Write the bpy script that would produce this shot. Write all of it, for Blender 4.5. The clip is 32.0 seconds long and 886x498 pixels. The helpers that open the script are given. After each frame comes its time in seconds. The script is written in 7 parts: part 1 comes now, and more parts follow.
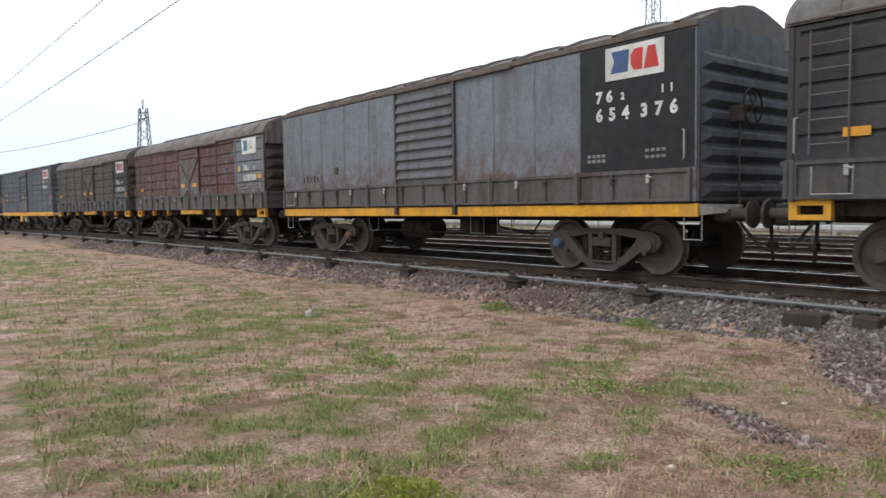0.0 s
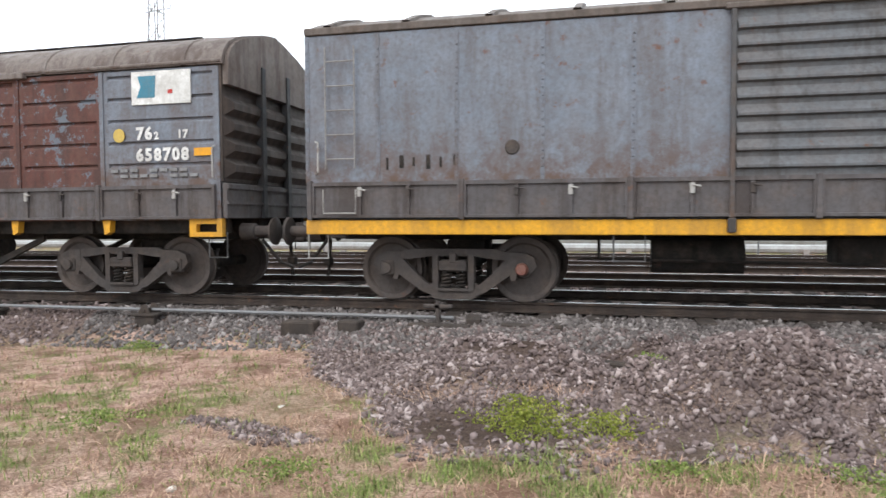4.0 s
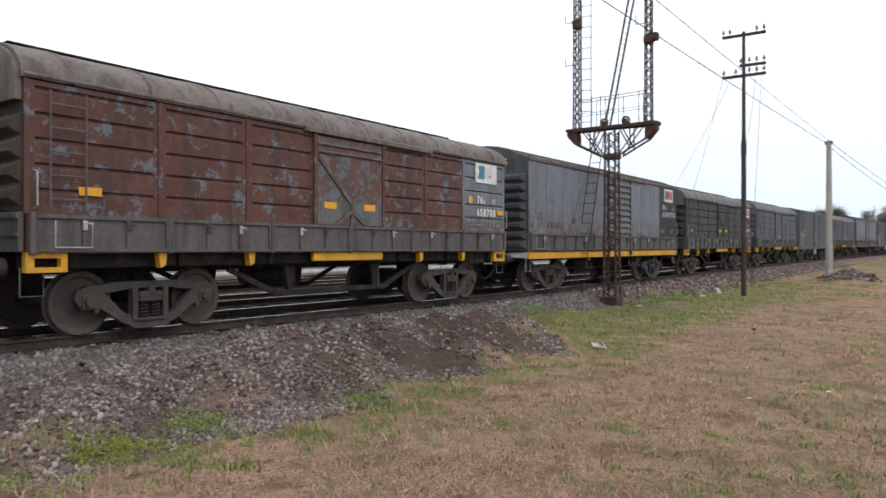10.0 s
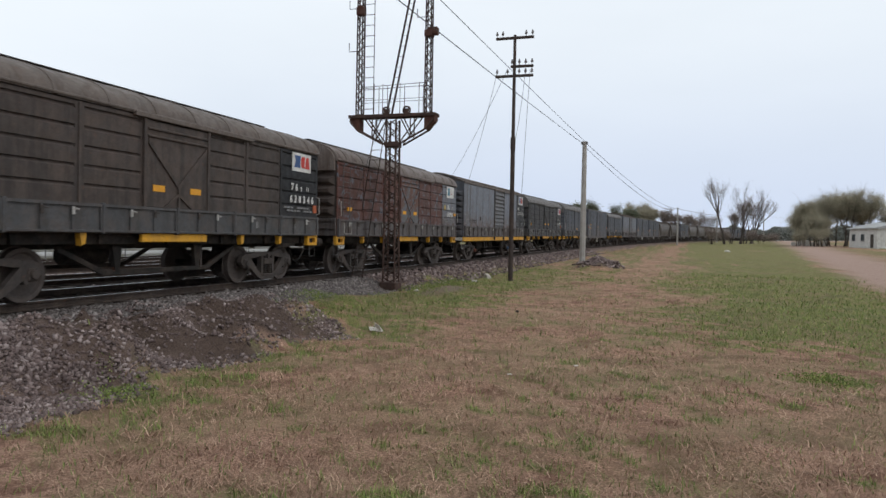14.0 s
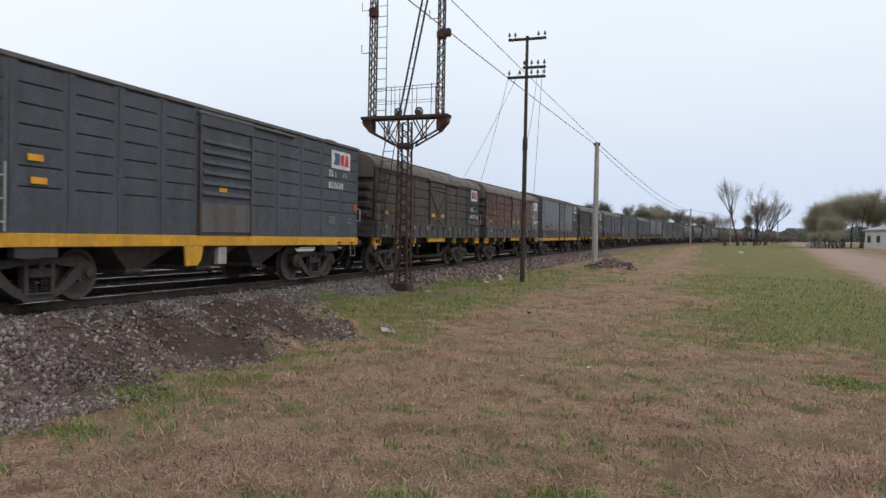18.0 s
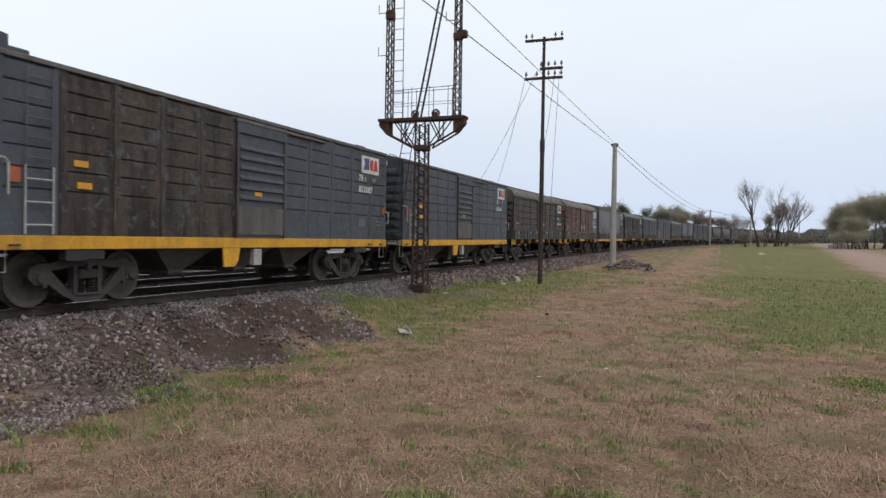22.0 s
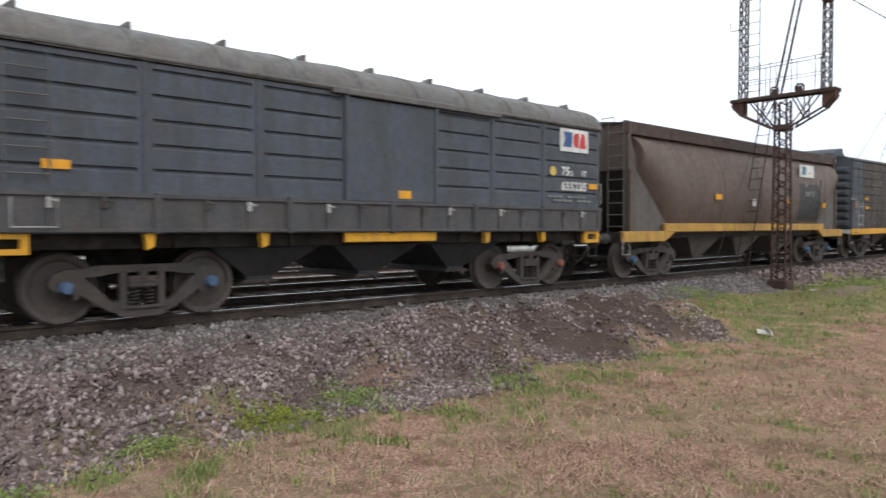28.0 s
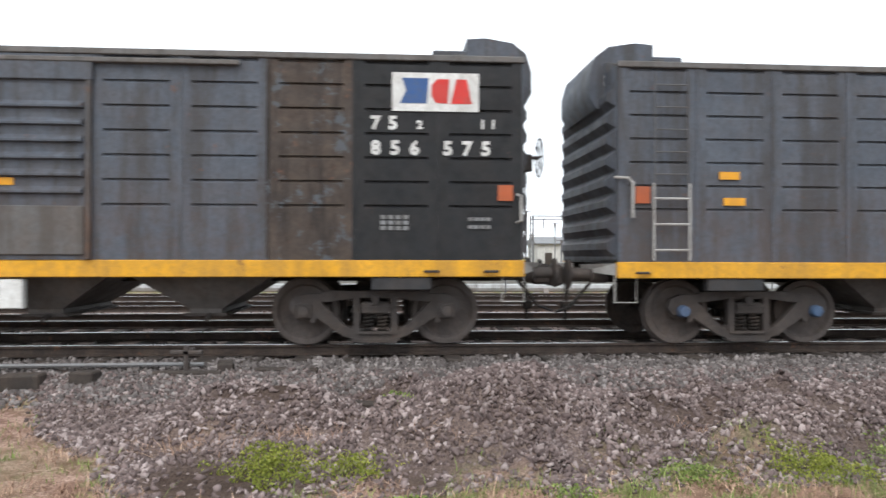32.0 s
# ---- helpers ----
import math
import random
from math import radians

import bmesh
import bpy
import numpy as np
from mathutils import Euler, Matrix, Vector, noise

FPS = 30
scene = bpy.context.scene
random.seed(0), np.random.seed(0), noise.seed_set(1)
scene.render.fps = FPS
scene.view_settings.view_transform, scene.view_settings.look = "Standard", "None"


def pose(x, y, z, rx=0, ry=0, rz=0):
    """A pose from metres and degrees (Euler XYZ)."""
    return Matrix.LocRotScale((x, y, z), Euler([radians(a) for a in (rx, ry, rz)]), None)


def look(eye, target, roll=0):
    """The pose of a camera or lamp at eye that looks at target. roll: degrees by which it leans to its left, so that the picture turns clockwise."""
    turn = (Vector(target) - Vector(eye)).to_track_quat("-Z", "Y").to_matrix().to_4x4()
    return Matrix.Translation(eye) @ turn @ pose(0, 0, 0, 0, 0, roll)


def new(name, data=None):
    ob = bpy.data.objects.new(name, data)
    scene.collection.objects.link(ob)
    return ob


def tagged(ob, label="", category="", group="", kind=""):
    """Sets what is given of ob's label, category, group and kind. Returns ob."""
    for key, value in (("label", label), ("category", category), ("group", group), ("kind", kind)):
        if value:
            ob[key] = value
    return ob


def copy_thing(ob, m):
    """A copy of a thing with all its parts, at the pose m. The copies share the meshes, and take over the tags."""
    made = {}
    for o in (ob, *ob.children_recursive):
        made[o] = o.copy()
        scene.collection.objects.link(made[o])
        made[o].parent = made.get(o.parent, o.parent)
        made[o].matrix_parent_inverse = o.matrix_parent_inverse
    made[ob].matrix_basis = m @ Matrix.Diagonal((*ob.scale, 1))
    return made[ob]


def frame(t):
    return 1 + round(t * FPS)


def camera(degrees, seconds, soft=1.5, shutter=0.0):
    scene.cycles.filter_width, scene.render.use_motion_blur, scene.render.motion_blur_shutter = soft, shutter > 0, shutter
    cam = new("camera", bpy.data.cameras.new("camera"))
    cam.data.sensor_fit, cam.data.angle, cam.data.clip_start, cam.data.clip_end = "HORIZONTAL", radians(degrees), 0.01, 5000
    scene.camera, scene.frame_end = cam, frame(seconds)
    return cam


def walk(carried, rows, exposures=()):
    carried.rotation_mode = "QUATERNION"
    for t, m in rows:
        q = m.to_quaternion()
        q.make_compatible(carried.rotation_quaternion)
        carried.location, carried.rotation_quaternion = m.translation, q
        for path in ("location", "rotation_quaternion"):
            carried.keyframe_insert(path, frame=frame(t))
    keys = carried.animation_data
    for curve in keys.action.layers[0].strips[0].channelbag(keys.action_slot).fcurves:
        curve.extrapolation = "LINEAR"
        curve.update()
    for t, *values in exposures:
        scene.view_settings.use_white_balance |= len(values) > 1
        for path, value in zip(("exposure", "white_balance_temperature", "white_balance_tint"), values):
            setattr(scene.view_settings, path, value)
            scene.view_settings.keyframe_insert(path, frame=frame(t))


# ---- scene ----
EXPOSURES = [(0.0, 0.35), (2.0, 0.55), (4.6, 1.0), (6.5, 0.95), (8.0, 0.85), (9.0, 0.6), (12.0, -0.1), (13.0, -0.15), (19.0, -0.13), (24.5, -0.1), (27.0, 0.18), (28.0, 0.45), (29.5, 0.85), (32.0, 0.85)]
cam = camera(62.93, 32.0, soft=1.5, shutter=0.3)
# seconds, the eye, tilt, roll, turn to the left from square on to the track
PATH = [
    (0.0, -0.318, -0.252, 1.221, 86.32, 0.74, 51.29),
    (0.5, -0.307, -0.245, 1.219, 86.50, 0.60, 46.77),
    (1.0, -0.288, -0.225, 1.220, 86.67, 0.55, 41.98),
    (1.5, -0.282, -0.247, 1.225, 87.06, 0.19, 37.16),
    (2.0, -0.257, -0.229, 1.225, 87.55, -0.25, 32.87),
    (2.5, -0.261, -0.283, 1.223, 87.90, -0.54, 27.73),
    (4.5, -0.182, -0.168, 1.193, 87.67, 0.33, 10.17),
    (5.0, -0.080, -0.152, 1.193, 88.29, 0.26, 6.58),
    (5.5, 0.028, -0.158, 1.194, 88.50, 0.18, 2.50),
    (6.0, 0.051, -0.161, 1.193, 88.55, -0.01, -3.40),
    (6.5, -0.000, -0.102, 1.192, 88.72, 0.27, -14.94),
    (7.0, -0.011, -0.152, 1.208, 89.06, 1.05, -23.90),
    (7.5, -0.019, -0.160, 1.217, 89.40, 0.87, -31.10),
    (8.0, -0.005, -0.185, 1.225, 89.77, 0.60, -35.62),
    (8.5, 0.015, -0.292, 1.231, 90.07, 0.27, -41.07),
    (9.0, 0.021, -0.339, 1.235, 90.06, -0.02, -45.69),
    (9.5, 0.015, -0.366, 1.232, 90.06, -0.09, -50.20),
    (10.0, 0.038, -0.377, 1.230, 90.09, -0.03, -54.86),
    (10.5, 0.050, -0.405, 1.226, 89.93, 0.13, -59.27),
    (11.0, 0.051, -0.413, 1.225, 89.40, 0.01, -63.02),
    (11.5, 0.050, -0.438, 1.225, 89.04, -0.27, -67.22),
    (12.0, 0.044, -0.460, 1.226, 89.27, -0.52, -71.52),
    (12.5, 0.034, -0.441, 1.224, 89.58, -0.64, -73.91),
    (13.0, 0.039, -0.431, 1.221, 89.55, -0.60, -72.54),
    (13.5, 0.046, -0.437, 1.219, 89.40, -0.75, -72.05),
    (14.0, 0.054, -0.445, 1.216, 89.11, -1.04, -71.91),
    (14.5, 0.052, -0.431, 1.218, 88.88, -1.01, -71.94),
    (16.5, 0.042, -0.444, 1.221, 89.53, -0.69, -71.66),
    (17.0, 0.033, -0.447, 1.218, 89.59, -0.75, -71.17),
    (17.5, 0.034, -0.449, 1.218, 89.49, -1.07, -70.96),
    (18.0, 0.035, -0.445, 1.220, 89.17, -1.11, -70.98),
    (18.5, 0.035, -0.451, 1.222, 89.01, -0.99, -70.86),
    (19.0, 0.024, -0.465, 1.224, 88.97, -0.84, -70.60),
    (19.5, 0.018, -0.442, 1.221, 89.00, -0.79, -70.46),
    (20.0, 0.031, -0.441, 1.217, 89.18, -0.80, -70.31),
    (20.5, 0.037, -0.442, 1.213, 89.23, -0.74, -70.02),
    (21.0, 0.041, -0.447, 1.208, 89.32, -0.61, -69.83),
    (21.5, 0.041, -0.452, 1.204, 89.39, -0.78, -69.58),
    (22.0, 0.044, -0.451, 1.203, 89.32, -0.93, -69.60),
    (22.5, 0.043, -0.459, 1.204, 89.15, -1.06, -69.46),
    (23.0, 0.054, -0.462, 1.208, 89.00, -1.23, -69.34),
    (23.5, 0.065, -0.472, 1.214, 88.81, -1.08, -69.12),
    (24.0, 0.041, -0.474, 1.219, 88.77, -1.10, -68.94),
    (24.5, 0.044, -0.485, 1.218, 88.89, -1.08, -68.74),
    (26.5, 0.102, -0.362, 1.217, 88.69, -0.43, -59.20),
    (27.0, 0.035, -0.300, 1.217, 88.81, -0.64, -55.35),
    (27.5, 0.137, -0.377, 1.230, 88.64, 0.04, -49.37),
    (28.0, 0.140, -0.337, 1.244, 88.41, -0.03, -42.94),
    (28.5, 0.133, -0.332, 1.247, 88.48, -0.26, -36.73),
    (29.0, 0.121, -0.320, 1.244, 88.81, -0.55, -31.33),
    (29.5, 0.084, -0.319, 1.240, 89.42, -0.08, -26.91),
    (30.0, 0.060, -0.302, 1.233, 89.72, 0.59, -22.19),
    (30.5, -0.004, -0.257, 1.228, 89.98, 0.74, -18.46),
    (31.0, 0.009, -0.273, 1.232, 90.56, 0.65, -13.50),
    (31.5, -0.023, -0.259, 1.236, 90.70, 0.10, -8.56),
    (32.0, -0.068, -0.278, 1.236, 90.63, -0.23, -4.27),
]
walk(cam, [(t, pose(x, y, h, rx, ry, rz)) for t, x, y, h, rx, ry, rz in PATH],
     exposures=EXPOSURES)

# ---- light: a bright overcast sky and a broad, weak sun ----
world = bpy.data.worlds.new("world")
scene.world = world
world.use_nodes = True
wn, wl = world.node_tree.nodes, world.node_tree.links
wn.clear()
SUN_UP, SUN_TURN = radians(48), radians(200)
sky = wn.new("ShaderNodeTexSky")
sky.sky_type, sky.sun_disc = "NISHITA", False
sky.sun_elevation, sky.sun_rotation = SUN_UP, SUN_TURN
sky.air_density, sky.dust_density, sky.ozone_density = 1.0, 3.0, 1.0
wc = wn.new("ShaderNodeTexCoord")
wmap = wn.new("ShaderNodeMapping")
wmap.inputs["Scale"].default_value = (1.0, 1.0, 3.5)
wno = wn.new("ShaderNodeTexNoise")
wno.inputs["Scale"].default_value, wno.inputs["Detail"].default_value = 1.6, 5.0
wl.new(wc.outputs["Generated"], wmap.inputs["Vector"])
wl.new(wmap.outputs["Vector"], wno.inputs["Vector"])
wr = wn.new("ShaderNodeMapRange")
wr.inputs["From Min"].default_value, wr.inputs["From Max"].default_value = 0.3, 0.7
wr.inputs["To Min"].default_value, wr.inputs["To Max"].default_value = 0.90, 1.0
wl.new(wno.outputs["Fac"], wr.inputs["Value"])
wmix = wn.new("ShaderNodeMixRGB")
wsep = wn.new("ShaderNodeSeparateXYZ")
wl.new(wc.outputs["Generated"], wsep.inputs["Vector"])
wside = wn.new("ShaderNodeMapRange")
wside.interpolation_type = "SMOOTHSTEP"
wside.inputs["From Min"].default_value, wside.inputs["From Max"].default_value = 0.45, 1.0
wabs = wn.new("ShaderNodeMath")
wabs.operation = "ABSOLUTE"
wl.new(wsep.outputs["X"], wabs.inputs[0])
wl.new(wabs.outputs[0], wside.inputs["Value"])
wcl = wn.new("ShaderNodeMixRGB")
wcl.inputs["Color1"].default_value, wcl.inputs["Color2"].default_value = (9.5, 10.2, 10.9, 1), (6.9, 7.8, 9.5, 1)
wlow = wn.new("ShaderNodeMapRange")
wlow.interpolation_type = "SMOOTHSTEP"
wlow.inputs["From Min"].default_value, wlow.inputs["From Max"].default_value = 0.30, 0.02
wl.new(wsep.outputs["Z"], wlow.inputs["Value"])
wboth = wn.new("ShaderNodeMath")
wboth.operation = "MULTIPLY"
wl.new(wside.outputs["Result"], wboth.inputs[0])
wl.new(wlow.outputs["Result"], wboth.inputs[1])
wl.new(wboth.outputs[0], wcl.inputs["Fac"])
wl.new(wcl.outputs["Color"], wmix.inputs["Color2"])
wl.new(wr.outputs["Result"], wmix.inputs["Fac"])
wl.new(sky.outputs["Color"], wmix.inputs["Color1"])
wb = wn.new("ShaderNodeBackground")
wb.inputs["Strength"].default_value = 0.105
wo = wn.new("ShaderNodeOutputWorld")
wl.new(wmix.outputs["Color"], wb.inputs["Color"])
wl.new(wb.outputs["Background"], wo.inputs["Surface"])

sun = new("sun", bpy.data.lights.new("sun", "SUN"))
sun.data.energy, sun.data.angle, sun.data.color = 0.9, radians(25), (1.0, 0.97, 0.94)
sun.matrix_world = look((-20 * math.cos(SUN_UP) * 0.34, -20 * math.cos(SUN_UP) * 0.94, 20 * math.sin(SUN_UP)), (0, 0, 0))


# ---- materials ----
def mat(name):
    m = bpy.data.materials.new(name)
    m.use_nodes = True
    n, l = m.node_tree.nodes, m.node_tree.links
    return m, n, l, n["Principled BSDF"]


def rgb(c):
    return (*c, 1.0)


def noise_node(n, l, vec, scale, detail=4.0, rough=0.55):
    t = n.new("ShaderNodeTexNoise")
    t.inputs["Scale"].default_value, t.inputs["Detail"].default_value = scale, detail
    t.inputs["Roughness"].default_value = rough
    l.new(vec, t.inputs["Vector"])
    return t.outputs["Fac"]


def step_node(n, l, val, a, b, lo=0.0, hi=1.0):
    t = n.new("ShaderNodeMapRange")
    t.inputs["From Min"].default_value, t.inputs["From Max"].default_value = a, b
    t.inputs["To Min"].default_value, t.inputs["To Max"].default_value = lo, hi
    l.new(val, t.inputs["Value"])
    return t.outputs["Result"]


def mix_node(n, l, fac, a, b):
    t = n.new("ShaderNodeMixRGB")
    if isinstance(fac, float):
        t.inputs["Fac"].default_value = fac
    else:
        l.new(fac, t.inputs["Fac"])
    for key, v in (("Color1", a), ("Color2", b)):
        if isinstance(v, tuple):
            t.inputs[key].default_value = rgb(v)
        else:
            l.new(v, t.inputs[key])
    return t.outputs["Color"]


def mul_node(n, l, a, b):
    t = n.new("ShaderNodeMath")
    t.operation = "MULTIPLY"
    l.new(a, t.inputs[0])
    if isinstance(b, float):
        t.inputs[1].default_value = b
    else:
        l.new(b, t.inputs[1])
    return t.outputs[0]


def bump_node(n, l, height, dist, bsdf, strength=0.6):
    t = n.new("ShaderNodeBump")
    t.inputs["Strength"].default_value, t.inputs["Distance"].default_value = strength, dist
    l.new(height, t.inputs["Height"])
    l.new(t.outputs["Normal"], bsdf.inputs["Normal"])


def coords(n, l, scale=(1, 1, 1), offset=True):
    """Object coordinates, shifted by the object's random number so that repeats differ."""
    tc = n.new("ShaderNodeTexCoord")
    mp = n.new("ShaderNodeMapping")
    mp.inputs["Scale"].default_value = scale
    l.new(tc.outputs["Object"], mp.inputs["Vector"])
    if offset:
        oi = n.new("ShaderNodeObjectInfo")
        ad = n.new("ShaderNodeVectorMath")
        ad.operation = "SCALE"
        ad.inputs[0].default_value = (37.0, 11.0, 23.0)
        l.new(oi.outputs["Random"], ad.inputs["Scale"])
        l.new(ad.outputs["Vector"], mp.inputs["Location"])
    return mp.outputs["Vector"]


def painted(name, base, grime, rust=0.0, streak=0.5, rough=0.6, peel=None, peel_amount=0.5, shift=True, chalk=0.25, k=0.53, dusty=0.6, low=0.0):
    """Old paint on steel: fine mottling, vertical dirt streaks, rust spots, and another coat where it has peeled."""
    base, grime = tuple(c * k for c in base), tuple(c * k for c in grime)
    peel = peel and tuple(c * k for c in peel)
    m, n, l, b = mat(name)
    v = coords(n, l, offset=shift)
    vs = coords(n, l, (1.0, 1.0, 0.12), offset=shift)
    pale = tuple(min(1.0, c * 1.5 + 0.015) for c in base)
    dust = tuple(0.55 * c + 0.45 * d for c, d in zip(base, (0.150, 0.105, 0.078)))
    c = mix_node(n, l, step_node(n, l, noise_node(n, l, v, 1.3, 7.0, 0.68), 0.38, 0.66, 0.0, chalk + 0.15), base, pale)
    c = mix_node(n, l, step_node(n, l, noise_node(n, l, v, 2.7, 8.0, 0.7), 0.44, 0.62, 0.0, dusty), c, dust)
    c = mix_node(n, l, step_node(n, l, noise_node(n, l, v, 16.0, 6.0, 0.75), 0.42, 0.70, 0.0, 0.55), c, grime)
    c = mix_node(n, l, step_node(n, l, noise_node(n, l, vs, 3.2, 7.0, 0.72), 0.47, 0.60, 0.0, streak), c, grime)
    c = mix_node(n, l, step_node(n, l, noise_node(n, l, v, 55.0, 3.0, 0.7), 0.55, 0.75, 0.0, 0.35), c, pale)
    if peel:
        f = step_node(n, l, noise_node(n, l, v, 3.6, 9.0, 0.74), 0.56 - 0.1 * peel_amount, 0.60 - 0.1 * peel_amount, 0.0, 0.9)
        c = mix_node(n, l, f, c, peel)
    if rust:
        f = step_node(n, l, noise_node(n, l, v, 4.5, 9.0, 0.75), 0.66 - 0.12 * rust, 0.74 - 0.10 * rust, 0.0, 0.85)
        c = mix_node(n, l, f, c, (0.135, 0.062, 0.036))
    if low:
        zz = n.new("ShaderNodeSeparateXYZ")
        l.new(n["Texture Coordinate"].outputs["Object"], zz.inputs["Vector"])
        f = mul_node(n, l, step_node(n, l, zz.outputs["Z"], 2.45, 1.65), step_node(n, l, noise_node(n, l, v, 3.0, 9.0, 0.75), 0.40, 0.58, 0.0, low))
        c = mix_node(n, l, f, c, (0.100, 0.060, 0.042))
    l.new(c, b.inputs["Base Color"])
    b.inputs["Specular IOR Level"].default_value = 0.28
    l.new(step_node(n, l, noise_node(n, l, v, 6.0), 0.3, 0.7, rough - 0.12, rough + 0.2), b.inputs["Roughness"])
    bump_node(n, l, noise_node(n, l, v, 22.0, 6.0, 0.7), 0.004, b, 0.5)
    return m


M_GREY = painted("paint_slate_grey", (0.128, 0.149, 0.186), (0.080, 0.070, 0.066), 0.35, 0.7, low=0.3, dusty=0.28)
M_DOOR_GREY = painted("paint_corrugated_door", (0.195, 0.205, 0.222), (0.10, 0.085, 0.076), 0.4, 0.7, dusty=0.45)
M_GREY_CLEAN = painted("paint_clean_grey", (0.112, 0.131, 0.162), (0.075, 0.071, 0.068), 0.08, 0.4, dusty=0.25)
M_KICK = painted("paint_kick_plate", (0.185, 0.18, 0.178), (0.12, 0.095, 0.08), 0.35, 0.6)
M_STAIN = painted("paint_stained_brown", (0.090, 0.068, 0.055), (0.040, 0.030, 0.026), 0.5, 1.0, peel=(0.14, 0.155, 0.175), peel_amount=0.0)
M_GREY_DIRTY = painted("paint_dirty_grey", (0.130, 0.132, 0.138), (0.070, 0.050, 0.040), 0.6, 1.0, low=0.8)
M_BLUEGREY = painted("paint_pale_blue_grey", (0.275, 0.318, 0.385), (0.165, 0.120, 0.100), 0.55, 0.4, chalk=0.3, dusty=0.35, low=1.0)
M_BROWN = painted("paint_red_brown", (0.172, 0.062, 0.047), (0.085, 0.052, 0.045), 0.35, 0.6, peel=(0.22, 0.26, 0.31), peel_amount=0.1, dusty=0.4)
M_BROWN_DULL = painted("paint_dull_brown", (0.105, 0.080, 0.070), (0.06, 0.05, 0.045), 0.3, 0.8)
M_DOOR_RUST = painted("paint_rusty_door", (0.20, 0.085, 0.055), (0.10, 0.085, 0.08), 0.8, 0.6, peel=(0.20, 0.23, 0.27), peel_amount=0.55)
M_DARK = painted("paint_charcoal", (0.050, 0.054, 0.062), (0.062, 0.055, 0.050), 0.15, 0.5, dusty=0.35)
M_BLACK = painted("paint_black_panel", (0.018, 0.020, 0.024), (0.030, 0.028, 0.027), 0.04, 0.3, 0.55, chalk=0.1, dusty=0.12)
M_BOARD = painted("paint_drop_board", (0.160, 0.148, 0.152), (0.085, 0.064, 0.057), 0.45, 0.7)
M_BOARD_GREY = painted("paint_drop_board_grey", (0.115, 0.118, 0.125), (0.065, 0.056, 0.05), 0.1, 0.4)
M_ROOF = painted("paint_roof", (0.265, 0.222, 0.200), (0.13, 0.090, 0.075), 0.5, 0.8)
M_ROOF_BROWN = painted("paint_roof_brown", (0.20, 0.165, 0.145), (0.10, 0.075, 0.06), 0.5, 0.6)
M_ROOF_GREY = painted("paint_roof_grey", (0.215, 0.205, 0.20), (0.10, 0.09, 0.08), 0.15, 0.5)
M_YELLOW = painted("paint_yellow", (0.72, 0.355, 0.018), (0.30, 0.17, 0.05), 0.2, 0.4, 0.55, k=0.85, dusty=0.35)
M_YELLOW_OLD = painted("paint_old_yellow", (0.58, 0.32, 0.05), (0.26, 0.16, 0.08), 0.4, 0.6, k=0.75)
M_HOPPER = painted("paint_hopper_rust", (0.190, 0.135, 0.110), (0.105, 0.080, 0.068), 0.35, 0.45)
M_HOPPER_GREY = painted("paint_hopper_grey", (0.170, 0.155, 0.145), (0.10, 0.08, 0.07), 0.35, 0.5)
M_HOPPER_TOP = painted("paint_hopper_top", (0.085, 0.050, 0.040), (0.06, 0.045, 0.04), 0.6, 0.6)
M_STEEL = painted("dusty_cast_steel", (0.092, 0.079, 0.074), (0.050, 0.041, 0.037), 0.2, 0.3, 0.75)
M_WHEEL = painted("dusty_wheel_steel", (0.138, 0.114, 0.104), (0.06, 0.048, 0.043), 0.25, 0.2, 0.75)
# Near-black base, mostly for the parts below the floor.
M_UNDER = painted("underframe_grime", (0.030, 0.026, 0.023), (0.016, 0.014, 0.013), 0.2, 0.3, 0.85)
M_ROD = painted("pale_hand_rail", (0.42, 0.41, 0.39), (0.2, 0.18, 0.16), 0.2, 0.3, k=0.85)
M_ROD_MID = painted("worn_hand_rail", (0.30, 0.29, 0.28), (0.15, 0.13, 0.12), 0.3, 0.3, k=0.75)
M_ROD_DARK = painted("grey_hand_rail", (0.17, 0.17, 0.175), (0.09, 0.08, 0.07), 0.3, 0.3)
M_BLUECAP = painted("blue_axle_cap", (0.05, 0.12, 0.24), (0.08, 0.08, 0.08), 0.1, 0.3, k=0.85)
M_REDCAP = painted("red_axle_cap", (0.26, 0.085, 0.06), (0.1, 0.07, 0.06), 0.2, 0.3, k=0.85)
M_WHITE = painted("white_lettering", (0.72, 0.72, 0.70), (0.38, 0.36, 0.33), 0.0, 0.35, k=0.85)
M_FADED = painted("faded_lettering", (0.36, 0.37, 0.38), (0.2, 0.19, 0.18), 0.0, 0.5)
M_LOGO_BLUE = painted("logo_blue", (0.03, 0.09, 0.25), (0.10, 0.11, 0.14), 0.0, 0.3, k=0.85)
M_LOGO_TEAL = painted("logo_teal", (0.04, 0.20, 0.29), (0.14, 0.2, 0.22), 0.0, 0.3, k=0.85)
M_LOGO_RED = painted("logo_red", (0.56, 0.035, 0.03), (0.3, 0.08, 0.07), 0.0, 0.3, k=0.85)
M_ORANGE = painted("orange_mark", (0.80, 0.36, 0.015), (0.5, 0.25, 0.05), 0.0, 0.2, k=0.85)
M_VERMILION = painted("vermilion_mark", (0.42, 0.10, 0.035), (0.3, 0.09, 0.05), 0.0, 0.2, k=0.85)
M_SUNMARK = painted("sun_mark", (0.60, 0.42, 0.10), (0.4, 0.3, 0.1), 0.0, 0.3, k=0.85)
M_TOWER = painted("rusty_lattice", (0.092, 0.050, 0.040), (0.045, 0.030, 0.026), 0.7, 0.4, 0.8)
M_TOWER_RED = painted("rust_red_plate", (0.12, 0.042, 0.028), (0.05, 0.03, 0.025), 0.8, 0.4, 0.8)
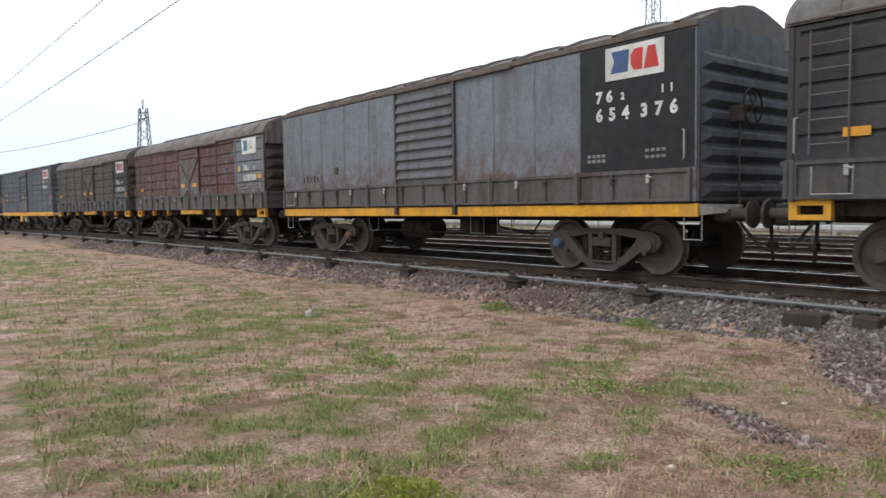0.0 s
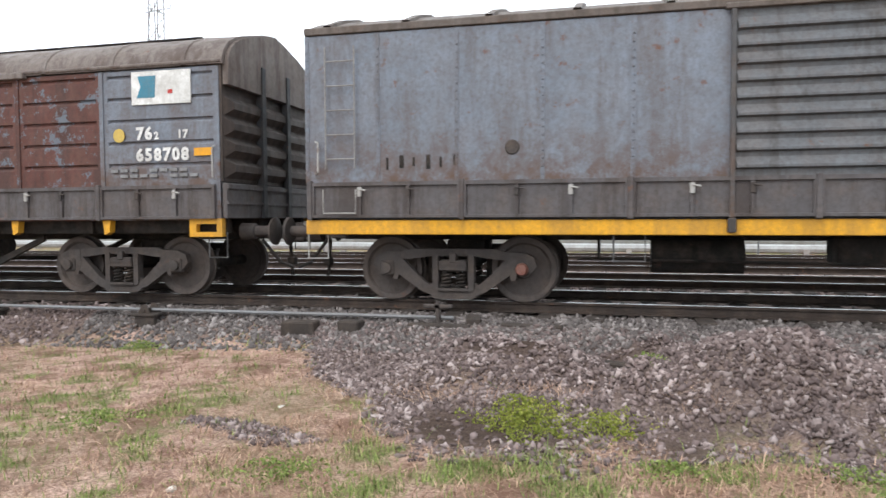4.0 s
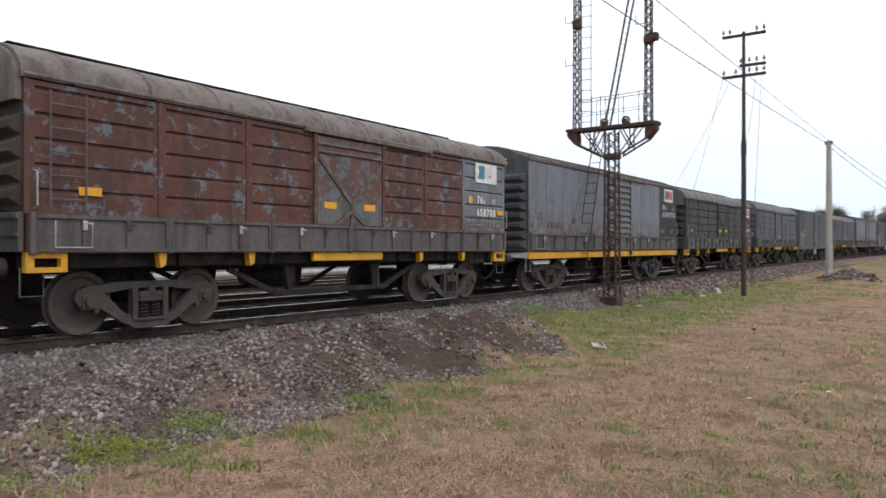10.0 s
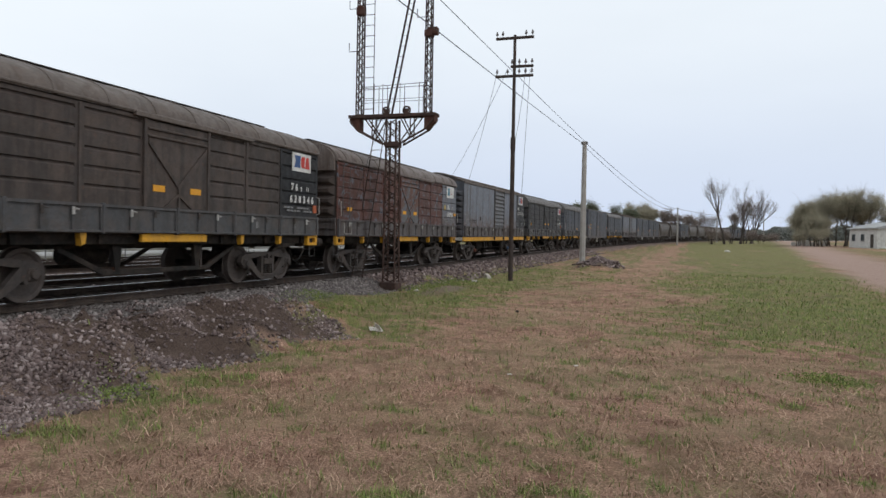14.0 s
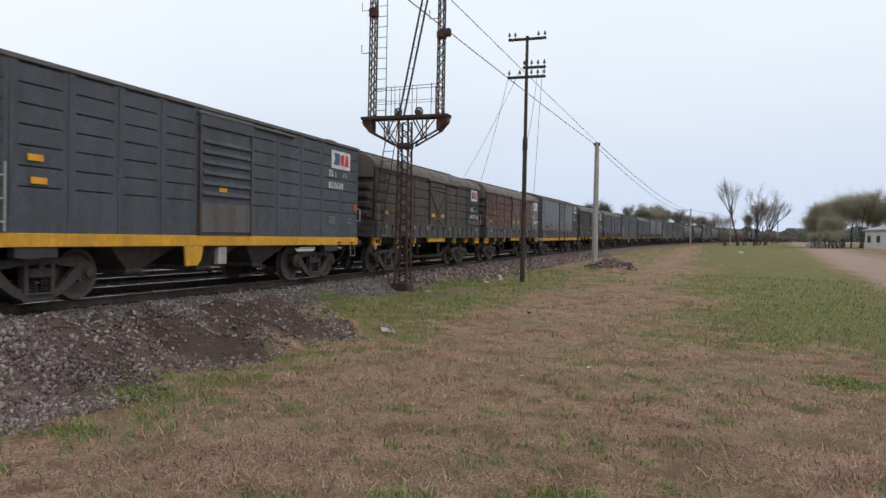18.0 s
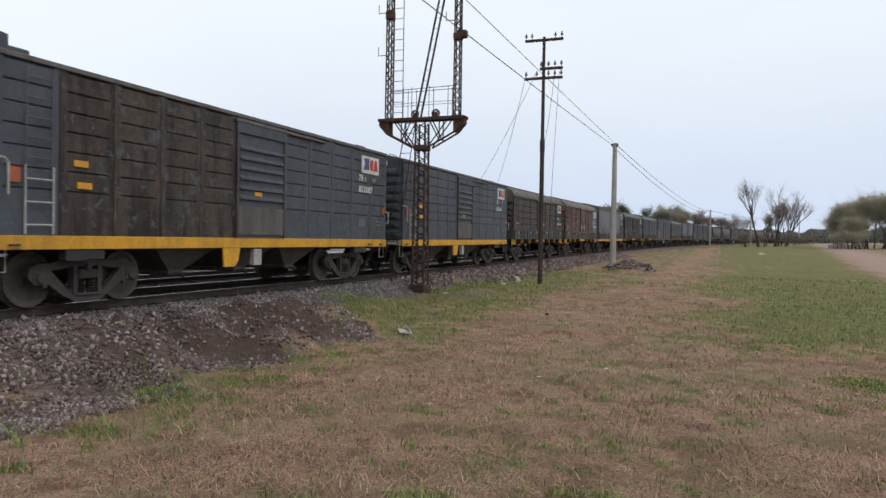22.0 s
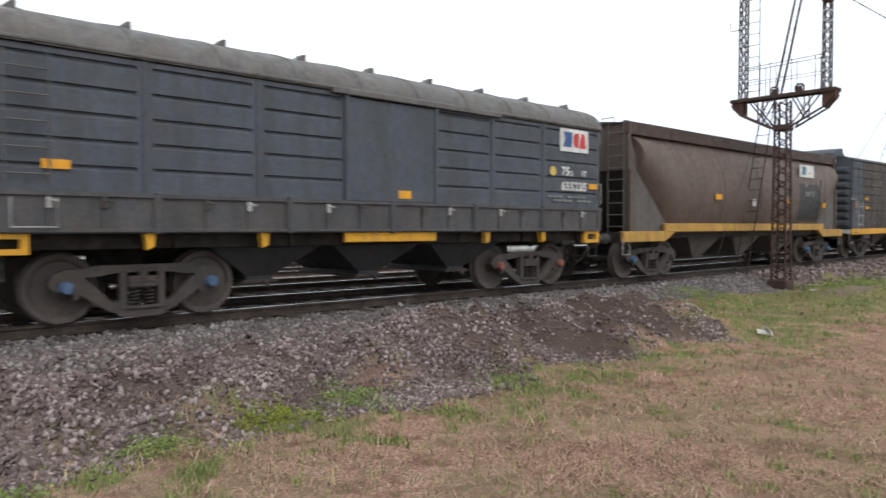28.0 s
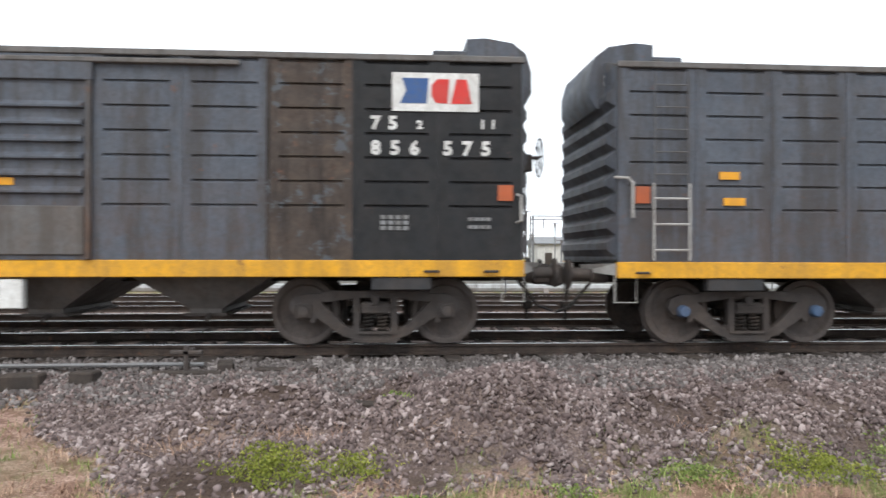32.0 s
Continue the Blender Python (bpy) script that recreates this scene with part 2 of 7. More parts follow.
M_TOWER_DARK = painted("dark_lattice", (0.058, 0.036, 0.031), (0.035, 0.025, 0.022), 0.5, 0.4, 0.8)
M_POLE = painted("dark_pole", (0.080, 0.058, 0.052), (0.045, 0.036, 0.032), 0.5, 0.5, 0.8)
M_CONC = painted("pole_concrete", (0.44, 0.42, 0.39), (0.30, 0.27, 0.25), 0.0, 0.5, 0.85, k=0.75)
M_WIRE = painted("dark_wire", (0.05, 0.05, 0.055), (0.04, 0.04, 0.04), 0.0, 0.1, 0.6)
M_PORCELAIN = painted("insulator", (0.22, 0.20, 0.20), (0.12, 0.1, 0.1), 0.0, 0.2, 0.3)
M_GALV = painted("galvanised_steel", (0.30, 0.31, 0.32), (0.2, 0.2, 0.2), 0.0, 0.3, 0.5)
M_BRICK = painted("brick_wall", (0.30, 0.14, 0.10), (0.2, 0.12, 0.1), 0.0, 0.3, 0.85)
M_PLASTER = painted("white_plaster", (0.66, 0.65, 0.62), (0.4, 0.38, 0.35), 0.0, 0.3, 0.85, k=0.85)
M_PIPE = painted("pale_pipe", (0.40, 0.41, 0.41), (0.25, 0.24, 0.22), 0.0, 0.4, 0.6, k=0.85)
M_RUBBER = painted("air_hose", (0.03, 0.03, 0.03), (0.05, 0.045, 0.04), 0.0, 0.3, 0.7)
M_LITTER = painted("pale_litter", (0.60, 0.56, 0.50), (0.4, 0.36, 0.3), 0.0, 0.3, 0.8, k=0.85)
M_SLEEPER = painted("weathered_timber", (0.085, 0.068, 0.058), (0.04, 0.035, 0.032), 0.1, 0.6, 0.9)
M_RAILSIDE = painted("rail_flank", (0.060, 0.042, 0.034), (0.03, 0.025, 0.022), 0.5, 0.3, 0.8)

M_RAILTOP, n, l, b = mat("rail_running_face")
b.inputs["Base Color"].default_value = (0.42, 0.42, 0.43, 1)
b.inputs["Metallic"].default_value, b.inputs["Roughness"].default_value = 1.0, 0.28
bump_node(n, l, noise_node(n, l, coords(n, l, (0.3, 8, 8)), 9.0), 0.002, b, 0.3)

M_GLASS, n, l, b = mat("window_glass")
b.inputs["Base Color"].default_value = (0.05, 0.06, 0.07, 1)
b.inputs["Roughness"].default_value = 0.1


def scatter_mat(name, dark, mid, light, rough=0.85, trans=0.0):
    """Colour by loose piece, for stones, blades and leaves."""
    m, n, l, b = mat(name)
    g = n.new("ShaderNodeNewGeometry")
    r = n.new("ShaderNodeValToRGB")
    r.color_ramp.elements[0].color, r.color_ramp.elements[1].color = rgb(dark), rgb(light)
    e = r.color_ramp.elements.new(0.72)
    e.color = rgb(mid)
    l.new(g.outputs["Random Per Island"], r.inputs["Fac"])
    v = coords(n, l, offset=False)
    c = mix_node(n, l, step_node(n, l, noise_node(n, l, v, 0.9, 3.0), 0.35, 0.7, 0.0, 0.5), r.outputs["Color"], dark)
    l.new(c, b.inputs["Base Color"])
    b.inputs["Roughness"].default_value = rough
    if trans:
        tr, mx = n.new("ShaderNodeBsdfTranslucent"), n.new("ShaderNodeMixShader")
        l.new(c, tr.inputs["Color"])
        mx.inputs["Fac"].default_value = trans
        l.new(b.outputs["BSDF"], mx.inputs[1])
        l.new(tr.outputs["BSDF"], mx.inputs[2])
        l.new(mx.outputs["Shader"], n["Material Output"].inputs["Surface"])
    bump_node(n, l, noise_node(n, l, v, 60.0), 0.004, b, 0.4)
    return m


M_STONE = scatter_mat("crushed_stone", (0.066, 0.045, 0.041), (0.198, 0.145, 0.134), (0.41, 0.34, 0.32))
M_STONE_BLUE = scatter_mat("fresh_ballast", (0.070, 0.058, 0.054), (0.150, 0.129, 0.121), (0.32, 0.285, 0.27))
M_DRY = scatter_mat("dry_grass", (0.20, 0.110, 0.074), (0.40, 0.245, 0.165), (0.68, 0.48, 0.33))
M_GREEN = scatter_mat("green_grass", (0.090, 0.128, 0.028), (0.195, 0.255, 0.056), (0.35, 0.38, 0.12))
M_WEED = scatter_mat("yellow_green_weed", (0.15, 0.18, 0.03), (0.30, 0.33, 0.055), (0.48, 0.46, 0.11), trans=0.4)
# Dull green leaf, paled in the base colour to imitate distance haze.
M_LEAF_HAZED = scatter_mat("dark_leaf", (0.11, 0.12, 0.08), (0.17, 0.18, 0.12), (0.26, 0.26, 0.19), trans=0.45)
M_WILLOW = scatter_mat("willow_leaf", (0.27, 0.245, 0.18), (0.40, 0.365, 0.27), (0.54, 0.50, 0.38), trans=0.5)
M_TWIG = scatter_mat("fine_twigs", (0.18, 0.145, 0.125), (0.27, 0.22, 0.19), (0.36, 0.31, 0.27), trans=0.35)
# Horizon belt: distance haze is mixed into this grey base colour.
M_FAR_HAZED = scatter_mat("far_trees", (0.13, 0.14, 0.125), (0.18, 0.19, 0.17), (0.24, 0.25, 0.23), trans=0.4)
M_BARK = painted("bark", (0.115, 0.095, 0.082), (0.07, 0.058, 0.05), 0.0, 0.4, 0.9)


# ---- mesh tools ----
class Shape:
    """Gathers corners and faces for one mesh."""

    def __init__(self):
        self.v, self.f, self.k = [], [], []

    def add(self, verts, faces, k=0):
        o = len(self.v)
        self.v += [tuple(p) for p in verts]
        self.f += [tuple(i + o for i in face) for face in faces]
        self.k += [k] * len(faces)
        return self

    def box(self, x0, x1, y0, y1, z0, z1, c=0.0, k=0):
        """A box; c cuts its edges."""
        if c <= 0:
            p = [(x, y, z) for z in (z0, z1) for y in (y0, y1) for x in (x0, x1)]
            return self.add(p, [(0, 2, 3, 1), (4, 5, 7, 6), (0, 1, 5, 4), (2, 6, 7, 3), (0, 4, 6, 2), (1, 3, 7, 5)], k)
        rings = []
        for z, e in ((z0, c), (z0 + c, 0), (z1 - c, 0), (z1, c)):
            a, b, d, g = x0 + e, x1 - e, y0 + e, y1 - e
            h = c * 0.8 if e == 0 else c * 0.3
            rings.append([(a + h, d, z), (b - h, d, z), (b, d + h, z), (b, g - h, z), (b - h, g, z), (a + h, g, z), (a, g - h, z), (a, d + h, z)])
        return self.rings(rings, k)

    def rings(self, rings, k=0, caps=True):
        n = len(rings[0])
        p = [q for r in rings for q in r]
        f = [(i * n + j, i * n + (j + 1) % n, (i + 1) * n + (j + 1) % n, (i + 1) * n + j) for i in range(len(rings) - 1) for j in range(n)]
        if caps:
            f += [tuple(range(n - 1, -1, -1)), tuple(range((len(rings) - 1) * n, len(rings) * n))]
        return self.add(p, f, k)

    def tube(self, pts, r, n=6, k=0):
        """A round bar along points."""
        rings, up = [], Vector((0, 0, 1))
        pts = [Vector(p) for p in pts]
        for i, p in enumerate(pts):
            d = (pts[min(i + 1, len(pts) - 1)] - pts[max(i - 1, 0)]).normalized()
            a = d.cross(up if abs(d.z) < 0.9 else Vector((1, 0, 0))).normalized()
            b = a.cross(d)
            rr = r[i] if isinstance(r, (list, tuple)) else r
            rings.append([p + (a * math.cos(2 * math.pi * j / n) + b * math.sin(2 * math.pi * j / n)) * rr for j in range(n)])
        return self.rings(rings, k)

    def prism(self, outline, y0, y1, k=0):
        """An outline in x and z, run from y0 to y1."""
        if y0 > y1:
            y0, y1 = y1, y0
        return self.rings([[(x, y, z) for x, z in outline] for y in (y0, y1)], k)

    def slab(self, outline, x0, x1, k=0):
        """An outline in y and z, run from x0 to x1."""
        return self.rings([[(x, y, z) for y, z in outline] for x in (x0, x1)], k)

    def lathe(self, profile, n=28, k=0):
        """Rings of (y, radius) round the y axis."""
        return self.rings([[(r * math.sin(2 * math.pi * j / n), y, r * math.cos(2 * math.pi * j / n)) for j in range(n)] for y, r in profile], k)

    def mesh(self, name, mats, smooth=False):
        me = bpy.data.meshes.new(name)
        me.from_pydata(self.v, [], self.f)
        for m in mats if isinstance(mats, (list, tuple)) else [mats]:
            me.materials.append(m)
        if any(self.k):
            me.polygons.foreach_set("material_index", self.k)
        bm = bmesh.new()
        bm.from_mesh(me)
        bmesh.ops.recalc_face_normals(bm, faces=bm.faces)
        bm.to_mesh(me)
        bm.free()
        if smooth:
            me.polygons.foreach_set("use_smooth", [True] * len(me.polygons))
            me.set_sharp_from_angle(angle=radians(35))
        return me


def part(name, shape, material, parent=None, label="", at=None, smooth=False):
    me = shape if isinstance(shape, bpy.types.Mesh) else shape.mesh(name, material, smooth)
    ob = new(name, me)
    if parent:
        ob.parent = parent
    if at is not None:
        ob.matrix_basis = at
    if label:
        ob["label"] = label
    return ob


def thing(name, label, category, group="", kind="", at=None):
    ob = tagged(new(name), label, category, group, kind)
    ob.empty_display_size = 0.3
    if at is not None:
        ob.matrix_basis = at
    return ob


def soup(name, verts, faces, material, label, kind="stuff", category=""):
    """One mesh out of arrays: many small loose pieces."""
    me = bpy.data.meshes.new(name)
    n, w = faces.shape
    me.vertices.add(len(verts))
    me.vertices.foreach_set("co", verts.astype(np.float32).ravel())
    me.loops.add(n * w)
    me.loops.foreach_set("vertex_index", faces.astype(np.int32).ravel())
    me.polygons.add(n)
    me.polygons.foreach_set("loop_start", np.arange(0, n * w, w, dtype=np.int32))
    me.update(calc_edges=True)
    me.validate()
    me.materials.append(material)
    return tagged(new(name, me), label, category, "", kind)


# ---- the line of the track: straight, then an easy bend towards the camera's side, rising slowly ----
RAIL_Y = 10.035           # middle of the near rail's head
TRACK_Y = 10.908          # middle of the broad-gauge track
BEND_X, BEND_R = 28.0, 1100.0
BACK_X, BACK_R = -12.0, 690.0


def rise(x):
    x = np.asarray(x, float)
    return 0.0095 * np.clip(np.log1p(np.exp(np.clip((x - 24) / 6.0, -30, 40))) * 6.0, 0, 330) - 0.0051 * np.clip(-x - 5, 0, 260)


def bend(x):
    x = np.asarray(x, float)
    return np.clip(x - BEND_X, 0, 700) ** 2 / (2 * BEND_R) + np.clip(BACK_X - x, 0, 260) ** 2 / (2 * BACK_R)


def on_track(s, side=0.0):
    """Place and heading at s metres along the track; side: metres to the left."""
    if BACK_X <= s <= BEND_X:
        x, y, a = s, TRACK_Y, 0.0
    elif s < BACK_X:
        a = (BACK_X - s) / BACK_R
        x, y = BACK_X - BACK_R * math.sin(a), TRACK_Y - BACK_R * (1 - math.cos(a))
    else:
        a = -(s - BEND_X) / BEND_R
        x, y = BEND_X - BEND_R * math.sin(a), TRACK_Y - BEND_R * (1 - math.cos(a))
    return x - side * math.sin(a), y + side * math.cos(a), float(rise(x)), a


# ---- the ground ----
rng = np.random.default_rng(5)


def waves(x, y, f, seed):
    """Smooth uneven waves between about -1 and 1."""
    r = np.random.default_rng(seed)
    out = 0 * x
    for _ in range(7):
        a, ph, g = r.uniform(0, 2 * math.pi), r.uniform(0, 6.28), f * r.uniform(0.6, 1.8)
        out = out + np.sin((x * np.cos(a) + y * np.sin(a)) * g + ph)
    return out / 3.5


def ramp(x, a, b):
    t = np.clip((x - a) / (b - a), 0, 1)
    return t * t * (3 - 2 * t)


def hump(x, y, cx, cy, rx, ry):
    return np.exp(-((((x - cx) / rx) ** 2 + ((y - cy) / ry) ** 2) ** 0.8))


def cone(x, y, cx, cy, rx, ry):
    """A dumped heap: nearly even slopes, a blunt top and a wavy foot."""
    q = np.sqrt(((x - cx) / rx) ** 2 + ((y - cy) / ry) ** 2 + 0.008) * (1 + 0.26 * waves(x, y, 3.2, 31) + 0.12 * waves(x, y, 8.0, 32))
    return np.clip(1.05 - q, 0, 1)


def heaped(x, y):
    v = y + bend(x)
    return ramp(x, -3.2, -1.2) * (1 - ramp(x, 12.4, 14.2)) * ramp(v, 5.5, 6.3) * (1 - ramp(v, 8.3, 9.2))


def ground_z(x, y):
    x, y = np.asarray(x, float), np.asarray(y, float)
    v = y + bend(x)
    z = -0.56 + 0.03 * waves(x, y, 0.8, 1) + 0.016 * waves(x, y, 3.0, 2) + 0.010 * waves(x, y, 9.0, 5)
    z = z + 0.02 * np.clip(-y - 8, 0, 60) * ramp(x, 30, 90)
    bed = -0.20 + 0.012 * waves(x, y, 4.0, 3)
    wide = ramp(x, -7, -3) * (1 - ramp(x, 16, 22))
    foot = 8.35 - 0.8 * wide
    t = ramp(v, foot, 9.35)
    z = z * (1 - t) + bed * t
    z = z + 0.60 * cone(x, y, 1.0, 6.75, 1.7, 1.15) + 0.42 * cone(x, y, 4.0, 7.1, 1.3, 1.1) + 0.68 * cone(x, y, 6.6, 6.75, 1.9, 1.2)
    z = z + 0.52 * cone(x, y, 11.5, 6.85, 2.5, 1.5) + 0.36 * cone(x, y, 9.0, 6.9, 1.4, 1.1) + 0.30 * cone(x, y, -1.5, 7.3, 1.5, 1.1) - 0.10 * hump(x, y, 3.0, 7.4, 0.5, 0.5)
    z = z + 0.20 * cone(x, y, 22, 6.6, 3.0, 0.9) + 0.75 * cone(x, y, 41.5, 3.9, 2.3, 1.6) + 0.12 * hump(x, y, 18.0, 8.0, 1.6, 0.5)
    h = heaped(x, y)
    z = z + h * (0.08 + 0.15 * np.abs(waves(x, y, 2.4, 9)) + 0.055 * waves(x, y, 6.0, 10))
    yard = ramp(v, 12.4, 13.2)
    z = z * (1 - yard) + (-0.24 + 0.01 * waves(x, y, 2.0, 4)) * yard
    return z + rise(x)


def gravel_at(x, y):
    v = y + bend(x)
    edge = 8.6 - 2.1 * ramp(x, -4.6, -2.6) * (1 - ramp(x, 12.2, 14.5)) - 1.15 * ramp(x, -2.8, -1.6) * (1 - ramp(x, 11.8, 13.4)) - 0.5 * ramp(x, 15, 17) * (1 - ramp(x, 20, 26))
    edge = edge - 0.6 * hump(x, 0 * y, -1.5, 0, 1.3, 1) + 0.26 * waves(x, y, 2.2, 6) + 0.14 * waves(x, y, 7.0, 27)
    g = ramp(v, edge - 0.22, edge + 0.30)
    g = np.maximum(g, 0.75 * ramp(hump(x, y, -2.7, 5.05, 0.7, 0.22) + hump(x, y, -3.6, 5.3, 0.6, 0.2) + 0.25 * waves(x, y, 5, 7), 0.6, 0.95))
    g = g * (1 - 0.6 * ramp(waves(x, y, 3.1, 8), 0.35, 0.8) * (1 - ramp(v, 6.0, 6.8)))
    g = np.maximum(g, ramp(hump(x, y, 41.5, 3.9, 2.1, 1.5), 0.35, 0.6))
    g = np.maximum(g, 0.7 * ramp(hump(x, y, 22, 6.6, 2.6, 0.7), 0.4, 0.7))
    return g * (1 - ramp(v, 25.5, 27)) * (1 - ramp(np.abs(x), 150, 300) * ramp(-v, -8, 0))


def green_at(x, y):
    """Share of green: small tufts in the dry turf, solid grass along the verge."""
    v = y + bend(x)
    w = (waves(x, y, 0.9, 12) * 0.40 + waves(x, y, 2.6, 11) * 0.45 + waves(x, y, 7.5, 15) * 0.75 + waves(x, y, 15.0, 16) * 0.95) / 0.68
    c = 0.22 - 0.17 * ramp(x, 1.0, 4.0) * ramp(y, -1.0, 1.0) + 0.10 * waves(x, y, 0.7, 74)
    c = np.maximum(c, 1.30 * ramp(x + 1.5 * waves(x, y, 0.9, 72), 8.0, 16.0) * (1 - ramp(y + 1.1 * waves(x, y, 0.6, 71) + 0.6 * waves(x, y, 2.3, 75), -2.6, 2.2)) * ramp(y + 0.101 * np.clip(x - 34, -60, 300), -8.4, -6.8))
    c = np.maximum(c, 0.95 * ramp(x + waves(x, y, 1.3, 76), 9.0, 13.0) * ramp(v + 0.7 * waves(x, y, 1.1, 77), 2.8, 5.2) * (1 - 0.3 * ramp(x, 30, 50)))
    c = np.maximum(c, 0.66 * ramp(x + 3 * waves(x, y, 0.5, 78), 16, 36))
    c = np.maximum(c, 0.56 * (1 - ramp(x, -4.5, -2.2)) * (1 - 0.5 * ramp(v, 5.5, 7.5)))
    c = np.maximum(c, 0.52 * ramp(y, 3.4, 4.8) * (1 - ramp(np.abs(x - 5), 6, 8.5)))
    c = np.maximum(c, 0.30 * (1 - ramp(y, 0.5, 3.0)))
    path = np.exp(-((y - 2.3 + 0.02 * x - 0.3 * waves(x, y, 0.8, 73)) / 0.9) ** 2) * ramp(x, 8, 13)
    c = c * (1 - 0.85 * path)
    c = np.maximum(c, 0.85 * ramp(v, 26.5, 28.5))
    return ramp(0.85 * w + 3.0 * (c - 0.5), -0.7, 1.5)


def soil_at(x, y):
    """Dark earth among the dumped stone."""
    s = 1.6 * hump(x, y, 11.2, 6.8, 3.3, 1.7) + 1.2 * hump(x, y, 41.5, 3.9, 2.1, 1.5) + 0.9 * hump(x, y, 3.0, 7.3, 1.1, 0.8) + 0.75 * hump(x, y, -1.2, 7.1, 1.7, 0.9) + 0.9 * hump(x, y, -0.6, 5.4, 0.8, 0.5) + 0.7 * hump(x, y, 7.6, 7.6, 1.6, 0.6) + 0.45 * waves(x, y, 1.9, 21) + 0.2 * waves(x, y, 5.0, 22)
    return ramp(s, 0.30, 0.80) * gravel_at(x, y) * (1 - ramp(y, 8.4, 9.0))


def road_at(x, y):
    c = -10.4 - 0.101 * np.clip(x - 34, -60, 400)
    return 1 - ramp(np.abs(y - c - 0.3 * waves(x, y, 0.5, 14)), 1.9, 2.7 + 0.004 * np.abs(x))


def spaced(lo, hi, dense_lo, dense_hi, fine):
    mid = np.arange(dense_lo, dense_hi + fine / 2, fine)

    def out(start, end, sign):
        r, p, st = [], start, fine
        while (p - end) * sign < 0:
            st *= 1.13
            p = p + sign * st
            r.append(p)
        return r
    return np.array(out(dense_lo, lo, -1)[::-1] + mid.tolist() + out(dense_hi, hi, 1))


xs, ys = spaced(-2500, 2500, -24, 34, 0.16), spaced(-2500, 2500, -4, 12.6, 0.16)
gx, gy = np.meshgrid(xs, ys)
gz = ground_z(gx, gy)
ground_me = bpy.data.meshes.new("ground")
nx, ny = len(xs), len(ys)
ix = np.arange(nx * ny).reshape(ny, nx)
quads = np.stack([ix[:-1, :-1], ix[:-1, 1:], ix[1:, 1:], ix[1:, :-1]], -1).reshape(-1, 4)
ground = soup("ground", np.stack([gx, gy, gz], -1).reshape(-1, 3), quads, M_STONE, "dry brown turf with green patches, gravel heaps and a dirt road", "structure", "ground")
ground.data.polygons.foreach_set("use_smooth", [True] * len(ground.data.polygons))
cover = ground.data.color_attributes.new("cover", "FLOAT_COLOR", "POINT")
kx, ky = gx.ravel(), gy.ravel()
cover.data.foreach_set("color", np.stack([green_at(kx, ky), gravel_at(kx, ky), road_at(kx, ky), soil_at(kx, ky)], -1).astype(np.float32).ravel())

M_GROUND, n, l, b = mat("turf_gravel_and_road")
at = n.new("ShaderNodeAttribute")
at.attribute_name = "cover"
sp = n.new("ShaderNodeSeparateColor")
l.new(at.outputs["Color"], sp.inputs["Color"])
v = coords(n, l, offset=False)
fine, mid, big = noise_node(n, l, v, 38.0, 6.0, 0.75), noise_node(n, l, v, 5.0, 6.0, 0.7), noise_node(n, l, v, 0.55, 4.0)
patch = noise_node(n, l, v, 1.5, 5.0, 0.65)
px = n.new("ShaderNodeSeparateXYZ")
l.new(v, px.inputs["Vector"])
dry = mix_node(n, l, step_node(n, l, fine, 0.40, 0.60), (0.120, 0.062, 0.042), (0.52, 0.320, 0.220))
pale_dry = mix_node(n, l, step_node(n, l, fine, 0.38, 0.62), (0.220, 0.132, 0.104), (0.74, 0.515, 0.415))
dry = mix_node(n, l, step_node(n, l, px.outputs["X"], 6.0, -3.0), dry, pale_dry)
dry = mix_node(n, l, step_node(n, l, mid, 0.47, 0.62, 0.0, 0.7), dry, (0.180, 0.094, 0.064))
dry = mix_node(n, l, step_node(n, l, noise_node(n, l, v, 0.8, 7.0, 0.7), 0.50, 0.62, 0.0, 0.30), dry, (0.50, 0.325, 0.225))
dry = mix_node(n, l, step_node(n, l, patch, 0.50, 0.62, 0.0, 0.72), dry, (0.135, 0.066, 0.044))
dry = mix_node(n, l, step_node(n, l, big, 0.44, 0.62, 0.0, 0.45), dry, (0.19, 0.165, 0.085))
grn = mix_node(n, l, step_node(n, l, fine, 0.36, 0.64), (0.040, 0.060, 0.013), (0.165, 0.225, 0.046))
grn = mix_node(n, l, step_node(n, l, noise_node(n, l, v, 0.35, 5.0, 0.7), 0.46, 0.64, 0.0, 0.65), grn, (0.14, 0.120, 0.058))
grn = mix_node(n, l, step_node(n, l, noise_node(n, l, v, 1.1, 6.0, 0.7), 0.52, 0.66, 0.0, 0.6), grn, (0.030, 0.052, 0.014))
grn = mix_node(n, l, step_node(n, l, mid, 0.5, 0.75, 0.0, 0.3), grn, (0.19, 0.16, 0.075))
stone = mix_node(n, l, step_node(n, l, fine, 0.35, 0.7), (0.075, 0.052, 0.045), (0.290, 0.220, 0.192))
stone = mix_node(n, l, step_node(n, l, big, 0.5, 0.62, 0.0, 0.65), stone, (0.105, 0.070, 0.056))
road_c = mix_node(n, l, step_node(n, l, mid, 0.35, 0.7), (0.27, 0.18, 0.145), (0.40, 0.29, 0.235))
tuft = n.new("ShaderNodeMath")
tuft.operation = "ADD"
l.new(sp.outputs["Red"], tuft.inputs[0])
l.new(step_node(n, l, noise_node(n, l, v, 4.5, 9.0, 0.72), 0.30, 0.70, -0.55, 0.55), tuft.inputs[1])
c = mix_node(n, l, step_node(n, l, tuft.outputs[0], 0.18, 0.95, 0.0, 0.72), dry, grn)
c = mix_node(n, l, sp.outputs["Blue"], c, road_c)
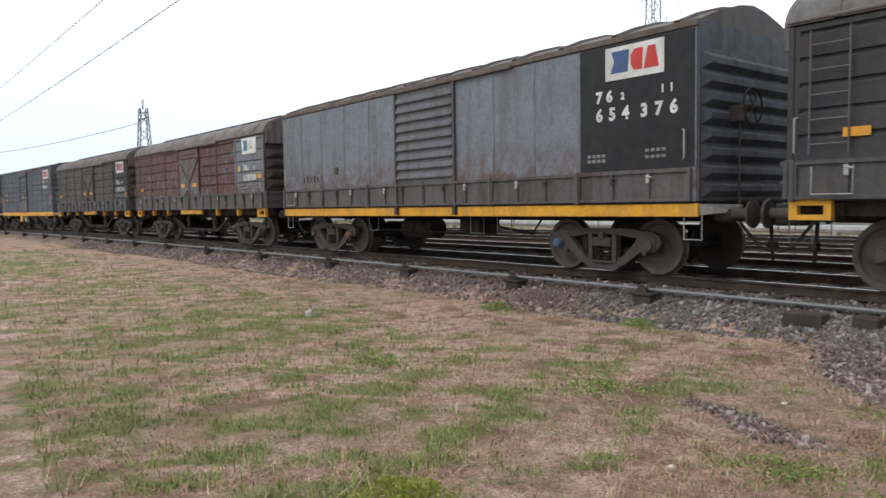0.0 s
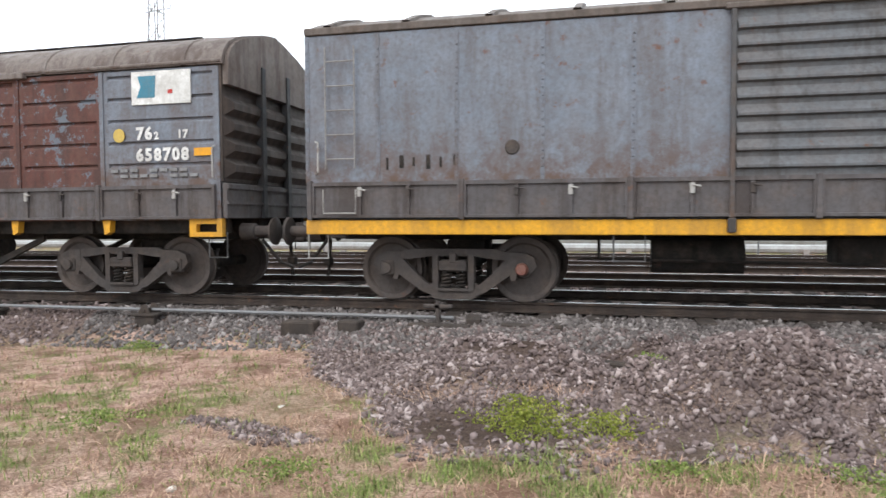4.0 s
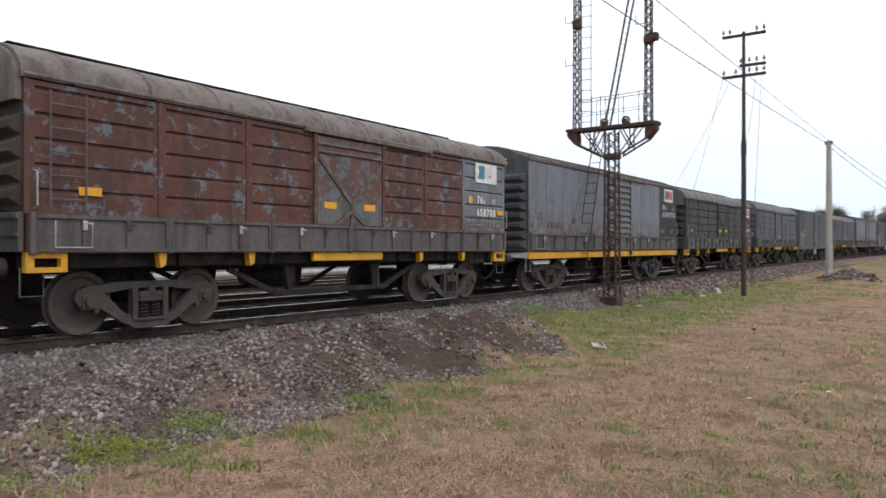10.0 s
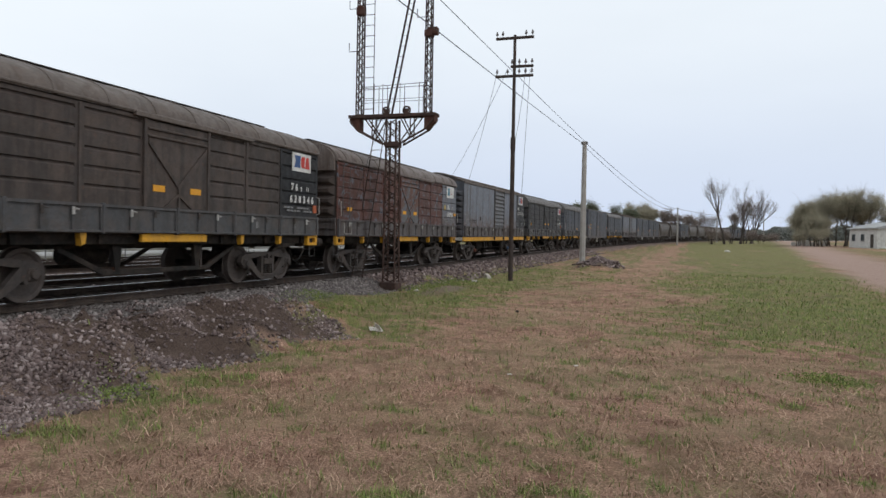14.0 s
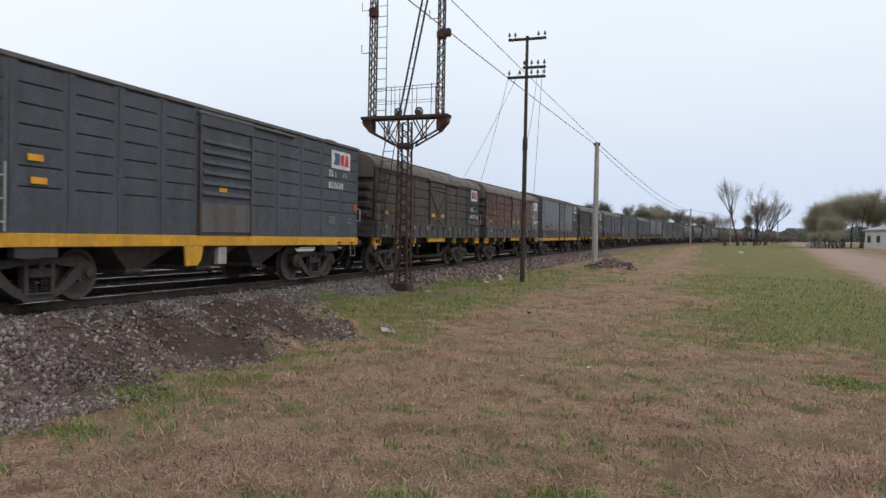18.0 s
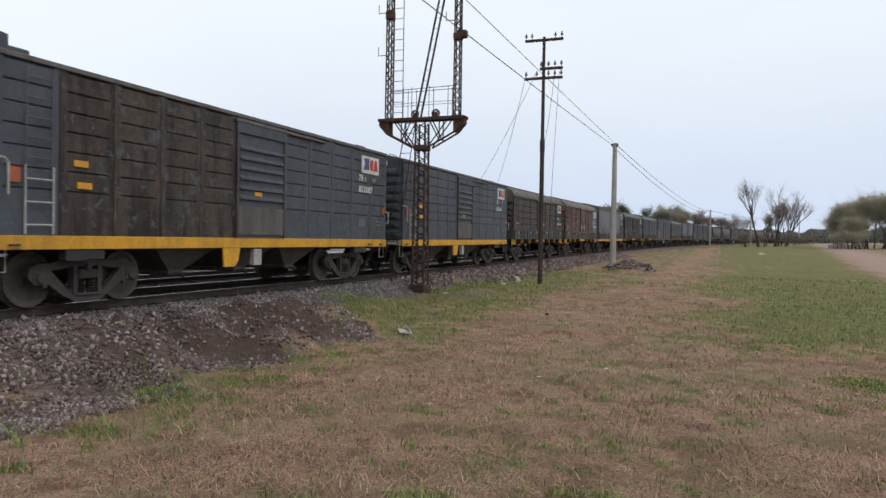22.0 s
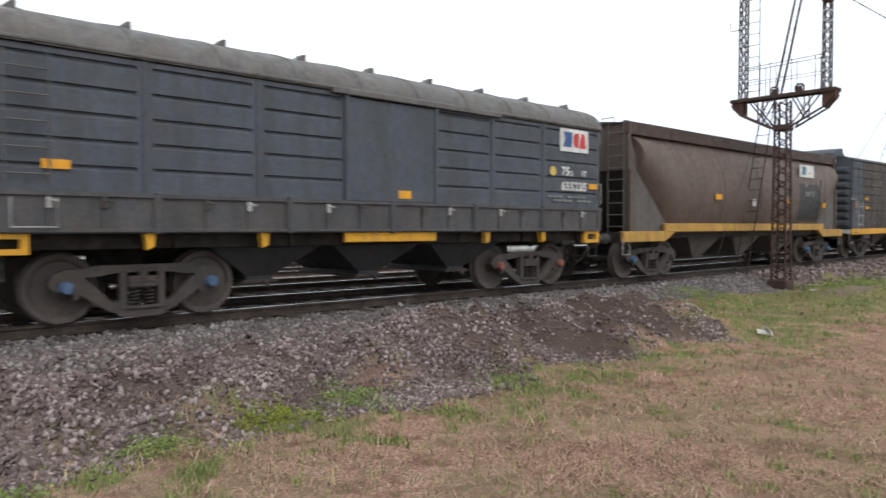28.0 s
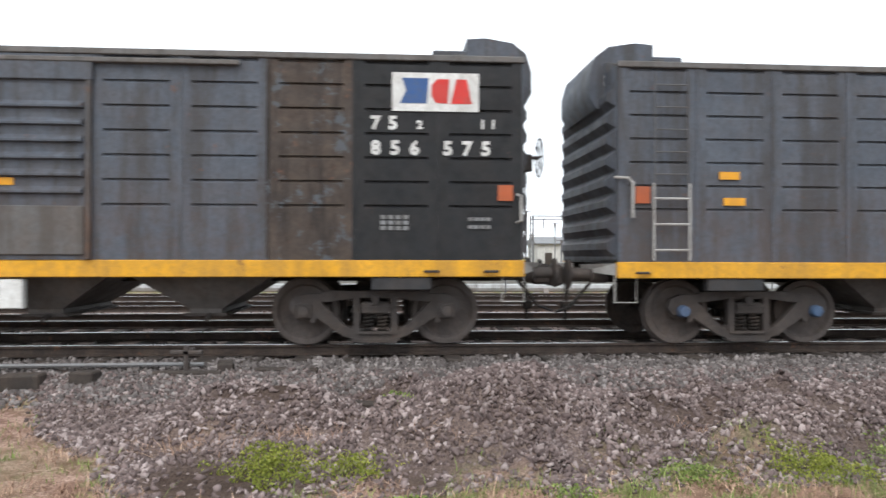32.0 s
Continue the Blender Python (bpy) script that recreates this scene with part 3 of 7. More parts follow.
stone = mix_node(n, l, mul_node(n, l, at.outputs["Alpha"], step_node(n, l, mid, 0.25, 0.5, 0.7, 1.0)), stone, mix_node(n, l, step_node(n, l, fine, 0.3, 0.7), (0.034, 0.023, 0.018), (0.120, 0.083, 0.066)))
c = mix_node(n, l, sp.outputs["Green"], c, stone)
l.new(c, b.inputs["Base Color"])
b.inputs["Roughness"].default_value = 0.95
b.inputs["Specular IOR Level"].default_value = 0.15
bump_node(n, l, fine, 0.05, b, 0.8)
ground.data.materials[0] = M_GROUND


# ---- loose stones: ballast by the track and the dumped heaps ----
def stones(count, x0, x1, y0, y1, size, material, name, label, keep, seed):
    r = np.random.default_rng(seed)
    x, y = r.uniform(x0, x1, count), r.uniform(y0, y1, count)
    y = y - bend(x)
    on = r.random(count) < keep(x, y)
    x, y = x[on], y[on]
    k = len(x)
    s = size * np.clip(r.lognormal(0, 0.33, k), 0.45, 1.75) * 0.5
    cube = np.array([(a, b, c) for c in (-1, 1) for b in (-1, 1) for a in (-1, 1)], float)
    p = cube[None] * r.uniform(0.30, 1.20, (k, 8, 3)) * np.stack([s * r.uniform(0.9, 1.7, k), s * r.uniform(0.8, 1.2, k), s * r.uniform(0.45, 0.85, k)], -1)[:, None]
    q = r.normal(size=(k, 4))
    q /= np.linalg.norm(q, axis=1)[:, None]
    w, a, b_, c_ = q.T
    rot = np.stack([1 - 2 * (b_ * b_ + c_ * c_), 2 * (a * b_ - w * c_), 2 * (a * c_ + w * b_), 2 * (a * b_ + w * c_), 1 - 2 * (a * a + c_ * c_), 2 * (b_ * c_ - w * a),
                    2 * (a * c_ - w * b_), 2 * (b_ * c_ + w * a), 1 - 2 * (a * a + b_ * b_)], -1).reshape(k, 3, 3)
    p = np.einsum("nij,nkj->nki", rot, p) + np.stack([x, y, ground_z(x, y) + s * 0.2], -1)[:, None]
    f = np.array([(0, 2, 3, 1), (4, 5, 7, 6), (0, 1, 5, 4), (2, 6, 7, 3), (0, 4, 6, 2), (1, 3, 7, 5)])
    return soup(name, p.reshape(-1, 3), (np.arange(k)[:, None, None] * 8 + f).reshape(-1, 4), material, label)


def heap_mask(x, y):
    return gravel_at(x, y) * (1 - 0.90 * soil_at(x, y)) * (0.55 + 0.45 * ramp(waves(x, y, 3.0, 23), -0.5, 0.5))


stones(150000, -5, 15.5, 4.3, 9.0, 0.035, M_STONE, "gravel_heap", "brown-grey crushed stone dumped in low heaps beside the track", heap_mask, 31)
stones(30000, -8, 22, 8.2, 9.95, 0.046, M_STONE_BLUE, "ballast_shoulder", "grey crushed stone ballast along the near rail", lambda x, y: 0.5 + 0.5 * gravel_at(x, y), 32)
stones(2600, 39, 44.2, 2.2, 5.8, 0.09, M_STONE, "gravel_mound", "small brown gravel mound at the foot of a pole", lambda x, y: gravel_at(x, y), 37)
stones(16000, -40, -8, 8.2, 9.95, 0.045, M_STONE, "ballast_shoulder", "dirty crushed stone ballast along the near rail", lambda x, y: 0.4 + 0.6 * gravel_at(x, y), 33)
stones(9000, 22, 75, 7.6, 9.95, 0.08, M_STONE, "ballast_shoulder", "dusty crushed stone ballast along the bend", lambda x, y: 0.3 + 0.7 * gravel_at(x, y), 34)
stones(16000, -30, 34, 10.15, 11.65, 0.05, M_STONE_BLUE, "ballast_bed", "dark crushed stone ballast between the rails", lambda x, y: 1 + 0 * x, 35)
stones(12000, -34, 45, 12.0, 25.0, 0.07, M_STONE, "yard_ballast", "grey crushed stone between the yard tracks", lambda x, y: 1 + 0 * x, 36)


# ---- grass blades ----
def blades(count, material, name, label, keep, height, lean, width, seed, far=46.0):
    r = np.random.default_rng(seed)
    d = 3.2 * (far / 3.2) ** r.random(count)
    a = np.radians(r.uniform(-84, 112, count))
    x, y = d * np.sin(a), d * np.cos(a)
    v = y + bend(x)
    on = (r.random(count) < keep(x, y)) & (v < 9.1)
    x, y, d = x[on], y[on], d[on]
    k = len(x)
    h = height * r.lognormal(0, 0.35, k) * (1 + d / 60)
    t = r.uniform(0, 2 * math.pi, k)
    le = lean * r.uniform(0.3, 1.3, k)
    w = width * (0.7 + d / 12)
    z = ground_z(x, y) - 0.005
    ux, uy = np.cos(t), np.sin(t)
    base = np.stack([x, y, z], -1)
    side = np.stack([-uy, ux, 0 * x], -1) * w[:, None] / 2
    mid = base + np.stack([ux * h * le * 0.35, uy * h * le * 0.35, h * 0.6 * np.sqrt(1 / (1 + le * le))], -1)
    tip = base + np.stack([ux * h * le, uy * h * le, h * np.sqrt(1 / (1 + le * le))], -1)
    p = np.stack([base - side, base + side, mid + side * 0.7, tip, mid - side * 0.7], 1)
    f = np.array([(0, 1, 2, 4), (4, 2, 3, 3)])
    q = np.arange(k)[:, None, None] * 5
    quad = (q + f[None, :1]).reshape(-1, 4)
    tri = (np.arange(k)[:, None] * 5 + np.array([4, 2, 3])).reshape(-1, 3)
    me = bpy.data.meshes.new(name)
    me.vertices.add(k * 5)
    me.vertices.foreach_set("co", p.astype(np.float32).ravel())
    loops = np.concatenate([quad.ravel(), tri.ravel()])
    me.loops.add(len(loops))
    me.loops.foreach_set("vertex_index", loops.astype(np.int32))
    me.polygons.add(2 * k)
    me.polygons.foreach_set("loop_start", np.concatenate([np.arange(k) * 4, 4 * k + np.arange(k) * 3]).astype(np.int32))
    me.update(calc_edges=True)
    me.validate()
    me.materials.append(material)
    return tagged(new(name, me), label, "grass", "", "stuff")


def bare(x, y):
    return (1 - gravel_at(x, y)) * (1 - road_at(x, y))


blades(260000, M_DRY, "dry_grass", "short dry straw-brown grass lying over the soil", lambda x, y: bare(x, y) * (1 - 0.85 * green_at(x, y)) * (0.25 + 0.75 * ramp(waves(x, y, 7.0, 51) + waves(x, y, 2.0, 52), -0.4, 0.8)), 0.065, 2.0, 0.0055, 41, 24.0)
blades(380000, M_GREEN, "green_grass", "short green grass in uneven patches", lambda x, y: bare(x, y) * (0.08 + 0.8 * ramp(green_at(x, y), 0.05, 0.9)), 0.058, 0.9, 0.0062, 42, 40.0)
blades(150000, M_DRY, "straw_tufts", "tufts of dead straw lying on the gravel heaps", lambda x, y: ramp(hump(x, y, -0.8, 6.2, 0.5, 0.3) + hump(x, y, -1.9, 6.3, 0.6, 0.3) + hump(x, y, 0.5, 6.0, 0.4, 0.25) + hump(x, y, -2.4, 5.3, 0.5, 0.3) + hump(x, y, 3.0, 6.6, 0.4, 0.3) + 0.35 * waves(x, y, 9.0, 61), 0.5, 1.0), 0.10, 1.8, 0.005, 43, 12.0)


def weed(x, y, r, h, count, seed, material=None):
    """A low bushy weed: many small leaves on short stalks."""
    rr = np.random.default_rng(seed)
    a = rr.uniform(0, 2 * math.pi, count)
    q = rr.random(count) ** 0.7 * r * (1 + 0.35 * np.sin(3 * a + seed) + 0.25 * np.sin(7 * a))
    px, py = x + q * np.cos(a), y + q * np.sin(a) * 0.8
    pz = ground_z(px, py) + h * rr.random(count) * np.clip(1 - (q / r) ** 2 * 0.8, 0.12, 1)
    s = rr.uniform(0.005, 0.013, count)
    u, w = rr.normal(size=(count, 3)), rr.normal(size=(count, 3))
    u /= np.linalg.norm(u, axis=1)[:, None]
    w[:, 2] *= 0.5
    w = np.cross(u, w)
    w /= np.linalg.norm(w, axis=1)[:, None]
    c = np.stack([px, py, pz], -1)
    p = np.stack([c - u * s[:, None] * 1.5, c + w * s[:, None] * 0.8, c + u * s[:, None] * 1.5, c - w * s[:, None] * 0.8], 1)
    top = thing("weed", "low leafy yellow-green weed on the stony ground", "weed", "weeds by the gravel", at=pose(x, y, float(ground_z(x, y))))
    ob = soup("leaves", p.reshape(-1, 3) - np.array([x, y, float(ground_z(x, y))]), np.arange(count * 4).reshape(-1, 4), material or M_WEED, "many small yellow-green leaves")
    ob.parent = top
    return top


for i, (x, y, r, h, k) in enumerate([(-1.0, 5.75, 0.38, 0.22, 900), (-0.35, 5.7, 0.3, 0.14, 420), (0.1, 4.9, 0.22, 0.12, 220), (3.52, 5.55, 0.42, 0.2, 800), (2.4, 5.45, 0.35, 0.12, 400),
                                     (4.5, 5.75, 0.5, 0.14, 600), (0.0, 6.6, 0.2, 0.12, 140), (1.3, 5.0, 0.25, 0.1, 160), (-3.7, 2.15, 0.35, 0.2, 700), (-2.5, 4.35, 0.4, 0.12, 300),
                                     (-9.2, 8.0, 0.3, 0.2, 300), (-6.5, 8.2, 0.25, 0.18, 240), (-4.6, 5.1, 0.35, 0.1, 260), (6.4, 5.35, 0.5, 0.12, 380), (16.5, 8.2, 1.0, 0.22, 900), (13.5, 7.2, 0.7, 0.16, 500),
                                     (22.5, 7.4, 1.2, 0.3, 900), (25.5, 7.5, 1.0, 0.3, 700), (10.5, -2.3, 0.5, 0.14, 400), (-7.0, 4.2, 0.4, 0.12, 300)]):
    weed(x, y, r * 1.15, h * 0.7, int(k * 3.0), 100 + i, M_WEED if i in (0, 1, 3, 8) else M_GREEN)


# ---- the track ----
def track(name, label, side_of, s0, s1, step, sleepers):
    top = thing(name, label, "railway track", kind="structure")
    line = [s0 + i * step for i in range(int((s1 - s0) / step) + 1)]
    prof = [(-0.065, -0.15), (0.065, -0.15), (0.065, -0.135), (0.012, -0.115), (0.012, -0.045), (0.036, -0.035), (0.036, -0.006), (0.028, 0.0), (-0.028, 0.0), (-0.036, -0.006), (-0.036, -0.035), (-0.012, -0.045), (-0.012, -0.115), (-0.065, -0.135)]
    for off in (-0.873, 0.873):
        sh = Shape()
        rings = []
        for s in line:
            x, y, z, a = on_track(s, side_of + off)
            rings.append([(x - u * math.sin(a), y + u * math.cos(a), z + w) for u, w in prof])
        sh.rings(rings)
        npro = len(prof)
        sh.k = [1 if j % npro == 7 and j < npro * (len(rings) - 1) else 0 for j in range(len(sh.f))]
        part("rail", sh, [M_RAILSIDE, M_RAILTOP], top)
    if sleepers:
        me = Shape().box(-0.12, 0.12, -1.35, 1.35, -0.12, 0.0, 0.012).mesh("sleeper", M_SLEEPER)
        r = random.Random(3)
        for i in range(sleepers[2]):
            s = sleepers[0] + i * (sleepers[1] - sleepers[0]) / sleepers[2] + r.uniform(-0.03, 0.03)
            x, y, z, a = on_track(s, side_of + r.uniform(-0.05, 0.05))
            part("sleeper", me, None, top, at=pose(x, y, z - 0.155 + r.uniform(-0.012, 0.012), 0, 0, math.degrees(a) + r.uniform(-1.5, 1.5)))
    return top


track("main_track", "broad-gauge railway track with worn rails on dark sleepers", 0.0, -260, 420, 4.0, (-42, 60, 150))
track("yard_track", "rusty broad-gauge siding behind the train", 3.95, -260, 420, 6.0, (-30, 36, 90))
track("yard_track", "rusty broad-gauge siding behind the train", 8.2, -260, 420, 8.0, None)
track("yard_track", "rusty broad-gauge siding behind the train", 12.6, -260, 420, 8.0, None)


# ---- lettering ----
LETTER_MESHES = {}


def letter_mesh(text, height, material, bold, gap):
    key = (text, height, material.name, gap)
    if key not in LETTER_MESHES:
        cu = bpy.data.curves.new("lettering", "FONT")
        cu.body, cu.size, cu.offset, cu.space_character = text, height / 0.72, bold * height / 0.2, gap
        cu.resolution_u = 2
        tmp = new("lettering", cu)
        me = bpy.data.meshes.new_from_object(tmp)
        bpy.data.objects.remove(tmp)
        me.materials.clear()
        me.materials.append(material)
        LETTER_MESHES[key] = me
    return LETTER_MESHES[key]


def lettering(text, height, material, parent, x, y, z, bold=0.012, turn=0.0, label="", gap=1.12):
    """Flat painted characters on a side that faces -y (turn -90: on an end that faces -x). x, z: the lower left corner.
    Widely spaced characters are painted one by one."""
    if gap < 1.5 or len(text) == 1:
        return part("lettering", letter_mesh(text, height, material, bold, gap), None, parent, label, pose(x, y, z, 90, 0, turn))
    pair, one = (max(v.co.x for v in letter_mesh(t, height, material, bold, 1.0).vertices) for t in ("00", "0"))
    for i, ch in enumerate(text):
        part("lettering", letter_mesh(ch, height, material, bold, 1.0), None, parent, label, pose(x + i * (pair - one) * gap, y, z, 90, 0, turn))


def plates(parent, name, material, rects, y, label="", thick=0.004):
    """Painted marks on a side that faces -y: rects of x0, x1, z0, z1."""
    if name in ("reflector", "stencil_bar"):
        return [part(name, Shape().box(x0, x1, y - thick, y + 0.02, z0, z1), material, parent, label) for x0, x1, z0, z1 in rects][0]
    sh = Shape()
    for x0, x1, z0, z1 in rects:
        sh.box(x0, x1, y - thick, y + 0.02, z0, z1)
    return part(name, sh, material, parent, label)


def emblem(parent, x0, x1, z0, z1, y, faded=False):
    """The white board of the railway company with plain blue and red shapes."""
    w, h = x1 - x0, z1 - z0
    board = plates(parent, "emblem", M_WHITE, [(x0, x1, z0, z1)], y, "white painted board with blue and red shapes")

    def poly(name, pts, m):
        part(name, Shape().prism([(x0 + u * w, z0 + q * h) for u, q in pts], y - 0.008, y + 0.01), m, board)
    b = M_LOGO_TEAL if faded else M_LOGO_BLUE
    poly("blue_shape", [(0.09, 0.2), (0.40, 0.2), (0.42, 0.86), (0.11, 0.86), (0.16, 0.55)], b)
    if not faded:
        poly("red_shape", [(0.45, 0.40), (0.50, 0.22), (0.64, 0.2), (0.66, 0.84), (0.52, 0.84), (0.45, 0.68)], M_LOGO_RED)
        poly("red_shape", [(0.67, 0.2), (0.92, 0.2), (0.86, 0.84), (0.74, 0.84)], M_LOGO_RED)
    else:
        poly("red_shape", [(0.62, 0.3), (0.7, 0.3), (0.7, 0.42), (0.62, 0.42)], M_LOGO_RED)
    return board


# ---- running gear ----
WHEEL_R = 0.46
wheel_me = Shape().lathe([(-0.07, 0.09), (-0.075, 0.115), (-0.035, 0.13), (-0.02, 0.20), (-0.02, 0.355), (-0.06, 0.385), (-0.068, 0.43), (-0.065, 0.458), (0.055, 0.462), (0.062, 0.488), (0.085, 0.484), (0.085, 0.40), (0.03, 0.36), (0.02, 0.2), (0.06, 0.12), (0.07, 0.1)], 36).mesh("wheel", M_WHEEL, True)
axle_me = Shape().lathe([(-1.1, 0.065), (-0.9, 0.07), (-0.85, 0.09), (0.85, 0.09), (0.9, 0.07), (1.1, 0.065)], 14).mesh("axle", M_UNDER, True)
hole_me = Shape().lathe([(-0.003, 0.024), (0.003, 0.024)], 8).mesh("wheel_hole", M_UNDER)


def frame_shape():
    """A cast bogie side with two windows, columns, and horn jaws over the axles."""
    sh = Shape()
    h = 0.98
    for s in (-1, 1):
        def p(pts, y0=-0.055, y1=0.055):
            pts = [(s * x, z) for x, z in pts]
            sh.prism(pts if s > 0 else pts[::-1], y0, y1)
        p([(0.0, 0.755), (0.0, 0.655), (0.30, 0.655), (0.60, 0.61), (0.86, 0.60), (0.84, 0.70), (0.60, 0.755)])
        p([(0.0, 0.20), (0.0, 0.09), (0.30, 0.09), (0.46, 0.15), (0.88, 0.44), (0.84, 0.64), (0.74, 0.60), (0.42, 0.285), (0.27, 0.20)])
        p([(0.78, 0.72), (0.76, 0.50), (0.825, 0.32), (0.885, 0.32), (0.90, 0.40), (1.0, 0.45), (1.10, 0.42), (1.18, 0.52), (1.14, 0.65), (1.0, 0.71)], -0.06, 0.06)
        p([(0.215, 0.68), (0.215, 0.15), (0.30, 0.18), (0.30, 0.66)], -0.075, 0.06)
        p([(0.30, 0.28), (0.30, 0.2), (0.38, 0.24)], -0.03, 0.03)
    sh.prism([(-0.36, 0.09), (0.36, 0.09), (0.25, 0.045), (-0.25, 0.045)], -0.07, 0.07)
    sh.box(-0.215, 0.215, -0.09, 0.07, 0.155, 0.20, 0.008)
    return sh


frame_me = frame_shape().mesh("side_frame", M_STEEL)
bolster_end_me = Shape().box(-0.20, 0.20, -0.10, 0.08, 0.44, 0.60, 0.02).box(-0.20, 0.20, -0.115, 0.08, 0.525, 0.545).box(-0.05, 0.05, -0.115, 0.06, 0.56, 0.70, 0.01).mesh("bolster_end", M_STEEL)
spring_pts = [(0.062 * math.cos(a * 0.9), 0.062 * math.sin(a * 0.9), 0.20 + 0.235 * a / 33) for a in range(34)]
spring_me = Shape().tube(spring_pts, 0.017, 5).mesh("spring", M_UNDER, True)
box_me = Shape().box(-0.105, 0.105, -0.07, 0.07, -0.115, 0.11, 0.022).lathe([(-0.125, 0.03), (-0.12, 0.075), (-0.06, 0.085)], 12).mesh("axle_box", M_STEEL)


def cap_mesh(m):
    sh = Shape().lathe([(-0.165, 0.03), (-0.16, 0.07), (-0.13, 0.085), (-0.06, 0.09)], 14)
    for i in range(3):
        a = 2.1 * i
        sh.box(0.05 * math.cos(a) - 0.012, 0.05 * math.cos(a) + 0.012, -0.178, -0.16, 0.05 * math.sin(a) - 0.012, 0.05 * math.sin(a) + 0.012)
    return sh.mesh("axle_cap", m, True)


CAPS = {"steel": cap_mesh(M_STEEL), "blue": cap_mesh(M_BLUECAP), "red": cap_mesh(M_REDCAP)}
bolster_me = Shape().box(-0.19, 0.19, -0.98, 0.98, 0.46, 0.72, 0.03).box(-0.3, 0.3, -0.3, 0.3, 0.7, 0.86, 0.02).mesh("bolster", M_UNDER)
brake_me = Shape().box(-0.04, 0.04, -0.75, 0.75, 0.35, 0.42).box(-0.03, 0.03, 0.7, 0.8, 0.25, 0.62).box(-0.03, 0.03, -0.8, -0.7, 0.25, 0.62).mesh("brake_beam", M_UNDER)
BASE = 0.975              # half of the distance between a bogie's axles
WHEELSETS = []


def bogie(wagon, cx, caps):
    for dx in (-BASE, BASE):
        ws = part("wheelset", axle_me, None, wagon, at=pose(cx + dx, 0, WHEEL_R))
        for s in (-1, 1):
            w = part("wheel", wheel_me, None, ws, at=pose(0, s * 0.905, 0, 0, 0, 0 if s < 0 else 180))
        WHEELSETS.append((wagon, ws, cx + dx))
        part("brake_beam", brake_me, None, wagon, at=pose(cx + dx * 0.45, 0, 0))
    part("bolster", bolster_me, None, wagon, at=pose(cx, 0, 0))
    for s in (-1, 1):
        fr = part("side_frame", frame_me, None, wagon, "cast steel bogie side with two windows", pose(cx, s * 1.13, 0, 0, 0, 0 if s < 0 else 180))
        part("bolster_end", bolster_end_me, None, fr)
        for dx in (-0.10, 0.10):
            part("spring", spring_me, None, fr, at=pose(dx, -0.02, 0))
        for i, dx in enumerate((-BASE, BASE)):
            c = caps[i if s < 0 else 1 - i]
            part("axle_box", box_me if c == "steel" else CAPS[c], None, fr, "" if c == "steel" else c + " axle cap", pose(dx, -0.02, WHEEL_R + 0.02))


# ---- parts common to the wagons ----
HALF = 1.55               # half of a wagon's width


def bar_u(wagon, name, x0, x1, y, z0, z1, m, r=0.011):
    return part(name, Shape().tube([(x0, y, z1), (x0, y, z0), (x1, y, z0), (x1, y, z1)], r, 5), m, wagon)


def ladder(wagon, x0, x1, y, z0, z1, count, m, r=0.013):
    top = part("ladder", Shape().tube([(x0, y, z0), (x0, y, z1)], r, 5).tube([(x1, y, z0), (x1, y, z1)], r, 5), m, wagon)
    me = Shape().tube([(x0, y, 0), (x1, y, 0)], r * 0.9, 5).mesh("rung", m)
    for i in range(count):
        part("rung", me, None, top, at=pose(0, 0, z0 + (i + 0.4) * (z1 - z0) / count))
    return top


def drawgear(wagon, end, buffers=True, white=True):
    """Coupler, buffers, hose and end corners; end: x of the body's end, its sign the way it faces."""
    s = 1 if end > 0 else -1
    sh = Shape().box(min(end - s * 0.5, end + s * 0.42), max(end - s * 0.5, end + s * 0.42), -0.11, 0.11, 0.86, 1.08, 0.02)
    sh.box(min(end + s * 0.40, end + s * 0.66), max(end + s * 0.40, end + s * 0.66), -0.17, 0.17, 0.80, 1.12, 0.04)
    part("coupler", sh, M_STEEL, wagon)
    if buffers:
        for y in (-0.98, 0.98):
            b = Shape()
            b.rings([[(end + s * u, y + r * math.cos(a * math.pi / 10), 1.0 + r * math.sin(a * math.pi / 10)) for a in range(20)] for u, r in ((0.0, 0.13), (0.22, 0.12), (0.24, 0.085), (0.5, 0.08), (0.52, 0.2), (0.555, 0.215), (0.58, 0.15))])
            part("buffer", b, M_STEEL, wagon, smooth=True)
    part("air_hose", Shape().tube([(end + s * 0.1, -0.55, 0.86), (end + s * 0.22, -0.55, 0.72), (end + s * 0.40, -0.52, 0.50), (end + s * 0.62, -0.5, 0.42)], 0.026, 6), M_RUBBER, wagon)
    part("screw_link", Shape().tube([(end + s * 0.3, 0.03, 0.85), (end + s * 0.34, 0.03, 0.25)], 0.03, 6).box(min(end + s * 0.28, end + s * 0.4), max(end + s * 0.28, end + s * 0.4), -0.05, 0.1, 0.42, 0.55, 0.01), M_UNDER, wagon)
    if white:
        for y in (-1, 1):
            part("end_gusset", Shape().rings([[(end, y * 1.5, 1.16), (end + s * 0.36, y * 0.9, 1.14), (end, y * 0.8, 1.14)], [(end, y * 1.5, 0.99), (end + s * 0.3, y * 0.9, 1.04), (end, y * 0.8, 1.04)]]), M_ROD, wagon, "pale grey painted end gusset")


def corners(wagon, half, steps_z=0.42, m=None):
    for s in (-1, 1):
        for y in (-1.46, 1.46):
            bar_u(wagon, "step", s * (half - 0.14) - 0.15, s * (half - 0.14) + 0.15, y, 0.62, 1.0, m or M_ROD_DARK, 0.013)


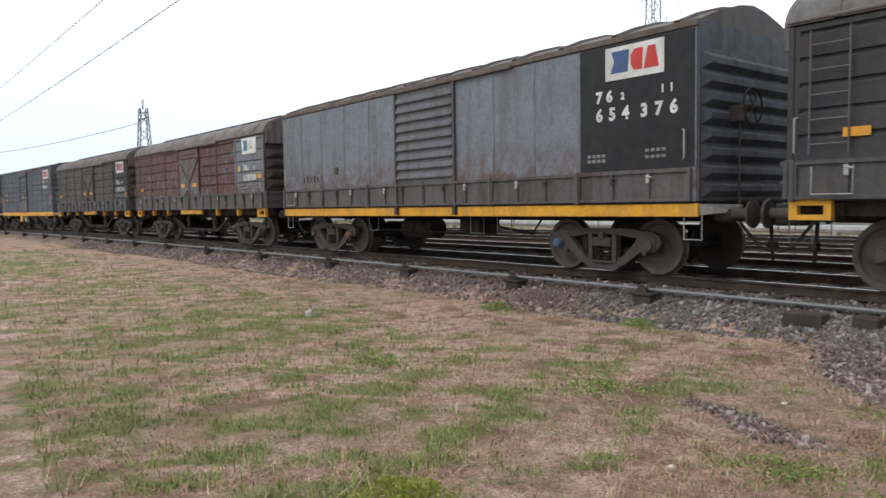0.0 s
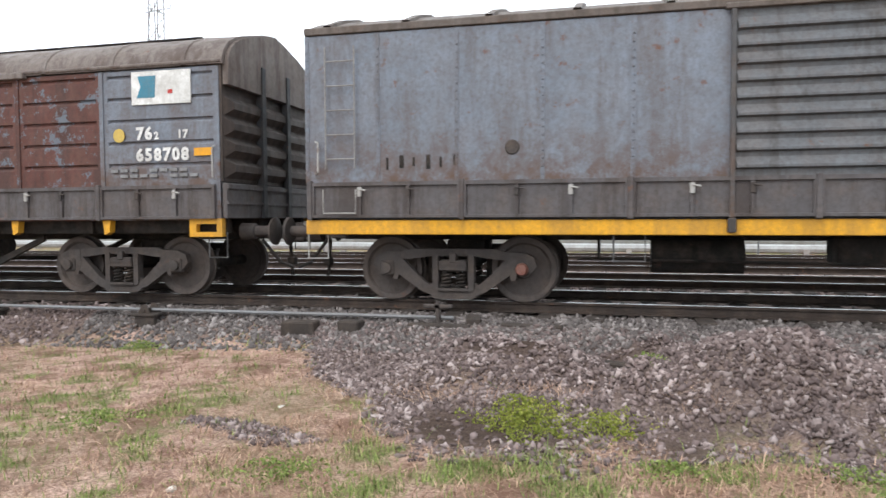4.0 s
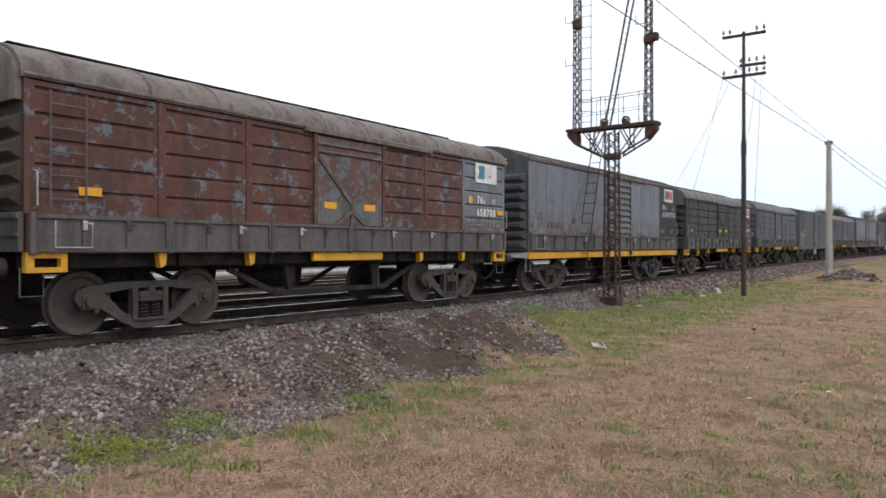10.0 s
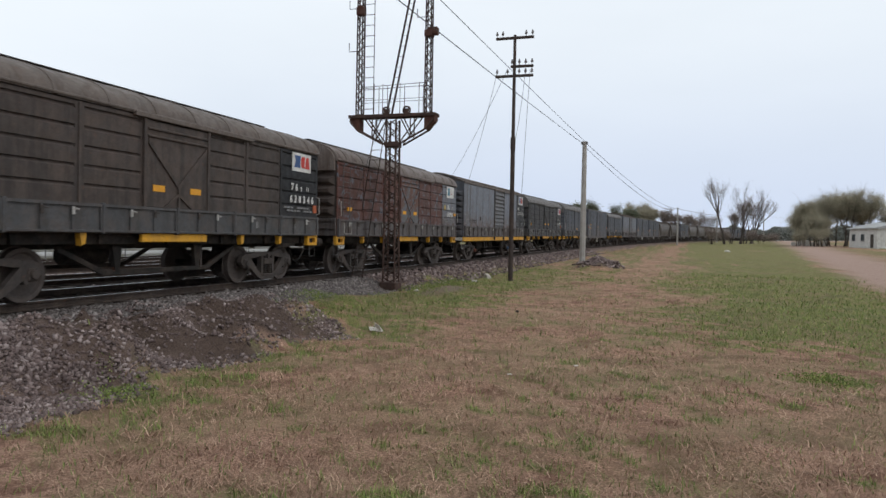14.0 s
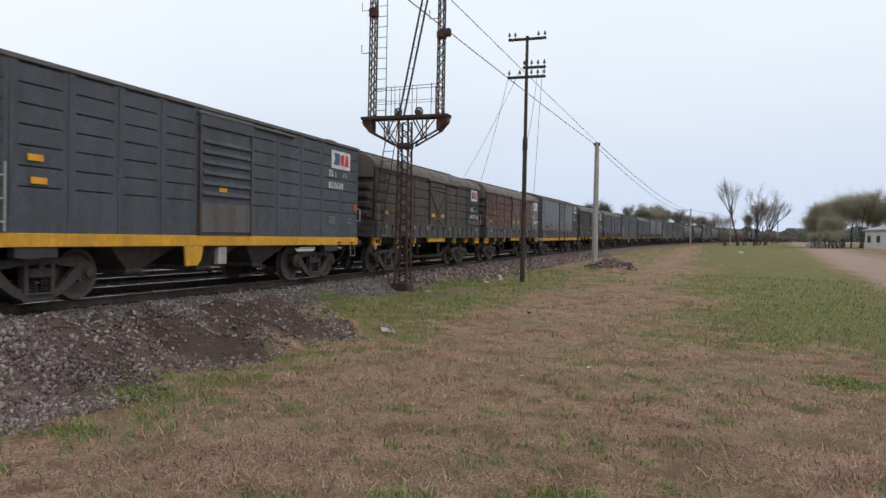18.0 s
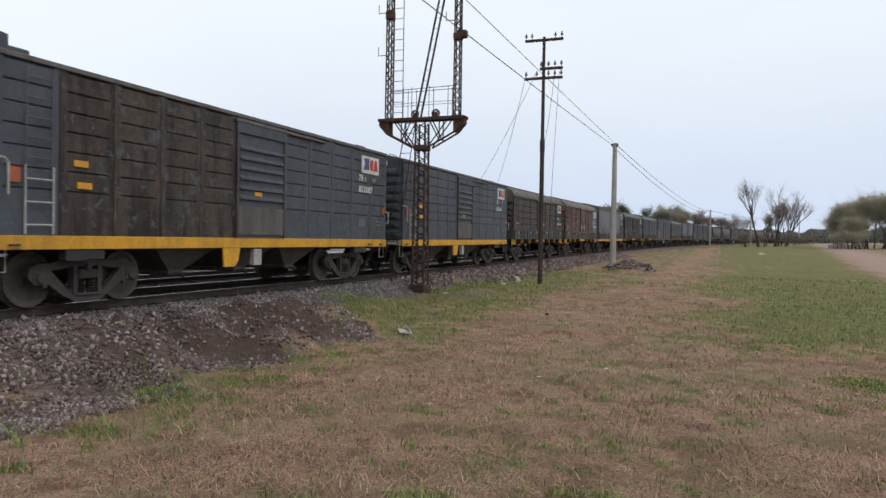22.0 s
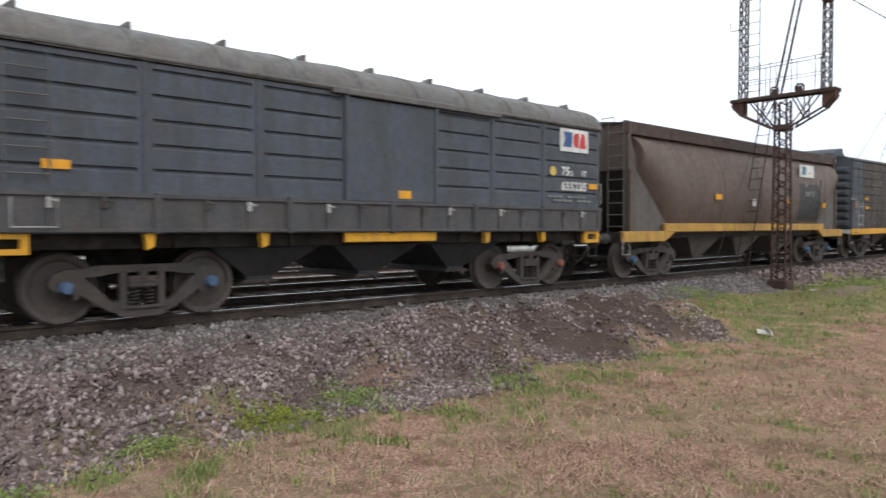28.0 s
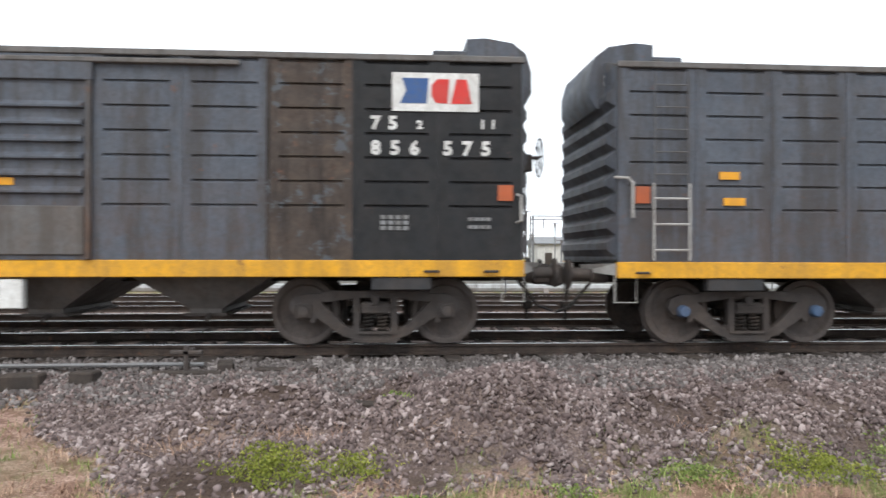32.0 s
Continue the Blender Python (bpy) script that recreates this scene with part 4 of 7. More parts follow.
def end_sheet(wagon, x, z0, z1, rows, m, crown, pitch=0.0):
    """A corrugated end with tapered horizontal ribs; crown: outline of its top in y and z."""
    s = 1 if x > 0 else -1
    part("end_gable", Shape().slab([(HALF - 0.02, z1), *crown, (-HALF + 0.02, z1)], min(x, x - s * 0.05), max(x, x - s * 0.05)), m, wagon)
    dz = (z1 - z0 - 0.1) / rows
    zs, cells = [z0], {}
    for i in range(rows):
        z = z0 + 0.05 + i * dz
        zs += [z, z + dz * 0.92]
        cells[(1, 2 * i + 1)] = (0.085, 0.16, dz * 0.26, dz * 0.34)
    sh = grid_panel([-HALF + 0.02, -HALF + 0.07, HALF - 0.07, HALF - 0.02], zs + [z1], cells, x, s, 0.05, flip=True)
    return part("end_wall", sh, m, wagon, "corrugated steel end wall")


def rib(sh, x0, x1, z, y, s, out=0.042, up=0.05, down=0.018, taper=0.05):
    """A pressed horizontal rib on a side at y that faces s."""
    a, b_ = x0, x1
    sh.add([(a, y, z + up), (b_, y, z + up), (b_, y, z - down), (a, y, z - down), (a + taper, y + s * out, z), (b_ - taper, y + s * out, z), (b_ - taper, y + s * out * 0.9, z - down * 0.6), (a + taper, y + s * out * 0.9, z - down * 0.6)],
           [(0, 1, 5, 4), (4, 5, 6, 7), (7, 6, 2, 3), (0, 4, 7, 3), (1, 2, 6, 5)])


def grid_panel(xs, zs, cells, y, s, depth=0.05, sh=None, flip=False):
    """One sheet on a side at y that faces s, in one piece: a grid of cuts, where cells (column, row) are pressed
    out (or in) by their own depth, inset by (x, top, bottom). flip: lay it across an end, x and y exchanged."""
    sh = sh or Shape()
    nx_, nz_ = len(xs), len(zs)
    v = [(x, y, z) for z in zs for x in xs]
    f = []
    for j in range(nz_ - 1):
        for i in range(nx_ - 1):
            a, b_, c_, d = j * nx_ + i, j * nx_ + i + 1, (j + 1) * nx_ + i + 1, (j + 1) * nx_ + i
            if (i, j) in cells:
                out, ix_, it, ib = cells[(i, j)]
                o = len(v)
                yy = y + s * out
                v += [(xs[i] + ix_, yy, zs[j] + ib), (xs[i + 1] - ix_, yy, zs[j] + ib), (xs[i + 1] - ix_, yy, zs[j + 1] - it), (xs[i] + ix_, yy, zs[j + 1] - it)]
                f += [(a, b_, o + 1, o), (b_, c_, o + 2, o + 1), (c_, d, o + 3, o + 2), (d, a, o, o + 3), (o, o + 1, o + 2, o + 3)]
            else:
                f.append((a, b_, c_, d))
    rim = [i for i in range(nx_)] + [j * nx_ + nx_ - 1 for j in range(1, nz_)] + [(nz_ - 1) * nx_ + i for i in range(nx_ - 2, -1, -1)] + [j * nx_ for j in range(nz_ - 2, 0, -1)]
    o = len(v)
    v += [(v[i][0], y - s * depth, v[i][2]) for i in rim]
    m_ = len(rim)
    f += [(rim[k], rim[(k + 1) % m_], o + (k + 1) % m_, o + k) for k in range(m_)]
    f.append(tuple(range(o, o + m_)))
    if flip:
        v = [(b_, a, c_) for a, b_, c_ in v]
    return sh.add(v, f)


def rib_cuts(z0, z1, rows, up, down):
    zs = [z0]
    for z in rows:
        zs += [z - down, z + up]
    return zs + [z1]


def swept_roof(crown, x0, x1, seams, half_w, grow, lift):
    """A roof in one piece, with raised cross seams."""
    rings = [[(x0, y, z) for y, z in crown]]
    for x in seams:
        up = [(y * grow, z + lift) for y, z in crown]
        rings += [[(x - half_w - 0.01, y, z) for y, z in crown], [(x - half_w, y, z) for y, z in up], [(x + half_w, y, z) for y, z in up], [(x + half_w + 0.01, y, z) for y, z in crown]]
    return Shape().rings(rings + [[(x1, y, z) for y, z in crown]])


def drop_boards(wagon, half, count, z0, z1, m, m_latch, fields=3):
    """Hinged boards along the foot of both sides, with posts, rails and latches."""
    w = (2 * half - 0.16) / count
    for s in (-1, 1):
        y = s * HALF
        for i in range(count):
            x0 = -half + 0.08 + i * w
            xg = [x0 + 0.02]
            for j in range(fields):
                xp, xq = x0 + 0.045 + j * (w - 0.09) / fields, x0 + 0.045 + (j + 1) * (w - 0.09) / fields
                xg += [xp + 0.02, xq - 0.02]
            sh = grid_panel(xg + [x0 + w - 0.02], [z0, z0 + 0.035, z1 - 0.05, z1], {(2 * j + 1, 1): (-0.035, 0.004, 0.004, 0.004) for j in range(fields)}, y + s * 0.065, s, 0.065)
            bd = part("drop_board", sh, m, wagon, "grey hinged steel side board with framed fields")
            for j in range(1, fields):
                xp = x0 + 0.045 + j * (w - 0.09) / fields
                part("latch", Shape().box(xp - 0.03, xp + 0.03, min(y + s * 0.055, y + s * 0.09), max(y + s * 0.055, y + s * 0.09), z1 - 0.2, z1 - 0.07, 0.008).tube([(xp, y + s * 0.09, z1 - 0.1), (xp + 0.1, y + s * 0.10, z1 - 0.115)], 0.012, 5),
                     M_ROD if (i + j) % 2 else M_STEEL, bd)
            part("stanchion", Shape().box(x0 - 0.035, x0 + 0.035, min(y, y + s * 0.085), max(y, y + s * 0.085), z0 - 0.03, z1 + 0.02, 0.01), m, wagon)


def underframe(wagon, half, kind, m=None):
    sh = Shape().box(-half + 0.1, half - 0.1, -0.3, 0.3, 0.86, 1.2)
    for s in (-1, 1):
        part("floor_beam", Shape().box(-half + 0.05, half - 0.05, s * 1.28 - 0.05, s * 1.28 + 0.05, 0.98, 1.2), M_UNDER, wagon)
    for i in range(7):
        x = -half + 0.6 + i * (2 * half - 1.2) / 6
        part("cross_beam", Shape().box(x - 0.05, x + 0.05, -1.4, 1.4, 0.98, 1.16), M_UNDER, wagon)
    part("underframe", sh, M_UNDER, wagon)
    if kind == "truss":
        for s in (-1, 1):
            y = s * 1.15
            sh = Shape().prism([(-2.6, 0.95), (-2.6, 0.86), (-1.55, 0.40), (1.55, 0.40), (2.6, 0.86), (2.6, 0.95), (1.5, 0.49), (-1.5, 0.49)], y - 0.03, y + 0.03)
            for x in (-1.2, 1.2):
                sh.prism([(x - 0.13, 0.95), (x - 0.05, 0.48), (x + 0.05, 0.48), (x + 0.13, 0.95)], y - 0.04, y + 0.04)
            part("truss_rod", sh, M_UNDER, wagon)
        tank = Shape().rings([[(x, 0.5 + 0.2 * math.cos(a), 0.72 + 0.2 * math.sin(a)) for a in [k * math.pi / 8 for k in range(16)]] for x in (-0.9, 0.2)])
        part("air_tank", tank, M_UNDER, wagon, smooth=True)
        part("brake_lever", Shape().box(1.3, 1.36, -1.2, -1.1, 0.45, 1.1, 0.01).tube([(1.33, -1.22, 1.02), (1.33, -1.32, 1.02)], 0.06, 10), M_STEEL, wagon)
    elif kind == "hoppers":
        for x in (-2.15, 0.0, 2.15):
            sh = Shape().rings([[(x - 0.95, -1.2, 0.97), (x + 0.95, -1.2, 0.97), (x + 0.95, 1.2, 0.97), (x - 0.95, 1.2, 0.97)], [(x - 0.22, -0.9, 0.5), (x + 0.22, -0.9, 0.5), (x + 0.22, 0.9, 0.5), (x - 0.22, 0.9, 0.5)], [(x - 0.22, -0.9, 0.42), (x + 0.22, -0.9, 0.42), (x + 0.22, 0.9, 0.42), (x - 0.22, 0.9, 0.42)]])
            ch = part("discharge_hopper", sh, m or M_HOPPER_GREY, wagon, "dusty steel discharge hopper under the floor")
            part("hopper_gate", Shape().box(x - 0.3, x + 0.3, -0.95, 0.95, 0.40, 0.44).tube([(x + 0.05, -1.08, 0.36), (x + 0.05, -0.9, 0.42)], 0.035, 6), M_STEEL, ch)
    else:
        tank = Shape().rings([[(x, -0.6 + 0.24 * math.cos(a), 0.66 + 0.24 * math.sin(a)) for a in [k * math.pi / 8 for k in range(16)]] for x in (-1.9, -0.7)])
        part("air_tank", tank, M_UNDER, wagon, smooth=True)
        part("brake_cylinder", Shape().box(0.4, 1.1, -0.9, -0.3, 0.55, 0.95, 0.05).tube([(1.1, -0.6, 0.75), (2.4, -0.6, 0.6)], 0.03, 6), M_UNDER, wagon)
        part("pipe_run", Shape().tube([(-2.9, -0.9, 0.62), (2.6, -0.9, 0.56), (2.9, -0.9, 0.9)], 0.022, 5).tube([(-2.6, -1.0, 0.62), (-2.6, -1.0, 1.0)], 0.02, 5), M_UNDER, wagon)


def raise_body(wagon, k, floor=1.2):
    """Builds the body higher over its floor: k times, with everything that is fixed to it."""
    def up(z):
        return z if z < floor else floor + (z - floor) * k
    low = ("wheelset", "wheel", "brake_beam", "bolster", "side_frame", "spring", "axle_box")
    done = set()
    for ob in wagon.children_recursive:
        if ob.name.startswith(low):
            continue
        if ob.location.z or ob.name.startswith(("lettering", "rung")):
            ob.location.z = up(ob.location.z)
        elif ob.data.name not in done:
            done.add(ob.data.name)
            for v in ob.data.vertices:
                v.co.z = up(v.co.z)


ARC = [(1.54, 3.44), (1.50, 3.54), (1.42, 3.64), (1.30, 3.73), (1.12, 3.81), (0.88, 3.885), (0.6, 3.955), (0.3, 4.03), (0.0, 4.08)]
ROUND = ARC + [(-y, z) for y, z in ARC[-2::-1]]


# ---- covered wagon with an arched roof and drop boards ----
def arched_wagon(label, side, roof, board, door, front=None, front_black=False, number=("", ""), caps=("steel",) * 4, floor="truss", walkway="low", half=6.1, pitch=8.15, dull_sides=False, plain_door=False):
    w = thing("covered_wagon", label, "railway wagon", "wagons of the goods train")
    bogie(w, -pitch / 2, caps[:2])
    bogie(w, pitch / 2, caps[2:])
    underframe(w, half, floor, M_DARK)
    part("body_shell", Shape().box(-half + 0.06, half - 0.06, -HALF + 0.05, HALF - 0.05, 1.2, 3.36), M_DARK, w)
    z0, z1 = 1.68, 3.34
    rows = [1.98 + i * 0.317 for i in range(5)]
    cuts = [-half + 0.03, -half + 1.95, -half + 3.6, -0.92, 1.0, half - 3.58, half - 2.03, half - 0.03]
    for s in (-1, 1):
        y = s * HALF
        for i in range(len(cuts) - 1):
            x0, x1 = cuts[i], cuts[i + 1]
            if i == 3:
                continue
            m = front if front and i == len(cuts) - 2 else side
            sh = grid_panel([x0, x0 + 0.10, x1 - 0.10, x1 - 0.006], rib_cuts(z0 - 0.5, z1, rows, 0.028, 0.042), {(1, 2 * k + 1): (-0.042, 0.03, 0.008, 0.045) for k in range(len(rows))}, y, s, 0.06)
            part("panel_seam", Shape().box(x0 - 0.035, x0 + 0.035, min(y, y + s * 0.018), max(y, y + s * 0.018), z0, z1), m, w)
            part("side_panel", sh, m, w)
        x0, x1 = cuts[3] - 0.02, cuts[4] + 0.02
        sh = Shape().box(x0, x1, min(y + s * 0.03, y - s * 0.03), max(y + s * 0.03, y - s * 0.03), z0, z1 - 0.05, 0.01)
        yy = y + s * 0.03
        if not plain_door:
            xm, zt, zb = (x0 + x1) / 2, 2.9, z0
        dr = part("door", sh, door, w, "sliding steel door with braces" if not plain_door else "plain flat sliding steel door")
        if not plain_door:
            for z in (3.0, 3.14):
                bs = Shape()
                rib(bs, x0 + 0.05, x1 - 0.05, z, yy, s, 0.04, 0.03, 0.03, 0.02)
                part("door_rib", bs, door, dr)
            for sx in (-1, 1):
                a, b_ = (xm + sx * (x1 - x0) * 0.46, zt), (xm, zb + 0.42)
                part("brace", Shape().prism([(a[0], a[1] + 0.05), (a[0], a[1] - 0.05), (b_[0], b_[1] - 0.05), (b_[0], b_[1] + 0.05)], yy - 0.03, yy + 0.03), door, dr)
                part("brace", Shape().prism([(xm, zb + 0.30), (xm + sx * 0.5, zb - 0.02), (xm + sx * 0.43, zb - 0.02), (xm, zb + 0.24)], yy - 0.03, yy + 0.03), door, dr)
            part("brace", Shape().box(xm - 0.025, xm + 0.025, yy - 0.032, yy + 0.032, zb, zb + 0.45), door, dr)
        for xp in (x0, x1):
            part("door_post", Shape().box(xp - 0.04, xp + 0.04, min(y, y + s * 0.06), max(y, y + s * 0.06), z0 - 0.04, z1, 0.008), side, w)
        part("door_rail", Shape().box(x0 - 0.3, x1 + 1.7, min(y, y + s * 0.09), max(y, y + s * 0.09), z1 - 0.03, z1 + 0.06, 0.01), roof, w)
        part("eave", Shape().box(-half - 0.02, half + 0.02, min(y - s * 0.02, y + s * 0.05), max(y - s * 0.02, y + s * 0.05), z1 + 0.035, z1 + 0.085, 0.012), roof, w)
        if s < 0:
            if not plain_door:
                if door is M_DOOR_RUST:
                    part("door_patch", Shape().prism([(x0 + 0.06, zb + 0.02), (xm - 0.5, zb + 0.02), (xm, zb + 0.36), (xm + 0.5, zb + 0.02), (x1 - 0.06, zb + 0.02), (x1 - 0.06, zb + 0.42), (xm, zb + 0.44), (x0 + 0.06, zb + 0.42)], yy - 0.006, yy), M_DOOR_GREY, dr, "grey repainted foot of the door")
                plates(dr, "reflector", M_ORANGE, [(xm - 0.75, xm - 0.42, zb + 0.3, zb + 0.42), (xm + 0.38, xm + 0.72, zb + 0.3, zb + 0.42)], yy - 0.008)
            else:
                plates(dr, "reflector", M_ORANGE, [((x0 + x1) / 2 + 0.1, (x0 + x1) / 2 + 0.38, z0 + 0.06, z0 + 0.19)], yy)
    drop_boards(w, half, 6, 1.2, 1.68, board, None)
    out = [(HALF + 0.03, 3.36)] + [(y * 1.02, z) for y, z in ROUND] + [(-HALF - 0.03, 3.36)]
    sh = swept_roof(out, -half - 0.04, half + 0.04, [-half + 0.6 + i * (2 * half - 1.2) / 9 for i in range(10)], 0.03, 1.008, 0.012)
    part("roof", sh, roof, w, "arched sheet-steel roof", smooth=True)
    if walkway == "low":
        for s in (-1, 1):
            part("roof_walk", Shape().box(-half + 0.3, half - 1.0, s * 0.3 - 0.13, s * 0.3 + 0.13, 4.03, 4.05), M_UNDER, w)
    else:
        for i in range(9):
            x = -half + 0.5 + i * (2 * half - 1.0) / 8
            for ya, yb in ((-0.95, -0.75), (0.75, 0.95)):
                part("roof_bracket", Shape().prism([(x - 0.16, 3.8), (x + 0.1, 3.8), (x + 0.1, 3.97), (x + 0.04, 3.97)], ya, yb), roof, w)
    for s in (-1, 1):
        x = s * half
        end_sheet(w, x, 1.72, 3.0, 4, side if not dull_sides else M_BROWN_DULL, [(y, z) for y, z in ROUND])
        part("end_hood", Shape().slab([(y * 0.97, z - 0.02) for y, z in ([(HALF, 3.1)] + ROUND + [(-HALF, 3.1)])], min(x + s * 0.005, x + s * 0.1), max(x + s * 0.005, x + s * 0.1)), roof, w)
        part("end_post", Shape().box(min(x, x + s * 0.12), max(x, x + s * 0.12), -0.5, -0.38, 1.2, 3.5, 0.01).box(min(x, x + s * 0.12), max(x, x + s * 0.12), 0.38, 0.5, 1.2, 3.5, 0.01), M_DARK, w)
        part("end_board", Shape().box(min(x, x + s * 0.07), max(x, x + s * 0.07), -HALF, HALF, 1.2, 1.7, 0.01).box(min(x, x + s * 0.1), max(x, x + s * 0.1), -HALF, HALF, 1.62, 1.68).box(min(x, x + s * 0.1), max(x, x + s * 0.1), -HALF, HALF, 1.4, 1.44), board, w)
        drawgear(w, x, white=False)
        for y in (-1, 1):
            a, b_ = s * (half - 0.02), s * (half - 0.56)
            x0, x1 = min(a, b_), max(a, b_)
            ya, yb = sorted((y * HALF, y * (HALF - 0.1)))
            pk = Shape().box(x0, x1, ya, yb, 1.12, 1.2).box(x0, x1, ya, yb, 0.93, 1.0).box(x0, x0 + 0.11, ya, yb, 1.0, 1.12).box(x1 - 0.09, x1, ya, yb, 1.0, 1.12)
            part("stake_pocket", pk, M_YELLOW, w, "yellow steel corner pocket with a slot")
    corners(w, half)
    for y in (-1, 1):
        sill = Shape().box(-0.95, 1.05, min(y * HALF, y * (HALF - 0.09)), max(y * HALF, y * (HALF - 0.09)), 1.02, 1.19, 0.012)
        part("door_sill", sill, M_YELLOW, w, "yellow sill under the door")
        for x in (-4.1, -2.4, 2.4, 4.1):
            part("sill_bracket", Shape().prism([(x - 0.07, 1.19), (x + 0.07, 1.19), (x + 0.05, 1.0), (x - 0.04, 0.96)], min(y * HALF, y * (HALF - 0.12)), max(y * HALF, y * (HALF - 0.12))), M_YELLOW, w)
    ladder(w, -half + 0.3, -half + 0.78, -HALF - 0.07, 1.75, 3.25, 5, M_ROD_DARK)
    bar_u(w, "step_frame", -half + 0.35, -half + 0.85, -HALF - 0.1, 1.26, 1.6, M_ROD)
    part("grab_iron", Shape().tube([(-half + 0.12, -HALF - 0.02, 1.75), (-half + 0.12, -HALF - 0.1, 1.78), (-half + 0.12, -HALF - 0.1, 2.2), (-half + 0.12, -HALF - 0.02, 2.22)], 0.012, 5), M_ROD, w)
    part("grab_iron", Shape().tube([(half - 0.1, -HALF - 0.02, 1.75), (half - 0.1, -HALF - 0.1, 1.78), (half - 0.1, -HALF - 0.1, 2.2), (half - 0.1, -HALF - 0.02, 2.22)], 0.012, 5), M_ROD, w)
    y = -HALF - 0.022
    if number[1]:
        x0 = half - 1.48
        emblem(w, x0, x0 + 1.0, 2.84, 3.31, y, faded=(side is M_BROWN))
        wide = 1.5 if front_black else 1.0
        lettering(number[0][:2], 0.185, M_WHITE, w, x0 + 0.06 - 0.2 * (wide - 1), y, 2.345, gap=1.15 * wide)
        lettering("2", 0.11, M_WHITE, w, x0 + 0.37 * wide ** 0.5, y, 2.345)
        lettering("17" if not front_black else "11", 0.12, M_WHITE, w, x0 + 0.76, y, 2.35)
        lettering(number[1], 0.185, M_WHITE, w, x0 + 0.05 - 0.3 * (wide - 1), y, 2.04, gap=1.2 * wide)
        plates(w, "stencil_bar", M_FADED, [(x0 - 0.4 + k * 0.17, x0 - 0.27 + k * 0.17, zz, zz + 0.045) for k in range(9) for zz in (1.80, 1.88) if (k * 7 + int(zz * 50)) % 5], y)
        plates(w, "reflector", M_VERMILION if front_black else M_ORANGE, [(half - 0.44, half - 0.14, 2.09, 2.2)] if not front_black else [(half - 0.3, half - 0.12, 1.8, 2.0)], y - 0.004)
        if not front_black:
            part("sun_mark", Shape().rings([[(x0 - 0.24 + 0.1 * math.cos(a), yy, 2.41 + 0.1 * math.sin(a)) for a in [k * math.pi / 9 for k in range(18)]] for yy in (y - 0.004, y + 0.004)]), M_SUNMARK, w, "faded round yellow sun")
        if side is M_BROWN_DULL:
            for dx in (1.42, 3.2):
                lettering("B", 0.15, M_FADED, w, half - dx, -HALF - 0.037, 1.36, label="faded white letter on the side board")
        lettering(number[1], 0.19, M_WHITE, w, -half - 0.112, -0.05, 2.76, turn=-90)
        plates(w, "reflector", M_ORANGE, [(-half + 0.7, -half + 1.02, 1.94, 2.05)], y - 0.012)
    return w, half


# ---- flat-sided box wagon with drop boards ----
GABLE = [(1.0, 3.97), (0.4, 4.13), (0.0, 4.18), (-0.4, 4.13), (-1.0, 3.97)]


